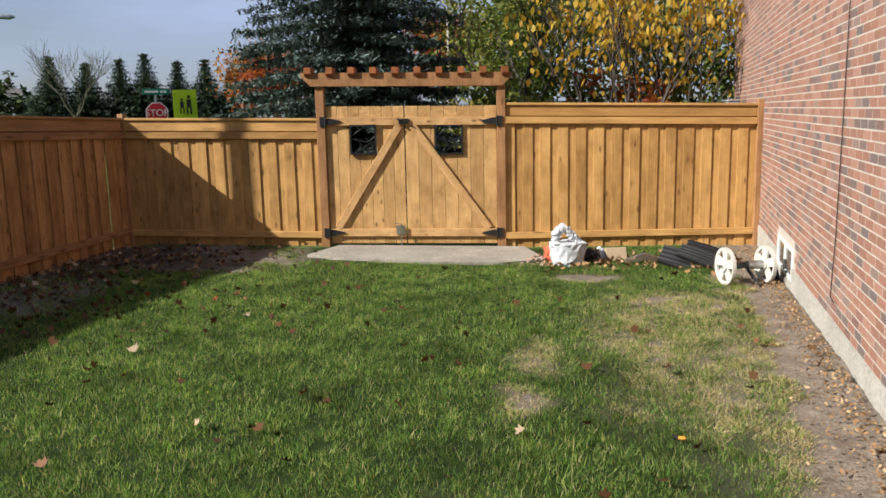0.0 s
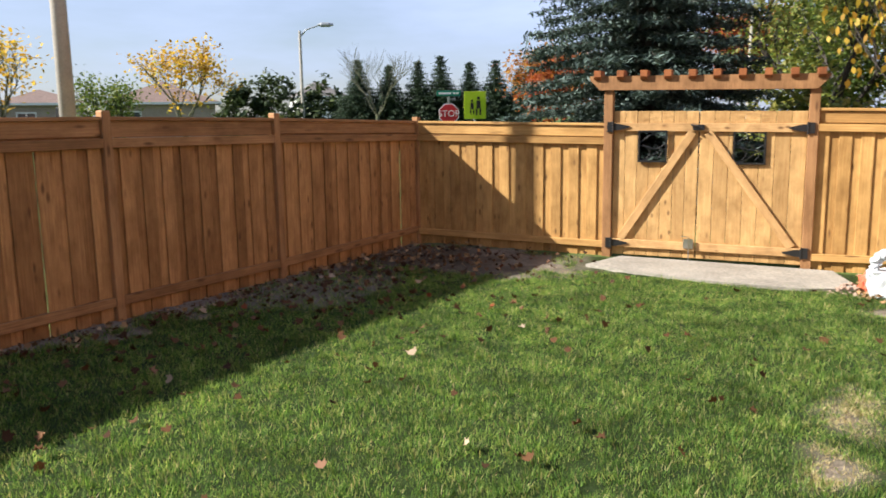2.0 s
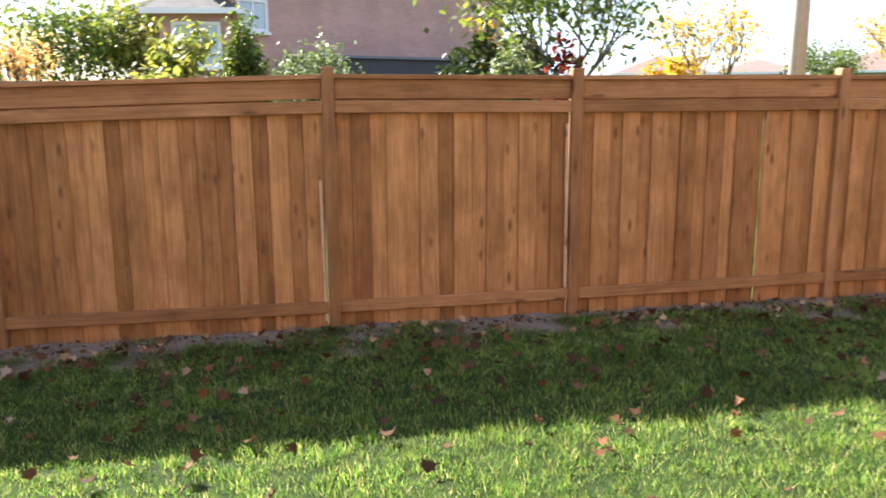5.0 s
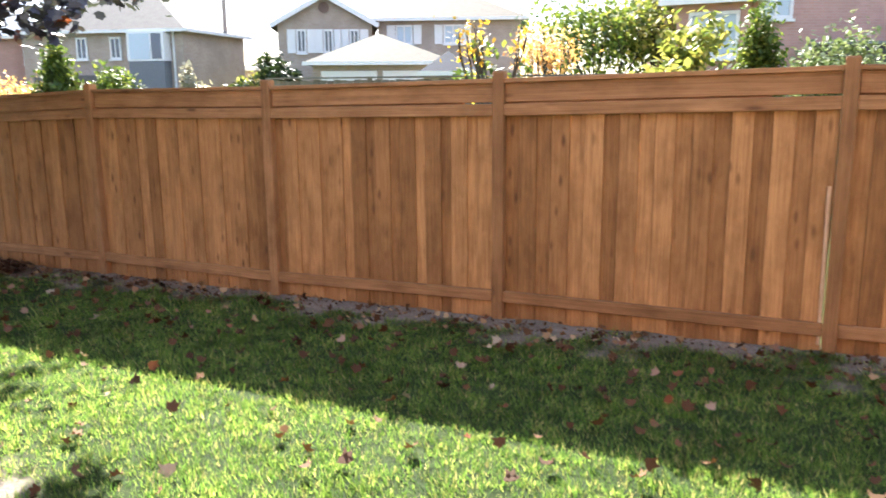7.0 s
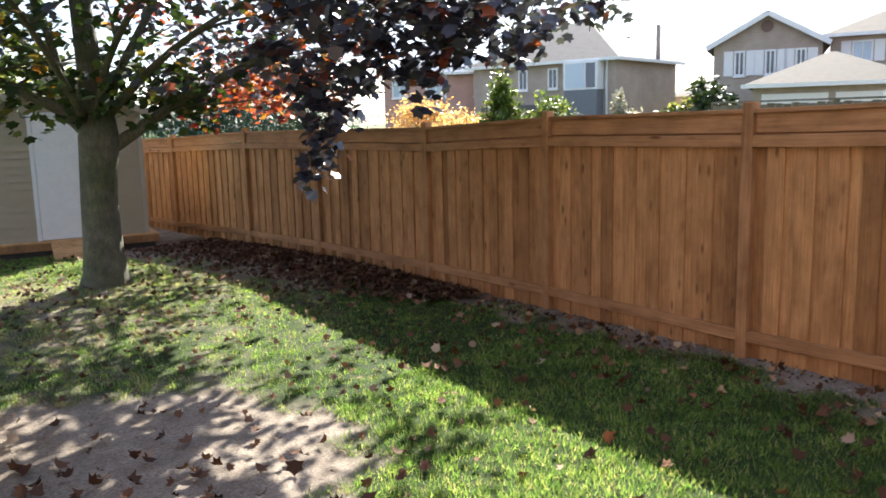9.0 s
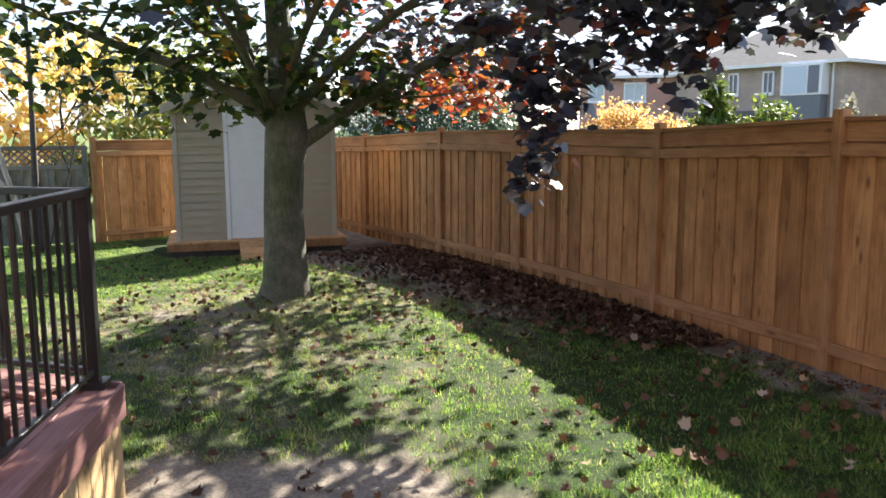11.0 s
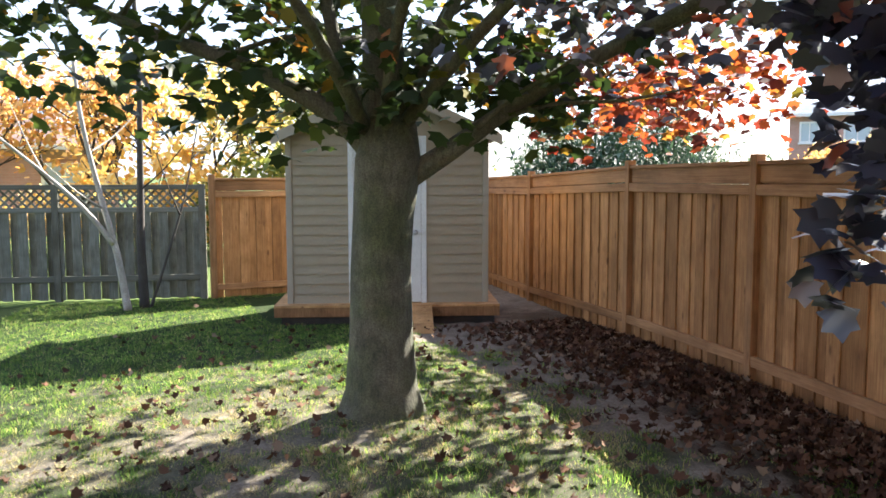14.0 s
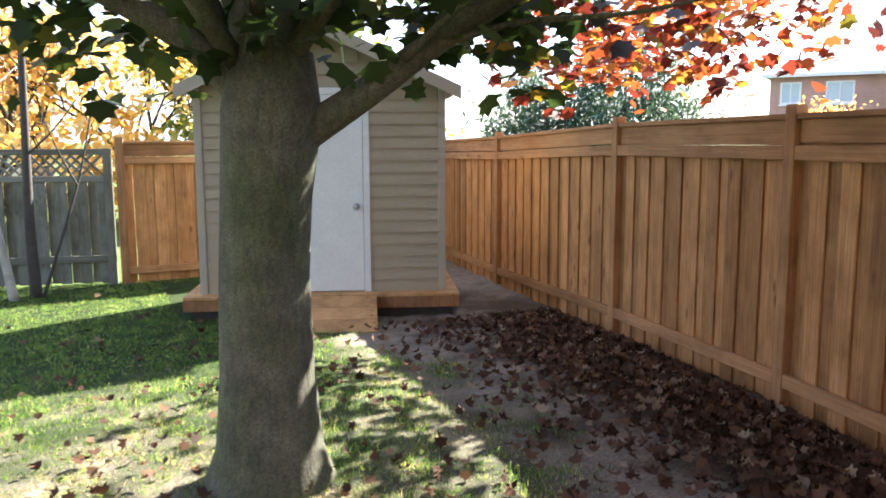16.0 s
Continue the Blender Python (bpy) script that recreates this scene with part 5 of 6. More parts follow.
for i, (x, y, h, mt) in enumerate(((0.4, 21.5, 3.6, LIME), (2.6, 20.5, 3.4, GREEN), (4.9, 19.0, 3.6, LIME), (6.4, 18.0, 3.8, GREEN))):
    shrub("lime_shrub" if mt is LIME else "green_shrub", x, y, 1.6, 1.2, h, mt, "dense autumn shrub behind the fence", 300 + i, 2600, 0.1)
shrub("rusty_shrub", 3.3, 16.6, 1.6, 1.2, 2.7, RUST, "rusty brown shrub behind the fence", 139, 1600, 0.12)
shrub("lime_shrub", 1.0, 17.0, 1.2, 1.0, 2.6, LIME, "yellow-green shrub behind the gate", 140, 1800, 0.11)
# along the street
leaf_tree("yellow_tree", -23.3, 19.2, 5.5, YELLOW, "half-bare tree with yellow leaves by the street", 141, 5, 0.19, depth=4, scatter=0.3, trunk=0.25, wide=1.25, bark=BARK)
shrub("yellow_shrub", -23.9, 18.0, 1.6, 1.4, 3.1, YELLOW, "golden yellow shrub under a tree", 142, 1500, 0.16)
leaf_tree("yellow_tree", -25.2, 31.2, 5.9, YELLOW, "small yellow street tree", 143, 8, 0.22, depth=4, scatter=0.3, trunk=0.25, bark=BARK)
leaf_tree("pale_green_tree", -19.5, 20.3, 3.9, GREEN, "thin pale green young tree", 144, 11, 0.13, depth=4, scatter=0.25, trunk=0.15, lift=0.3)
for i, (x, y, rx, h) in enumerate(((-31.6, 45.2, 1.9, 4.1), (-29.6, 46.5, 2.2, 4.9), (-27.4, 47.9, 1.7, 4.3))):
    shrub("hedge_shrub", x, y, rx, rx, h, HEDGE, "dark green rounded street shrub", 145 + i, 1800, 0.24)
leaf_tree("green_maple", -14.2, 8.0, 5.0, GREEN, "green maple with a bare forked stem", 150, 13, 0.17, depth=4, scatter=0.42, trunk=0.3, bark=BARK, wide=1.3)
shrub("burgundy_shrub", -13.2, 7.6, 0.62, 0.62, 2.45, BURGUNDY, "burgundy-leaved shrub behind the fence", 151, 1500, 0.09)
shrub("boxwood", -11.87, 5.82, 0.62, 0.62, 2.38, BOXWOOD, "round clipped variegated shrub behind the fence", 152, 8000, 0.06)
shrub("boxwood", -13.9, 3.3, 1.0, 1.0, 2.5, BOXWOOD, "round clipped variegated shrub behind the fence", 153, 11000, 0.06)
shrub("dark_shrub", -13.9, 6.2, 0.9, 0.9, 2.8, HEDGE, "dark evergreen shrub beside a house", 154, 2600, 0.1)
shrub("dark_shrub", -15.6, 7.9, 1.0, 1.0, 3.0, HEDGE, "dark evergreen shrub beside a house", 155, 2400, 0.11)
shrub("yellow_shrub", -19.6, 9.4, 1.3, 1.3, 3.5, YELLOW, "yellow autumn shrub beside a house", 156, 1500, 0.14)
shrub("cone_cedar", -15.5, 2.35, 0.85, 0.85, 3.0, GREEN, "clipped conical green cedar", 157, 8000, 0.07, cone=0.8)
shrub("lime_shrub", -14.2, 1.2, 1.25, 1.0, 2.75, LIME, "loose yellow-green shrub behind the fence", 158, 2600, 0.11)
leaf_tree("green_tree", -30.5, -0.9, 6.0, GREEN, "tall yellow-green tree between houses", 159, 15, 0.24, depth=4, scatter=0.55, trunk=0.1, wide=1.1)
leaf_tree("green_tree", -31.5, 1.6, 6.4, LIME, "tall green tree between houses", 160, 15, 0.24, depth=4, scatter=0.55, trunk=0.1)
leaf_tree("orange_tree", -22.6, -1.9, 3.9, GOLD, "slender orange-yellow autumn tree", 161, 5, 0.14, depth=4, scatter=0.22, trunk=0.15, lift=0.4, wide=0.65)
leaf_tree("yellow_sapling", -14.53, -2.04, 3.0, YELLOW, "thin yellow sapling behind the fence", 162, 3, 0.11, depth=3, scatter=0.12, trunk=0.4, lift=0.7, spread=0.3)
shrub("lime_shrub", -21.5, -3.2, 1.5, 1.3, 3.0, GREEN, "yellow-green shrub behind the fence", 163, 1800, 0.15)
shrub("green_shrub", -35.5, -15.6, 2.0, 1.8, 3.4, HEDGE, "dark green shrub before a house", 164, 2000, 0.2)
shrub("lime_shrub", -36.0, -17.4, 1.2, 1.2, 2.6, LIME, "bright yellow-green shrub between houses", 165, 1200, 0.16)
shrub("cone_cedar", -25.4, -18.9, 1.15, 1.15, 3.4, GREEN, "tall conical green cedar", 166, 3600, 0.12, cone=0.72)
shrub("green_shrub", -26.2, -17.2, 1.2, 1.2, 2.8, GREEN, "rounded green shrub before a house", 167, 2400, 0.12)
shrub("pale_shrub", -35.2, -19.3, 0.8, 0.8, 3.1, PALE_TWIG, "pale flowering grass plume before a house", 168, 900, 0.16)
leaf_tree("orange_tree", -27.5, -22.5, 2.3, GOLD, "pale orange autumn tree beyond the fence", 169, 6, 0.16, depth=4, scatter=0.35, trunk=0.2, wide=1.2)
leaf_tree("orange_tree", -33.5, -30.5, 3.3, GOLD, "pale orange autumn tree beside a brick house", 170, 10, 0.2, depth=4, scatter=0.4, trunk=0.2, wide=1.2)
# behind the weathered fence
for i, (x, y, h, mt) in enumerate(((-6.2, -25.5, 6.2, YELLOW_GLOW), (-3.2, -26.5, 6.4, GOLD), (-0.3, -25.5, 6.0, GOLD), (-8.6, -24.5, 5.6, LIME), (2.4, -27.0, 6.0, YELLOW_GLOW), (-11.0, -25.0, 4.2, LIME))):
    leaf_tree("yellow_tree" if mt is YELLOW_GLOW else "autumn_tree", x, y, h, mt, "glowing autumn tree behind the weathered fence", 180 + i, 9, 0.24, depth=4, scatter=0.5, trunk=0.1, wide=1.3)
shrub("yellow_shrub", -4.6, -24.0, 2.4, 1.6, 2.6, YELLOW_GLOW, "golden shrub behind the weathered fence", 190, 1100, 0.17)
shrub("yellow_shrub", -8.0, -23.0, 2.2, 1.6, 2.4, LIME, "yellow-green shrub behind the shed", 191, 1400, 0.17)

# ---- slim trees before the weathered fence ----


def slim_tree(x, y, stems, material, label, seed):
    root = thing("slim_tree", (x, y, gz(x, y)), label, "tree", "slim trees by the back fence")
    bm = bmesh.new()
    r = random.Random(seed)
    for pts, r0 in stems:
        path = limb(bm, [(x + a, y + b, z) for a, b, z in pts], r0, r0 * 0.35, 8)
        for k in range(7, len(path) - 1, 3):
            w = Vector((r.uniform(-1, 1), r.uniform(-1, 1), 0.7)).normalized()
            limb(bm, [path[k], path[k] + w * 0.5, path[k] + w * 1.0 + Vector((0, 0, 0.1))], 0.016, 0.005, 5)
    part("stem", bm, material, root, m=Matrix(), smooth=True)


slim_tree(-4.36, -15.9, [([(0, 0, -0.32), (0.02, 0, 0.6), (0.0, 0, 1.6), (-0.02, 0.05, 3.0), (0.05, 0, 4.8)], 0.07), ([(-0.06, 0.1, -0.3), (-0.3, 0.05, 0.4), (-0.55, 0.0, 1.2), (-0.75, 0.0, 2.2)], 0.022)], DARK_BARK, "slim dark-stemmed tree by the weathered fence", 1)
slim_tree(-4.15, -15.75, [([(0, 0, -0.32), (0.12, 0.0, 0.5), (0.30, 0.05, 1.3), (0.5, 0.1, 2.4), (0.6, 0.1, 4.0)], 0.055), ([(0.16, 0.02, 0.62), (0.5, 0.05, 1.1), (1.1, 0.1, 1.7), (1.9, 0.15, 2.4)], 0.04)], PALE_BARK, "slim pale-stemmed leaning tree by the weathered fence", 2)

# ---- signs and poles on the street ----
SIGN_RED = plain("sign_red", (0.55, 0.02, 0.03), 0.4, 0, 0.05)
SIGN_GREEN = plain("sign_green", (0.0, 0.22, 0.14), 0.4, 0, 0.05)
SIGN_LIME = plain("sign_lime", (0.45, 0.62, 0.015), 0.4, 0, 0.05)
SIGN_WHITE = plain("sign_white", (0.8, 0.8, 0.8), 0.4, 0, 0.03)
GALVANISED = plain("galvanised_steel", (0.42, 0.43, 0.44), 0.45, 0.6, 0.1)
POLE_CONCRETE = plain("pole_concrete", (0.36, 0.33, 0.29), 0.85, 0, 0.12, 3)


def disc(n, radius, turn=0.0, depth=0.004):
    bm = bmesh.new()
    ring = [(math.cos(turn + k * math.tau / n) * radius, math.sin(turn + k * math.tau / n) * radius) for k in range(n)]
    f = [bm.verts.new((x, -depth, z)) for x, z in ring]
    b = [bm.verts.new((x, 0, z)) for x, z in ring]
    bm.faces.new(f)
    bm.faces.new(b[::-1])
    for k in range(n):
        j = (k + 1) % n
        bm.faces.new((f[j], f[k], b[k], b[j]))
    bmesh.ops.recalc_face_normals(bm, faces=bm.faces)
    return bm


def lettering(text, size, material, m, parent):
    cu = bpy.data.curves.new("lettering", "FONT")
    cu.body, cu.size, cu.align_x, cu.align_y, cu.extrude = text, size, "CENTER", "CENTER", 0.002
    tmp = bpy.data.objects.new("lettering", cu)
    me = bpy.data.meshes.new_from_object(tmp)
    bpy.data.objects.remove(tmp)
    me.materials.append(material)
    ob = new("lettering", me)
    put(ob, m, parent)
    return ob


def facing(p):
    """Turn about z that makes -y look from p at the start of the walk."""
    return math.degrees(math.atan2(-p[1], -p[0])) + 90


def stop_sign():
    p = (-7.48, 19.34)
    t = facing(p) + 4
    root = thing("stop_sign", (*p, -0.1), "red octagonal stop sign under a green street name sign", "sign", turn=t)
    bm = bmesh.new()
    tube(bm, [(0, 0.03, 0), (0, 0.03, 2.35)], [0.03, 0.03], 8)
    part("pole", bm, GALVANISED, root)
    base = PLACE[root] @ Matrix.Translation((0, -0.01, 1.92))
    part("border", disc(8, 0.275, math.pi / 8), SIGN_WHITE, root, m=base)
    face = part("face", disc(8, 0.252, math.pi / 8), SIGN_RED, root, "red octagon", m=base @ Matrix.Translation((0, -0.005, 0)))
    lettering("STOP", 0.225, SIGN_WHITE, base @ Matrix.Translation((0, -0.013, 0)) @ pose(0, 0, 0, 90), face)
    plate = part("street_name_plate", box(-0.30, 0.30, -0.012, 0.012, 2.36, 2.50), SIGN_GREEN, root, "green street name plate")
    bm = bmesh.new()
    for x0, x1 in ((-0.25, 0.06), (0.11, 0.16), (0.18, 0.25)):
        add_box(bm, x0, x1, -0.016, -0.013, 2.405, 2.455)
    part("writing", bm, SIGN_WHITE, plate)


def school_sign():
    p = (-7.18, 20.51)
    root = thing("crossing_sign", (*p, -0.1), "lime school crossing sign with two dark figures", "sign", turn=facing(p) + 6)
    bm = bmesh.new()
    tube(bm, [(0, 0.03, 0), (0, 0.03, 2.4)], [0.03, 0.03], 8)
    part("pole", bm, GALVANISED, root)
    face = part("face", box(-0.29, 0.29, -0.006, 0, 1.78, 2.50, bevel=0.002), SIGN_LIME, root, "bright lime plate")
    bm = bmesh.new()
    for x, z, s in ((-0.08, 1.9, 0.8), (0.09, 1.88, 1.0)):
        add_box(bm, x - 0.055 * s, x + 0.055 * s, -0.012, -0.008, z + 0.17 * s, z + 0.38 * s)
        add_box(bm, x - 0.035 * s, x + 0.035 * s, -0.012, -0.008, z + 0.40 * s, z + 0.48 * s)
        add_box(bm, x - 0.07 * s, x - 0.025 * s, -0.012, -0.008, z, z + 0.17 * s)
        add_box(bm, x + 0.025 * s, x + 0.07 * s, -0.012, -0.008, z, z + 0.17 * s)
    part("symbol", bm, BLACK_IRON, face)


stop_sign()
school_sign()
bm = bmesh.new()
tube(bm, [(0, 0, -0.2), (0, 0, 4), (0, 0, 9.5)], [0.107, 0.094, 0.07], 14)
root = thing("utility_pole", (-8.32, 7.95, -0.1), "tall tapered pale concrete utility pole", "pole")
part("shaft", bm, POLE_CONCRETE, root, smooth=True)
part("service_box", box(-0.16, -0.075, -0.05, 0.05, 1.7, 2.05, bevel=0.01), BLACK_IRON, root, "small black service box")

root = thing("street_lamp", (-27.4, 45.5, -0.1), "grey street lamp with curved arm and flat head", "street lamp")
bm = bmesh.new()
tube(bm, [(0, 0, 0), (0, 0, 4), (0, 0, 7.3)], [0.12, 0.10, 0.08], 10)
part("pole", bm, POLE_CONCRETE, root)
bm = bmesh.new()
tube(bm, [(0, 0, 6.9), (0.35, 0.2, 7.35), (1.1, 0.62, 7.65)], [0.05, 0.045, 0.04], 8)
part("arm", bm, GALVANISED, root)
bm = bmesh.new()
tube(bm, [(1.0, 0.56, 7.66), (1.2, 0.68, 7.66), (1.6, 0.9, 7.66), (1.85, 1.04, 7.68)], [0.05, 0.14, 0.15, 0.06], 10)
part("head", bm, GALVANISED, root)
root = thing("white_pole", (-0.45, 23.7, -0.1), "slim white street pole behind the gate", "pole")
bm = bmesh.new()
tube(bm, [(0, 0, 0), (0, 0, 4.35)], [0.06, 0.05], 10)
part("shaft", bm, POLE_CONCRETE, root)
bm = bmesh.new()
tube(bm, [(0, 0, 4.35), (0, 0, 4.5), (0, 0, 4.6)], [0.05, 0.13, 0.06], 10)
part("lamp_head", bm, GALVANISED, root)

# ---- houses beyond ----
TRIM_WHITE = plain("white_trim", (0.75, 0.75, 0.74), 0.5, 0, 0.04)
GREY_PANEL = plain("grey_panel", (0.16, 0.17, 0.185), 0.6, 0, 0.08)
DARK_WALL = plain("dark_grey_wall", (0.06, 0.055, 0.06), 0.7, 0, 0.15)
SHINGLE_PALE = plain("pale_blue_grey_shingles", (0.22, 0.26, 0.33), 0.85, 0, 0.12, 3, 0.3)
BROWN_ROOF = plain("brown_shingles", (0.18, 0.12, 0.10), 0.9, 0, 0.2, 3, 0.4)


def building(name, label, a, b, depth, eave, peak, walls, roof, kind, openings=(), low=-0.4, over=0.35):
    """A house whose front runs from a to b as seen by the viewer from left to right; x runs along it, y backwards.
    openings: (x0, x1, z0, z1, pane material, with shutters)."""
    a, b = Vector((*a, 0)), Vector((*b, 0))
    d = (b - a).normalized()
    back = Vector((-d.y, d.x, 0))
    m = Matrix((d, back, Vector((0, 0, 1)))).transposed().to_4x4()
    m.translation = a
    root = tagged(put(new(name), m @ Matrix.Translation((0, 0, -0.1))), label, "house")
    w = (b - a).length
    bm = bmesh.new()
    if kind == "gable":
        prof = [(0, low), (w, low), (w, eave), (w / 2, peak), (0, eave)]
        f = [bm.verts.new((x, 0, z)) for x, z in prof]
        k = [bm.verts.new((x, depth, z)) for x, z in prof]
        bm.faces.new(f)
        bm.faces.new(k[::-1])
        for i in range(5):
            j = (i + 1) % 5
            bm.faces.new((f[j], f[i], k[i], k[j]))
    else:
        add_box(bm, 0, w, 0, depth, low, eave)
    bmesh.ops.recalc_face_normals(bm, faces=bm.faces)
    part("wall", bm, walls, root, m=m)
    bm = bmesh.new()
    slope = (peak - eave) / (w / 2 if kind == "gable" else depth / 2)
    if kind == "gable":
        for sg in (-1, 1):
            ex, ez = w / 2 + sg * (w / 2 + over), eave - slope * over
            q = [(w / 2, -over, peak), (ex, -over, ez), (ex, depth + over, ez), (w / 2, depth + over, peak)]
            lo = [bm.verts.new((x, y, z + 0.02)) for x, y, z in q]
            hi = [bm.verts.new((x, y, z + 0.2)) for x, y, z in q]
            bm.faces.new(lo)
            bm.faces.new(hi)
            for i in range(4):
                j = (i + 1) % 4
                bm.faces.new((lo[i], lo[j], hi[j], hi[i]))
    else:
        in_x = min(w / 2 - 0.01, depth / 2) if kind == "hip" else -over
        ring = [(-over, -over), (w + over, -over), (w + over, depth + over), (-over, depth + over)]
        lo = [bm.verts.new((x, y, eave)) for x, y in ring]
        hi = [bm.verts.new((x, y, eave + 0.08)) for x, y in ring]
        r0, r1 = bm.verts.new((in_x, depth / 2, peak)), bm.verts.new((w - in_x, depth / 2, peak))
        bm.faces.new(lo)
        for i in range(4):
            j = (i + 1) % 4
            bm.faces.new((lo[i], lo[j], hi[j], hi[i]))
        bm.faces.new((hi[0], hi[1], r1, r0))
        bm.faces.new((hi[2], hi[3], r0, r1))
        bm.faces.new((hi[1], hi[2], r1))
        bm.faces.new((hi[3], hi[0], r0))
    bmesh.ops.recalc_face_normals(bm, faces=bm.faces)
    part("roof", bm, roof, root, m=m)
    if kind == "gable":
        for sg in (-1, 1):
            ex, ez = w / 2 + sg * (w / 2 + over), eave - slope * over
            aa, bb = m @ Vector((w / 2, -over - 0.03, peak + 0.1)), m @ Vector((ex, -over - 0.03, ez + 0.1))
            beam("barge_board", aa, bb, 0.24, 0.05, m.to_3x3() @ Vector((0, 1, 0)), TRIM_WHITE, root)
    else:
        part("gutter", box(-over - 0.06, w + over + 0.06, -over - 0.1, -over, eave - 0.06, eave + 0.1), TRIM_WHITE, root, m=m)
        part("gutter", box(w + over, w + over + 0.1, -over, depth + over, eave - 0.06, eave + 0.1), TRIM_WHITE, root, m=m)
    for x0, x1, z0, z1, pane, shutters in openings:
        fw = 0.09
        win = part("window", box(x0 + fw, x1 - fw, -0.03, -0.022, z0 + fw, z1 - fw), pane, root, "white-framed window", m=m)
        for p, q, s, t in ((x0, x1, z0, z0 + fw), (x0, x1, z1 - fw, z1), (x0, x0 + fw, z0 + fw, z1 - fw), (x1 - fw, x1, z0 + fw, z1 - fw), ((x0 + x1) / 2 - 0.03, (x0 + x1) / 2 + 0.03, z0 + fw, z1 - fw)):
            part("frame_bar", box(p, q, -0.08, 0.02, s, t), TRIM_WHITE, win, m=m)
        part("sill", box(x0 - 0.05, x1 + 0.05, -0.14, 0.0, z0 - 0.08, z0 - 0.002), TRIM_WHITE, win, m=m)
        if shutters:
            for p in (x0 - 0.48, x1 + 0.04):
                part("shutter", box(p, p + 0.44, -0.06, -0.004, z0, z1, bevel=0.01), TRIM_WHITE, root, "white shutter", m=m)
    return root, m


# pink brick house, gable end to the yard
r0, m0 = building("brick_house", "pink brick house with a high gable wall", (-24.5, 3.45), (-27.3, 13.2), 9.5, 4.85, 7.9, PINK_BRICK, SHINGLE, "gable",
                  ((0.12, 1.05, 3.45, 4.35, PANE_PALE, False),), over=0.45)
part("lower_wall", box(1.6, 9.6, -1.2, -0.02, -0.4, 2.72), DARK_WALL, r0, "dark grey lean-to wall", m=m0)
part("lower_wall_cap", box(1.5, 9.7, -1.3, 0.0, 2.725, 2.80), GREY_PANEL, r0, m=m0)
building("brick_house_wing", "low wing of the pink brick house with dark roof", (-25.1, 1.5), (-24.55, 3.4), 4.0, 3.95, 5.3, PINK_BRICK, SHINGLE, "hip", ((0.35, 1.7, 2.45, 3.7, PANE_PALE, False),))
# house with white shutters and a garage
r1, m1 = building("shuttered_house", "brown brick house wing with gable and white shutters", (-41.0, -17.6), (-42.6, -13.0), 9, 5.0, 6.35, BROWN_BRICK, SHINGLE_TAN, "gable",
                  ((0.95, 1.45, 3.55, 4.75, PANE, True), (2.35, 2.85, 3.55, 4.75, PANE, True), (3.7, 4.2, 3.55, 4.75, PANE, True)))
bm = disc(12, 0.28, 0, 0.06)
part("gable_vent", bm, BROWN_ROOF, r1, "round brown gable vent", m=m1 @ Matrix.Translation((2.4, -0.01, 5.85)))
building("shuttered_house", "brown brick house with white shutters and tan roof", (-43.4, -12.9), (-44.6, -5.4), 8, 5.25, 7.3, BROWN_BRICK, SHINGLE_TAN, "hip",
         ((0.95, 1.85, 4.0, 5.0, PANE_PALE, True), (3.5, 4.5, 4.0, 5.0, PANE_PALE, True)))
rg, mg = building("double_garage", "white double garage with a tan hip roof", (-34.1, -13.0), (-35.8, -7.5), 5.5, 2.75, 4.15, BROWN_BRICK, SHINGLE_TAN, "hip")
for x0 in (0.35, 3.0):
    door = part("garage_door", box(x0, x0 + 2.4, -0.05, 0.0, -0.2, 2.45), TRIM_WHITE, rg, "white panelled garage door", m=mg)
    bm = bmesh.new()
    for k in range(3):
        add_box(bm, x0, x0 + 2.4, -0.056, -0.05, 0.42 + k * 0.66, 0.44 + k * 0.66)
    part("panel_joint", bm, GREY_PANEL, door, m=mg)
building("small_outbuilding", "small outbuilding with a dark blue roof", (-29.8, -7.0), (-30.3, -5.2), 2.2, 2.2, 3.05, BROWN_BRICK, SHINGLE_BLUE, "hip", over=0.2)
# house with a two-storey bay
ra, ma = building("bay_house", "brown brick house with a grey bay and hip roof", (-39.9, -32.1), (-40.2, -22.6), 7.5, 4.75, 7.3, BROWN_BRICK, SHINGLE, "hip",
                  ((3.3, 3.95, 3.35, 4.5, PANE, False), (5.3, 5.95, 3.35, 4.5, PANE, False)))
part("bay", box(6.75, 8.75, -0.7, 0.0, 1.5, 3.2), GREY_PANEL, ra, "grey panelled bay", m=ma)
for z0, z1 in ((3.21, 4.7), (0.4, 1.49)):
    part("bay_window", box(6.7, 8.8, -0.72, 0.0, z0, z1), TRIM_WHITE, ra, "white bay window", m=ma)
    for x0, x1 in ((6.85, 8.0), (8.1, 8.65)):
        part("bay_pane", box(x0, x1, -0.735, -0.722, z0 + 0.1, z1 - 0.1), PANE_PALE if x0 < 7 else PANE, ra, m=ma)
part("porch_roof", box(1.5, 6.6, -1.3, 0, 2.2, 2.5), SHINGLE, ra, "dark porch roof", m=ma)
part("chimney", box(9.3, 9.48, 5.2, 5.4, 4.0, 6.9), BROWN_BRICK, ra, "slim brick chimney", m=ma)
for x in (8.95,):
    part("downpipe", box(x, x + 0.09, -0.1, -0.01, 0, 4.7), TRIM_WHITE, ra, m=ma)
building("grey_roofed_house", "red brick house with pale blue-grey hip roof", (-37.4, -37.3), (-42.0, -31.0), 8, 4.6, 6.9, PINK_BRICK, SHINGLE_PALE, "hip",
         ((0.5, 1.5, 3.2, 4.3, PANE_PALE, False), (2.6, 3.9, 3.2, 4.3, PANE_PALE, False), (5.6, 6.8, 3.2, 4.3, PANE, False)))
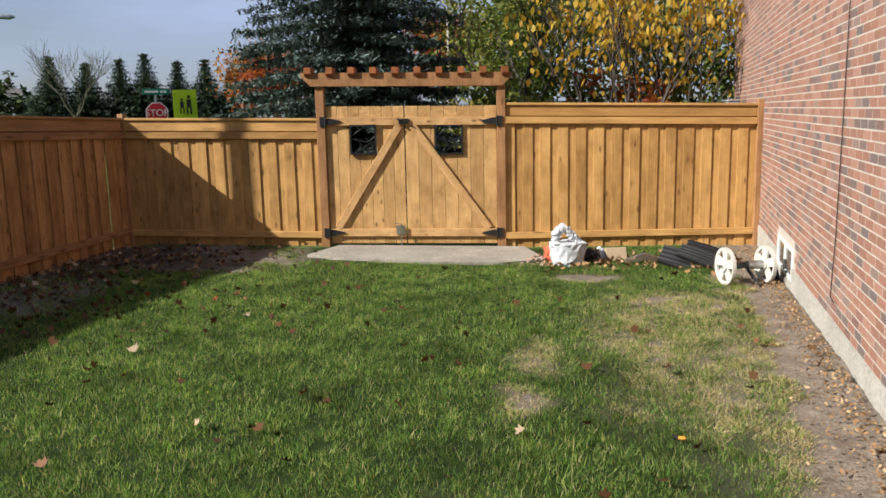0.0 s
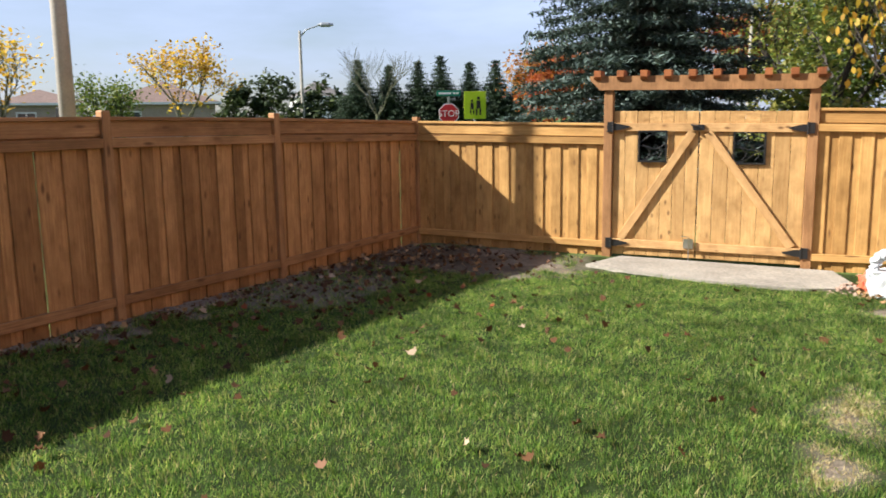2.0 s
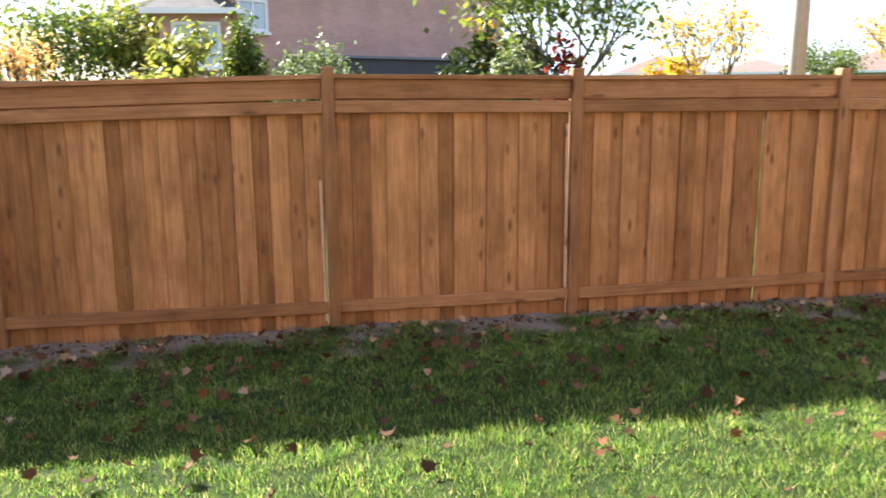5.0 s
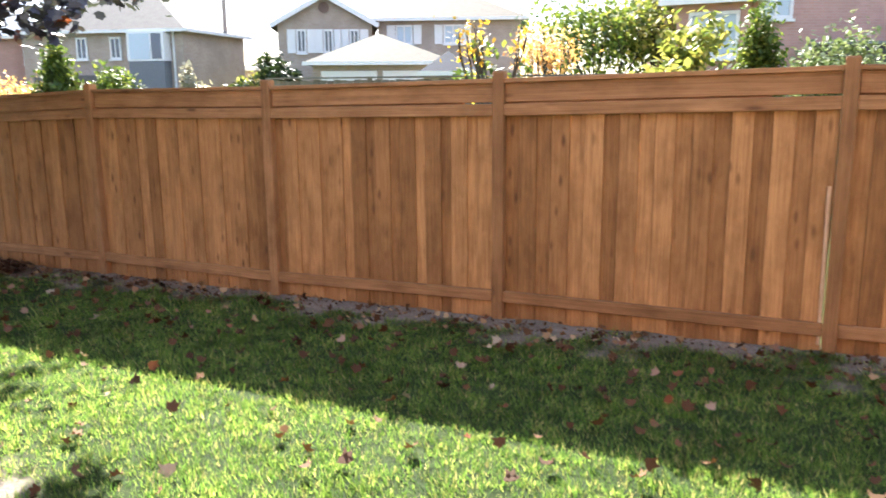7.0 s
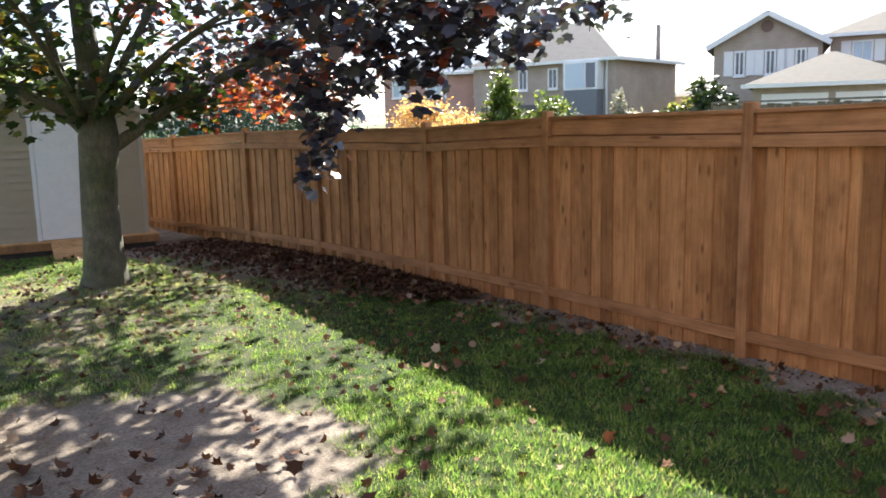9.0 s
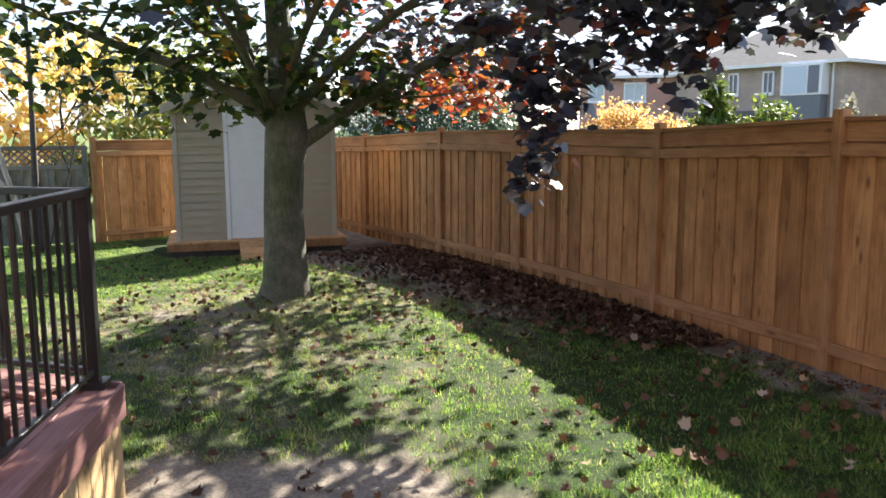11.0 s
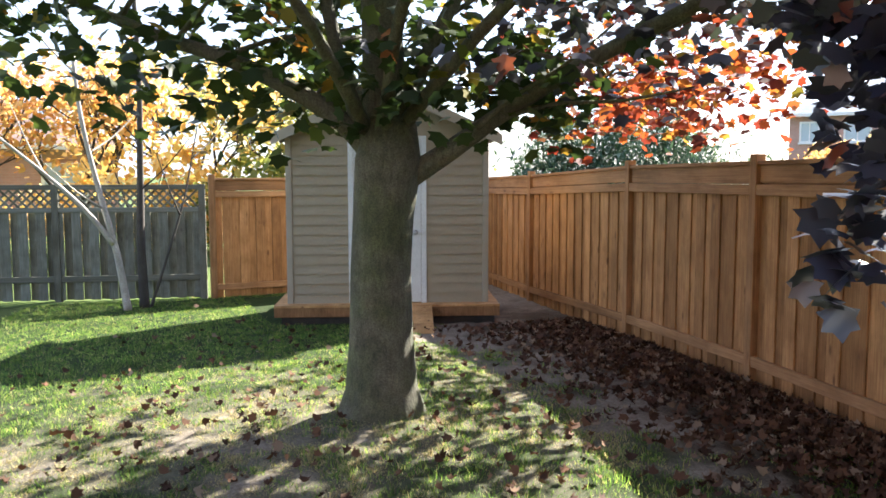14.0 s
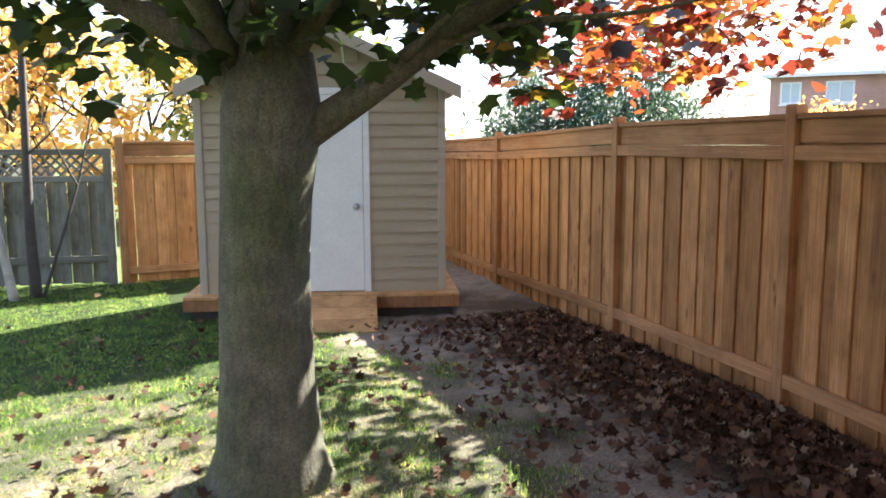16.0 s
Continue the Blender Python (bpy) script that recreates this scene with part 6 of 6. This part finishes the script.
building("grey_roofed_house", "brown house far between two houses", (-52, -25.0), (-53, -16.0), 8, 3.0, 4.9, BROWN_BRICK, SHINGLE, "hip")
for i, (p, q, pk) in enumerate((((-49.5, 33.0), (-46.0, 38.0), 4.4), ((-46.0, 38.8), (-42.6, 42.6), 4.0), ((-41.6, 43.6), (-36.0, 48.0), 4.6))):
    building("bungalow", "low brown-roofed house across the street", p, q, 8, 2.9, pk, BROWN_BRICK, BROWN_ROOF, "hip", ((1.0, 2.2, 1.4, 2.4, PANE, False),))
building("white_house", "far white-fronted house with dark roof", (-38.8, 64.0), (-35.6, 66.5), 8, 3.6, 5.2, TRIM_WHITE, SHINGLE, "hip")
building("neighbour_house", "pale brick bungalow behind the weathered fence", (4.5, -30.5), (-4.2, -31.6), 7, 2.35, 4.2, PINK_BRICK, BROWN_ROOF, "hip", ((6.6, 7.9, 0.6, 1.9, PANE_PALE, False),))

# ---- things left by the front fence ----
SACK = plain("white_woven_plastic", (0.50, 0.53, 0.57), 0.5, 0, 0.12, 9, 0.12)
BLACK_PLASTIC = plain("black_plastic", (0.018, 0.018, 0.02), 0.4, 0, 0.2)
CARTON = plain("tan_board", (0.42, 0.33, 0.22), 0.85, 0, 0.12)
RUBBLE = plain("broken_brick", (0.36, 0.25, 0.19), 0.9, 0, 0.3, 9, 0.3)
RUST_RED = plain("orange_plastic", (0.5, 0.12, 0.06), 0.5, 0, 0.15)
WHEEL_WHITE = plain("white_wheel", (0.55, 0.54, 0.50), 0.55, 0, 0.15)


def sack(x, y):
    root = thing("plastic_sack", (x, y, gz(x, y)), "full white woven plastic sack with knotted top", "sack")
    r = random.Random(8)
    bm = bmesh.new()
    n, rings = 22, []
    levels = [(-0.01, 0.13), (0.012, 0.165), (0.06, 0.178), (0.13, 0.185), (0.20, 0.19), (0.25, 0.20), (0.275, 0.205), (0.285, 0.17), (0.272, 0.10)]
    for k, (z, rad) in enumerate(levels):
        ring = []
        for i in range(n):
            a = math.tau * i / n
            w = 1 + 0.05 * math.sin(4 * a + 0.4 * k) + 0.05 * math.sin(9 * a + 1.7 * k) + r.uniform(-0.06, 0.06)
            ring.append(bm.verts.new((math.cos(a) * rad * w * 1.05, math.sin(a) * rad * w * 0.85, z + 0.012 * math.sin(5 * a + k))))
        rings.append(ring)
    for p, q in zip(rings, rings[1:]):
        for i in range(n):
            bm.faces.new((p[i], p[(i + 1) % n], q[(i + 1) % n], q[i]))
    bm.faces.new(rings[-1])
    bm.faces.new(rings[0][::-1])
    part("body", bm, SACK, root)
    # the gathered top, pulled up like a handle
    bm = bmesh.new()
    limb(bm, [(-0.15, 0.0, 0.25), (-0.14, 0.0, 0.36), (-0.09, -0.01, 0.44), (-0.01, 0.0, 0.42), (0.06, 0.01, 0.34), (0.13, 0.02, 0.26)], 0.055, 0.05, 9)
    for v in bm.verts:
        v.co += Vector((r.uniform(-1, 1), r.uniform(-1, 1), r.uniform(-1, 1))) * 0.016
    part("gathered_top", bm, SACK, root)
    bm = bmesh.new()
    limb(bm, [(-0.07, 0.0, 0.42), (-0.075, 0.0, 0.47), (-0.05, 0.01, 0.50)], 0.045, 0.015, 8)
    for v in bm.verts:
        v.co += Vector((r.uniform(-1, 1), r.uniform(-1, 1), r.uniform(-1, 1))) * 0.01
    part("knot_ear", bm, SACK, root)


sack(1.17, 9.12)


def crumpled(name, x, y, size, material, label, category, seed):
    r = np.random.default_rng(seed)
    bm = bmesh.new()
    bmesh.ops.create_icosphere(bm, subdivisions=3, radius=1.0)
    for v in bm.verts:
        n = noise.noise(v.co * 2.3 + Vector((seed, 0, 0))) * 0.35 + noise.noise(v.co * 6.0) * 0.18
        v.co = Vector((v.co.x * size[0], v.co.y * size[1], max(v.co.z, -0.55) * size[2] + size[2] * 0.5)) * (1 + n)
    ob = new(name, mesh_of(name, bm, material))
    return tagged(put(ob, pose(x, y, gz(x, y), 0, 0, 40 * seed)), label, category)


crumpled("plastic_bag", 1.47, 9.36, (0.13, 0.11, 0.11), BLACK_PLASTIC, "crumpled black plastic bag beside the sack", "bag", 3)
crumpled("plastic_bag", 1.60, 9.42, (0.08, 0.07, 0.10), SACK, "crumpled white plastic bag beside the sack", "bag", 5)
crumpled("plastic_bag", 0.98, 9.35, (0.09, 0.07, 0.14), RUST_RED, "crumpled orange plastic bag behind the sack", "bag", 7)
rr = np.random.default_rng(31)
bm = bmesh.new()
for k in range(60):
    x, y = 0.83 + rr.normal(0, 0.11), 9.33 + rr.normal(0, 0.1)
    s = rr.uniform(0.01, 0.032)
    z = gz(x, y) + max(0, 0.10 - 0.6 * math.hypot(x - 0.83, y - 9.33))
    made = bmesh.ops.create_icosphere(bm, subdivisions=1, radius=s)["verts"]
    for v in made:
        v.co = Vector((v.co.x * rr.uniform(0.7, 1.3), v.co.y * rr.uniform(0.7, 1.3), v.co.z * rr.uniform(0.5, 1.0))) + Vector((x, y, z + s * 0.3))
tagged(put(new("rubble_pile", mesh_of("rubble_pile", bm, RUBBLE)), Matrix()), "small pile of brown rubble by the slab", "rubble", kind="stuff")
bm = box(-0.13, 0.13, -0.03, 0.03, 0.0, 0.17, bevel=0.006)
tagged(put(new("paving_slab", mesh_of("paving_slab", bm, CARTON)), pose(1.78, 9.33, gz(1.78, 9.33), -18, 0, 8)), "small tan paving slab leaning by the fence", "slab")


def wire_rack(x, y):
    root = thing("wire_rack", (x, y, gz(x, y)), "flattened pale wire rack lying in the grass", "rack", turn=-10)
    for i in range(7):
        bm = bmesh.new()
        tube(bm, [(-0.22, -0.12 + 0.04 * i, 0.03), (0, -0.12 + 0.04 * i, 0.07 + 0.006 * i), (0.24, -0.12 + 0.04 * i, 0.035)], [0.006] * 3, 5)
        part("wire", bm, STEEL, root)
    for sx in (-0.22, 0.24):
        bm = bmesh.new()
        tube(bm, [(sx, -0.13, 0.03), (sx, 0.13, 0.03)], [0.009, 0.009], 6)
        part("side_bar", bm, STEEL, root)


wire_rack(2.08, 9.15)


def panel_heap():
    """Black ribbed plastic sheets leaning on one another."""
    for x, y, z, tip, spin, ln, wd in ((HX - 0.08, HY, 0.10, 36, -27, 0.46, 0.28), (HX + 0.13, HY - 0.05, 0.13, 34, -32, 0.5, 0.2), (HX + 0.20, HY + 0.14, 0.17, 46, -22, 0.36, 0.2), (HX + 0.05, HY + 0.1, 0.03, 6, -10, 0.5, 0.3)):
        m = Matrix.Translation((x, y, gz(x, y) + z)) @ pose(0, 0, 0, tip) @ pose(0, 0, 0, 0, 0, spin)
        root = tagged(put(new("ribbed_panel"), m), "black ribbed plastic panel on a heap", "panel", "heap of black panels")
        bm = bmesh.new()
        n = 17
        rows = []
        for k in range(n):
            u = -wd / 2 + wd * k / (n - 1)
            rows.append([bm.verts.new((sx * ln / 2, u, (0.016 if k % 4 < 2 else 0.0) - 0.05 * (sx * 0.5) ** 2)) for sx in (-1, -0.5, 0, 0.5, 1)])
        for p, q in zip(rows, rows[1:]):
            for k in range(4):
                bm.faces.new((p[k], p[k + 1], q[k + 1], q[k]))
        ext = bmesh.ops.extrude_face_region(bm, geom=list(bm.faces))
        bmesh.ops.translate(bm, verts=[v for v in ext["geom"] if isinstance(v, bmesh.types.BMVert)], vec=(0, 0, -0.006))
        bmesh.ops.recalc_face_normals(bm, faces=bm.faces)
        part("sheet", bm, BLACK_PLASTIC, root)
        part("rim", box(-ln / 2, ln / 2, -wd / 2 - 0.012, -wd / 2, -0.02, 0.022, bevel=0.003), BLACK_PLASTIC, root)


HX, HY = 2.50, 8.85
panel_heap()


def wheel_bm(radius, spokes=5):
    bm = bmesh.new()
    n = 28
    prof = [(radius, -0.018), (radius, 0.018), (radius * 0.84, 0.012), (radius * 0.84, -0.012)]
    rings = [[bm.verts.new((x, math.cos(math.tau * i / n) * r0, math.sin(math.tau * i / n) * r0)) for r0, x in prof] for i in range(n)]
    for i in range(n):
        p, q = rings[i], rings[(i + 1) % n]
        for k in range(4):
            bm.faces.new((p[k], p[(k + 1) % 4], q[(k + 1) % 4], q[k]))
    tube(bm, [(-0.03, 0, 0), (0.03, 0, 0)], [radius * 0.3] * 2, 14)
    for k in range(spokes):
        a = math.tau * k / spokes + 0.3
        d = Vector((0, math.cos(a), math.sin(a)))
        s = Vector((0, -math.sin(a), math.cos(a)))
        w0, w1 = radius * 0.2, radius * 0.26
        vs = [bm.verts.new(d * r0 + s * w + Vector((x, 0, 0))) for x in (-0.010, 0.010) for r0, w in ((radius * 0.25, w0), (radius * 0.25, -w0), (radius * 0.87, -w1), (radius * 0.87, w1))]
        for q in ((0, 1, 2, 3), (7, 6, 5, 4), (0, 4, 5, 1), (1, 5, 6, 2), (2, 6, 7, 3), (3, 7, 4, 0)):
            bm.faces.new([vs[i] for i in q])
    bmesh.ops.recalc_face_normals(bm, faces=bm.faces)
    return bm


def wheel_pair():
    a, b = Vector((2.60, 7.82, 0)), Vector((3.03, 7.90, 0))
    d = (b - a).normalized()
    turn = math.degrees(math.atan2(d.y, d.x))
    z = gz(a.x, a.y)
    root = thing("wheel_axle", (a.x, a.y, z), "pair of white spoked wheels on an axle", "wheels", turn=turn)
    w = (b - a).length
    for x in (0, w):
        part("wheel", wheel_bm(0.19), WHEEL_WHITE, root, "white plastic spoked wheel", m=PLACE[root] @ Matrix.Translation((x, 0, 0.185)))
    bm = bmesh.new()
    tube(bm, [(-0.05, 0, 0.185), (w + 0.05, 0, 0.185)], [0.016, 0.016], 10)
    tube(bm, [(w * 0.55, 0, 0.185), (w * 0.96, 0, 0.185)], [0.045, 0.045], 12)
    part("axle", bm, STEEL, root)
    part("frame", box(0.03, w * 0.5, -0.04, 0.05, 0.16, 0.22, bevel=0.006), BLACK_PLASTIC, root)
    bm = bmesh.new()
    tube(bm, [(w * 0.5, 0.0, 0.18), (w * 0.62, -0.16, 0.02), (w * 0.62, -0.22, 0.015)], [0.018, 0.018, 0.014], 8)
    part("leg", bm, BLACK_PLASTIC, root)


wheel_pair()
bm = bmesh.new()
tube(bm, [(0, 0, 0), (0.0, 0.02, 0.12), (0.01, 0.03, 0.2), (0.02, 0.05, 0.27)], [0.10, 0.08, 0.035, 0.012], 14)
tagged(put(new("black_funnel", mesh_of("black_funnel", bm, BLACK_PLASTIC)), pose(3.14, 8.05, gz(3.14, 8.05), 0, 0, 0)), "small black plastic funnel by the house wall", "funnel")

BOX_GREY = plain("box_grey", (0.22, 0.26, 0.29), 0.6, 0, 0.1)
root = thing("utility_box", (3.86, 11.15, -0.1), "small pale grey utility box behind the fence", "box")
part("case", box(-0.26, -0.10, -0.08, 0.08, 1.76, 1.85, bevel=0.012), BOX_GREY, root)
part("lid", box(-0.27, -0.09, -0.09, 0.09, 1.85, 1.88, bevel=0.012), GALVANISED, root)
part("stand", box(-0.23, -0.17, -0.03, 0.03, -0.1, 1.76), GALVANISED, root)

root = thing("screwdriver", (1.05, 3.68, gz(1.05, 3.68) + 0.035), "small orange-yellow handled tool lying on the grass", "tool", turn=-20)
bm = bmesh.new()
tube(bm, [(0, 0, 0), (0.006, 0, 0), (0.028, 0, 0), (0.04, 0, 0)], [0.006, 0.010, 0.011, 0.007], 8)
part("handle", bm, plain("yellow_plastic", (0.60, 0.27, 0.02), 0.5), root, "yellow handle")
bm = bmesh.new()
tube(bm, [(-0.03, 0, 0.004), (0, 0, 0)], [0.012, 0.010], 8)
part("tip", bm, BLACK_PLASTIC, root)

# ---- fallen leaves ----
FALLEN = foliage("fallen_leaves", [(0.0, (0.045, 0.024, 0.014)), (0.4, (0.09, 0.045, 0.022)), (0.75, (0.11, 0.054, 0.026)), (0.88, (0.15, 0.085, 0.045)), (0.93, (0.17, 0.05, 0.02)), (1.0, (0.42, 0.34, 0.24))], 0.1, 0.75, 0.08)
FALLEN_DARK = foliage("fallen_dark_leaves", [(0.0, (0.042, 0.024, 0.017)), (0.5, (0.088, 0.045, 0.029)), (0.85, (0.15, 0.082, 0.05)), (1.0, (0.30, 0.23, 0.165))], 0.08, 0.75, 0.06)
LITTER = foliage("tan_litter", [(0.0, (0.17, 0.09, 0.045)), (0.6, (0.32, 0.19, 0.09)), (1.0, (0.46, 0.33, 0.19))], 0.1, 0.7)


def scatter(name, x, y, size, material, label, seed, lift=0.02, droop=0.12, shape="maple"):
    x, y = np.asarray(x), np.asarray(y)
    r = np.random.default_rng(seed + 100)
    ok = (from_fence(x, y) > 0.1) & (from_wall(x, y) > 0.05) & ~((x > -3.0 + (y + 5.5) * 0.57) & (y < -2.7) & (y > -6.0)) & ~((y < -12.8 - 0.35 * (x + 8.2)) & (x > -8.4) & (x < -5.6) & (y > -15.9))
    x, y = x[ok], y[ok]
    z = ground_z(x, y) + lift + r.uniform(0, 0.02, len(x))
    me = leaf_cloud(name, np.stack([x, y, z], 1), size, material, shape, droop, seed, -1.5)
    return tagged(put(new(name, me), Matrix()), label, "leaves", kind="stuff")


g = np.random.default_rng(77)
# lawn, thicker towards the side fence
n = 760
yy = g.uniform(-5.5, 9.5, n)
xx = np.interp(yy, PY, PX) + 0.25 + np.abs(g.normal(0, 1.4, n))
scatter("fallen_leaves", np.concatenate([xx, g.uniform(-4, 2.5, 130)]), np.concatenate([yy, g.uniform(1.5, 9, 130)]), 0.066, FALLEN, "curled brown and pale leaves on the lawn", 41, 0.035, 0.35)
# below the maple
n = 900
xx, yy = g.normal(-5.1, 1.6, n), g.normal(-8.6, 2.3, n)
scatter("fallen_leaves", xx, yy, 0.056, FALLEN_DARK, "curled brown leaves below the maple", 42, 0.03, 0.35)
# the thick drift between maple, shed and fence
n = 4300
yy = g.uniform(-12.6, -5.8, n)
xx = np.interp(yy, PY, PX) + 0.16 + np.abs(g.normal(0, 0.72, n)) * np.clip((-5.0 - yy) / 2.2, 0.4, 1)
scatter("leaf_drift", xx, yy, 0.066, FALLEN_DARK, "thick drift of dark fallen maple leaves", 43, 0.025, 0.4)
n = 150
scatter("leaf_drift", np.concatenate([g.normal(-3.6, 0.7, n), g.normal(-4.3, 0.4, 110)]), np.concatenate([g.normal(9.7, 0.5, n), g.normal(8.0, 0.9, 110)]), 0.06, FALLEN_DARK, "fallen leaves on bare soil in the fence corner", 44, 0.02, 0.35)
scatter("fallen_leaves", g.normal(-4.2, 0.6, 160), g.normal(9.2, 0.7, 160), 0.07, LITTER, "tan leaves on bare soil in the fence corner", 45, 0.025, 0.35)
n = 2300
yy = g.uniform(2.2, 10.2, n)
xx = (WALL_AT.x - 0.248 * (WALL_AT.y - yy)) - 0.06 - np.abs(g.normal(0, 0.17, n))
scatter("leaf_litter", xx, yy, 0.024, LITTER, "dry tan leaf litter along the brick wall", 46, 0.012, 0.2, "oval")
scatter("leaf_litter", g.uniform(0.9, 3.2, 300), g.normal(9.2, 0.35, 300), 0.06, LITTER, "dry tan leaves among the clutter", 47, 0.03, 0.3)
n = 260
scatter("fallen_leaves", g.normal(-2.9, 0.8, n), g.normal(-3.8, 1.0, n), 0.075, FALLEN_DARK, "scattered dark leaves on bare soil", 48, 0.02, 0.4)
# thin litter on the soil strip along the side fence
n = 1500
yy = g.uniform(-6.5, 9.8, n)
xx = np.interp(yy, PY, PX) + 0.12 + np.abs(g.normal(0, 0.24, n))
scatter("leaf_litter", xx, yy, 0.03, FALLEN, "brown leaf crumbs along the side fence", 49, 0.012, 0.2, "oval")
n = 240
yy = g.uniform(-6.5, 9.8, n)
xx = np.interp(yy, PY, PX) + 0.15 + np.abs(g.normal(0, 0.3, n))
scatter("fallen_leaves", xx, yy, 0.06, LITTER, "tan leaves along the side fence", 50, 0.02, 0.3)

# ---- the brick house beside the yard, bricks last ----


def house():
    nrm = Vector((-WALL_WAY.y, WALL_WAY.x, 0))
    if nrm.x > 0:
        nrm = -nrm
    base = Matrix((WALL_WAY, -nrm, Vector((0, 0, 1)))).transposed().to_4x4()
    base.translation = WALL_AT - WALL_WAY * 5.0            # x runs along the wall towards the deck, y into the house
    root = tagged(put(new("wall_brick_house"), base), "red brick house wall with grey burnt bricks", "wall", kind="structure")
    length, top = 22.0, 5.6
    w0, w1, wz0, wz1 = 7.05, 8.15, -0.02, 0.30
    bm = bmesh.new()
    for x0, x1, z0, z1 in ((0, w0, 0.12, top), (w1, length, 0.12, top), (w0, w1, wz1, top)):
        add_box(bm, x0, x1, 0.0011, 0.25, z0, z1)
    part("mortar", bm, MORTAR, root, m=base)
    bm = bmesh.new()
    for x0, x1 in ((0, w0), (w1, length)):
        add_box(bm, x0, x1, -0.012, 0.25, -0.6, 0.115)
    add_box(bm, w0, w1, -0.012, 0.25, -0.6, wz0)
    part("foundation", bm, CONCRETE, root, "rough grey concrete foundation", m=base)
    win = part("basement_window", bmesh_window(w0, w1, wz0, wz1), WHITE_PAINT, root, "small white basement window", m=base)
    part("pane", box(w0 + 0.04, w1 - 0.04, 0.002, 0.008, wz0 + 0.03, wz1 - 0.03), PANE, win, m=base)
    part("room_back", box(w0 - 0.05, w1 + 0.05, 0.24, 0.26, wz0 - 0.05, wz1 + 0.05), DARK_BARK, root, m=base)
    part("roof_edge", box(-0.4, length + 0.4, -0.45, 3.0, top, top + 0.25), SHINGLE, root, m=base)
    part("far_wall", box(-0.2, 0.0, 0.0, 7.0, -0.6, top), BRICK, root, m=base)
    bw, bh, j, depth = 0.191, 0.056, 0.012, 0.03
    mesh = mesh_of("brick", box(0, bw, 0, depth, 0, bh, bevel=0.0), BRICK)
    singles, verts = 0, []
    cube = np.array([(0, 0, 0), (1, 0, 0), (1, 0, 1), (0, 0, 1), (0, 1, 0), (1, 1, 0), (1, 1, 1), (0, 1, 1)], float)
    quads = np.array([(0, 1, 2, 3), (4, 7, 6, 5), (0, 4, 5, 1), (3, 2, 6, 7), (0, 3, 7, 4), (1, 5, 6, 2)])
    r = random.Random(3)
    for row in range(int((top - 0.12) / (bh + 0.011))):
        z = 0.125 + row * (bh + 0.011)
        x = -(0.5 * (bw + j) if row % 2 else 0) + 0.002
        while x < length - bw:
            if not (x + bw > w0 and x < w1 and z < wz1 + 0.06) and x > 0:
                proud = r.uniform(-0.0004, 0.0003)
                if 8.3 < x < 10.9 and 0.45 < z < 2.05 and singles < 300:
                    part("brick", mesh, None, root, m=base @ Matrix.Translation((x, proud, z)))
                    singles += 1
                else:
                    verts.append(cube * (bw, depth, bh) + (x, proud, z))
            x += bw + j
    v = np.concatenate(verts)
    idx = (np.arange(len(verts))[:, None, None] * 8 + quads[None]).reshape(-1)
    rest = part("brickwork", raw_mesh("brickwork", v, 4, idx, BRICK), None, root, m=base)
    tagged(rest, kind="stuff")
    for f in rest.data.polygons:
        f.use_smooth = False
    # cable down the wall
    bm = bmesh.new()
    tube(bm, [(10.15 + 0.01 * math.sin(k), -0.012, 5.4 - k * 0.47) for k in range(11)] + [(10.18, -0.03, 0.30), (10.28, -0.02, 0.27)], [0.0045] * 13, 6)
    cable = tagged(put(new("wall_cable", mesh_of("wall_cable", bm, BLACK_IRON)), base), "thin dark cable hanging down the brick wall", "cable")


def bmesh_window(x0, x1, z0, z1):
    bm = bmesh.new()
    for a, b, c, d in ((x0, x1, z0, z0 + 0.035), (x0, x1, z1 - 0.035, z1), (x0, x0 + 0.05, z0 + 0.035, z1 - 0.035), (x1 - 0.05, x1, z0 + 0.035, z1 - 0.035), ((x0 + x1) / 2 - 0.025, (x0 + x1) / 2 + 0.025, z0 + 0.035, z1 - 0.035)):
        add_box(bm, a, b, -0.012, 0.07, c, d)
    return bm


def brick_material():
    m, n, l, b = node_mat("red_brick")
    info, geo = n.new("ShaderNodeObjectInfo"), n.new("ShaderNodeNewGeometry")
    add, frac = n.new("ShaderNodeMath"), n.new("ShaderNodeMath")
    frac.operation = "FRACT"
    l.new(info.outputs["Random"], add.inputs[0])
    l.new(geo.outputs["Random Per Island"], add.inputs[1])
    l.new(add.outputs[0], frac.inputs[0])
    r = ramp_node(n, [(0.0, (0.19, 0.105, 0.085)), (0.12, (0.15, 0.12, 0.115)), (0.22, (0.26, 0.128, 0.092)), (0.55, (0.31, 0.150, 0.105)), (0.85, (0.36, 0.195, 0.145)), (1.0, (0.22, 0.16, 0.14))])
    l.new(frac.outputs[0], r.inputs["Fac"])
    c = n.new("ShaderNodeTexCoord")
    g = ramp_node(n, [(0.3, (0.75, 0.75, 0.75)), (0.65, (1.1, 1.1, 1.1))])
    fine = noise_node(n, l, c.outputs["Object"], 45.0, 5, 0.7)
    l.new(fine, g.inputs["Fac"])
    l.new(blend(n, l, "MULTIPLY", 1.0, r.outputs["Color"], g.outputs["Color"]), b.inputs["Base Color"])
    b.inputs["Roughness"].default_value = 0.9
    bump(n, l, b, fine, 0.2, 0.002)
    return m


BRICK, MORTAR = brick_material(), plain("mortar", (0.50, 0.45, 0.39), 0.95, 0, 0.15, 8, 0.3)
house()
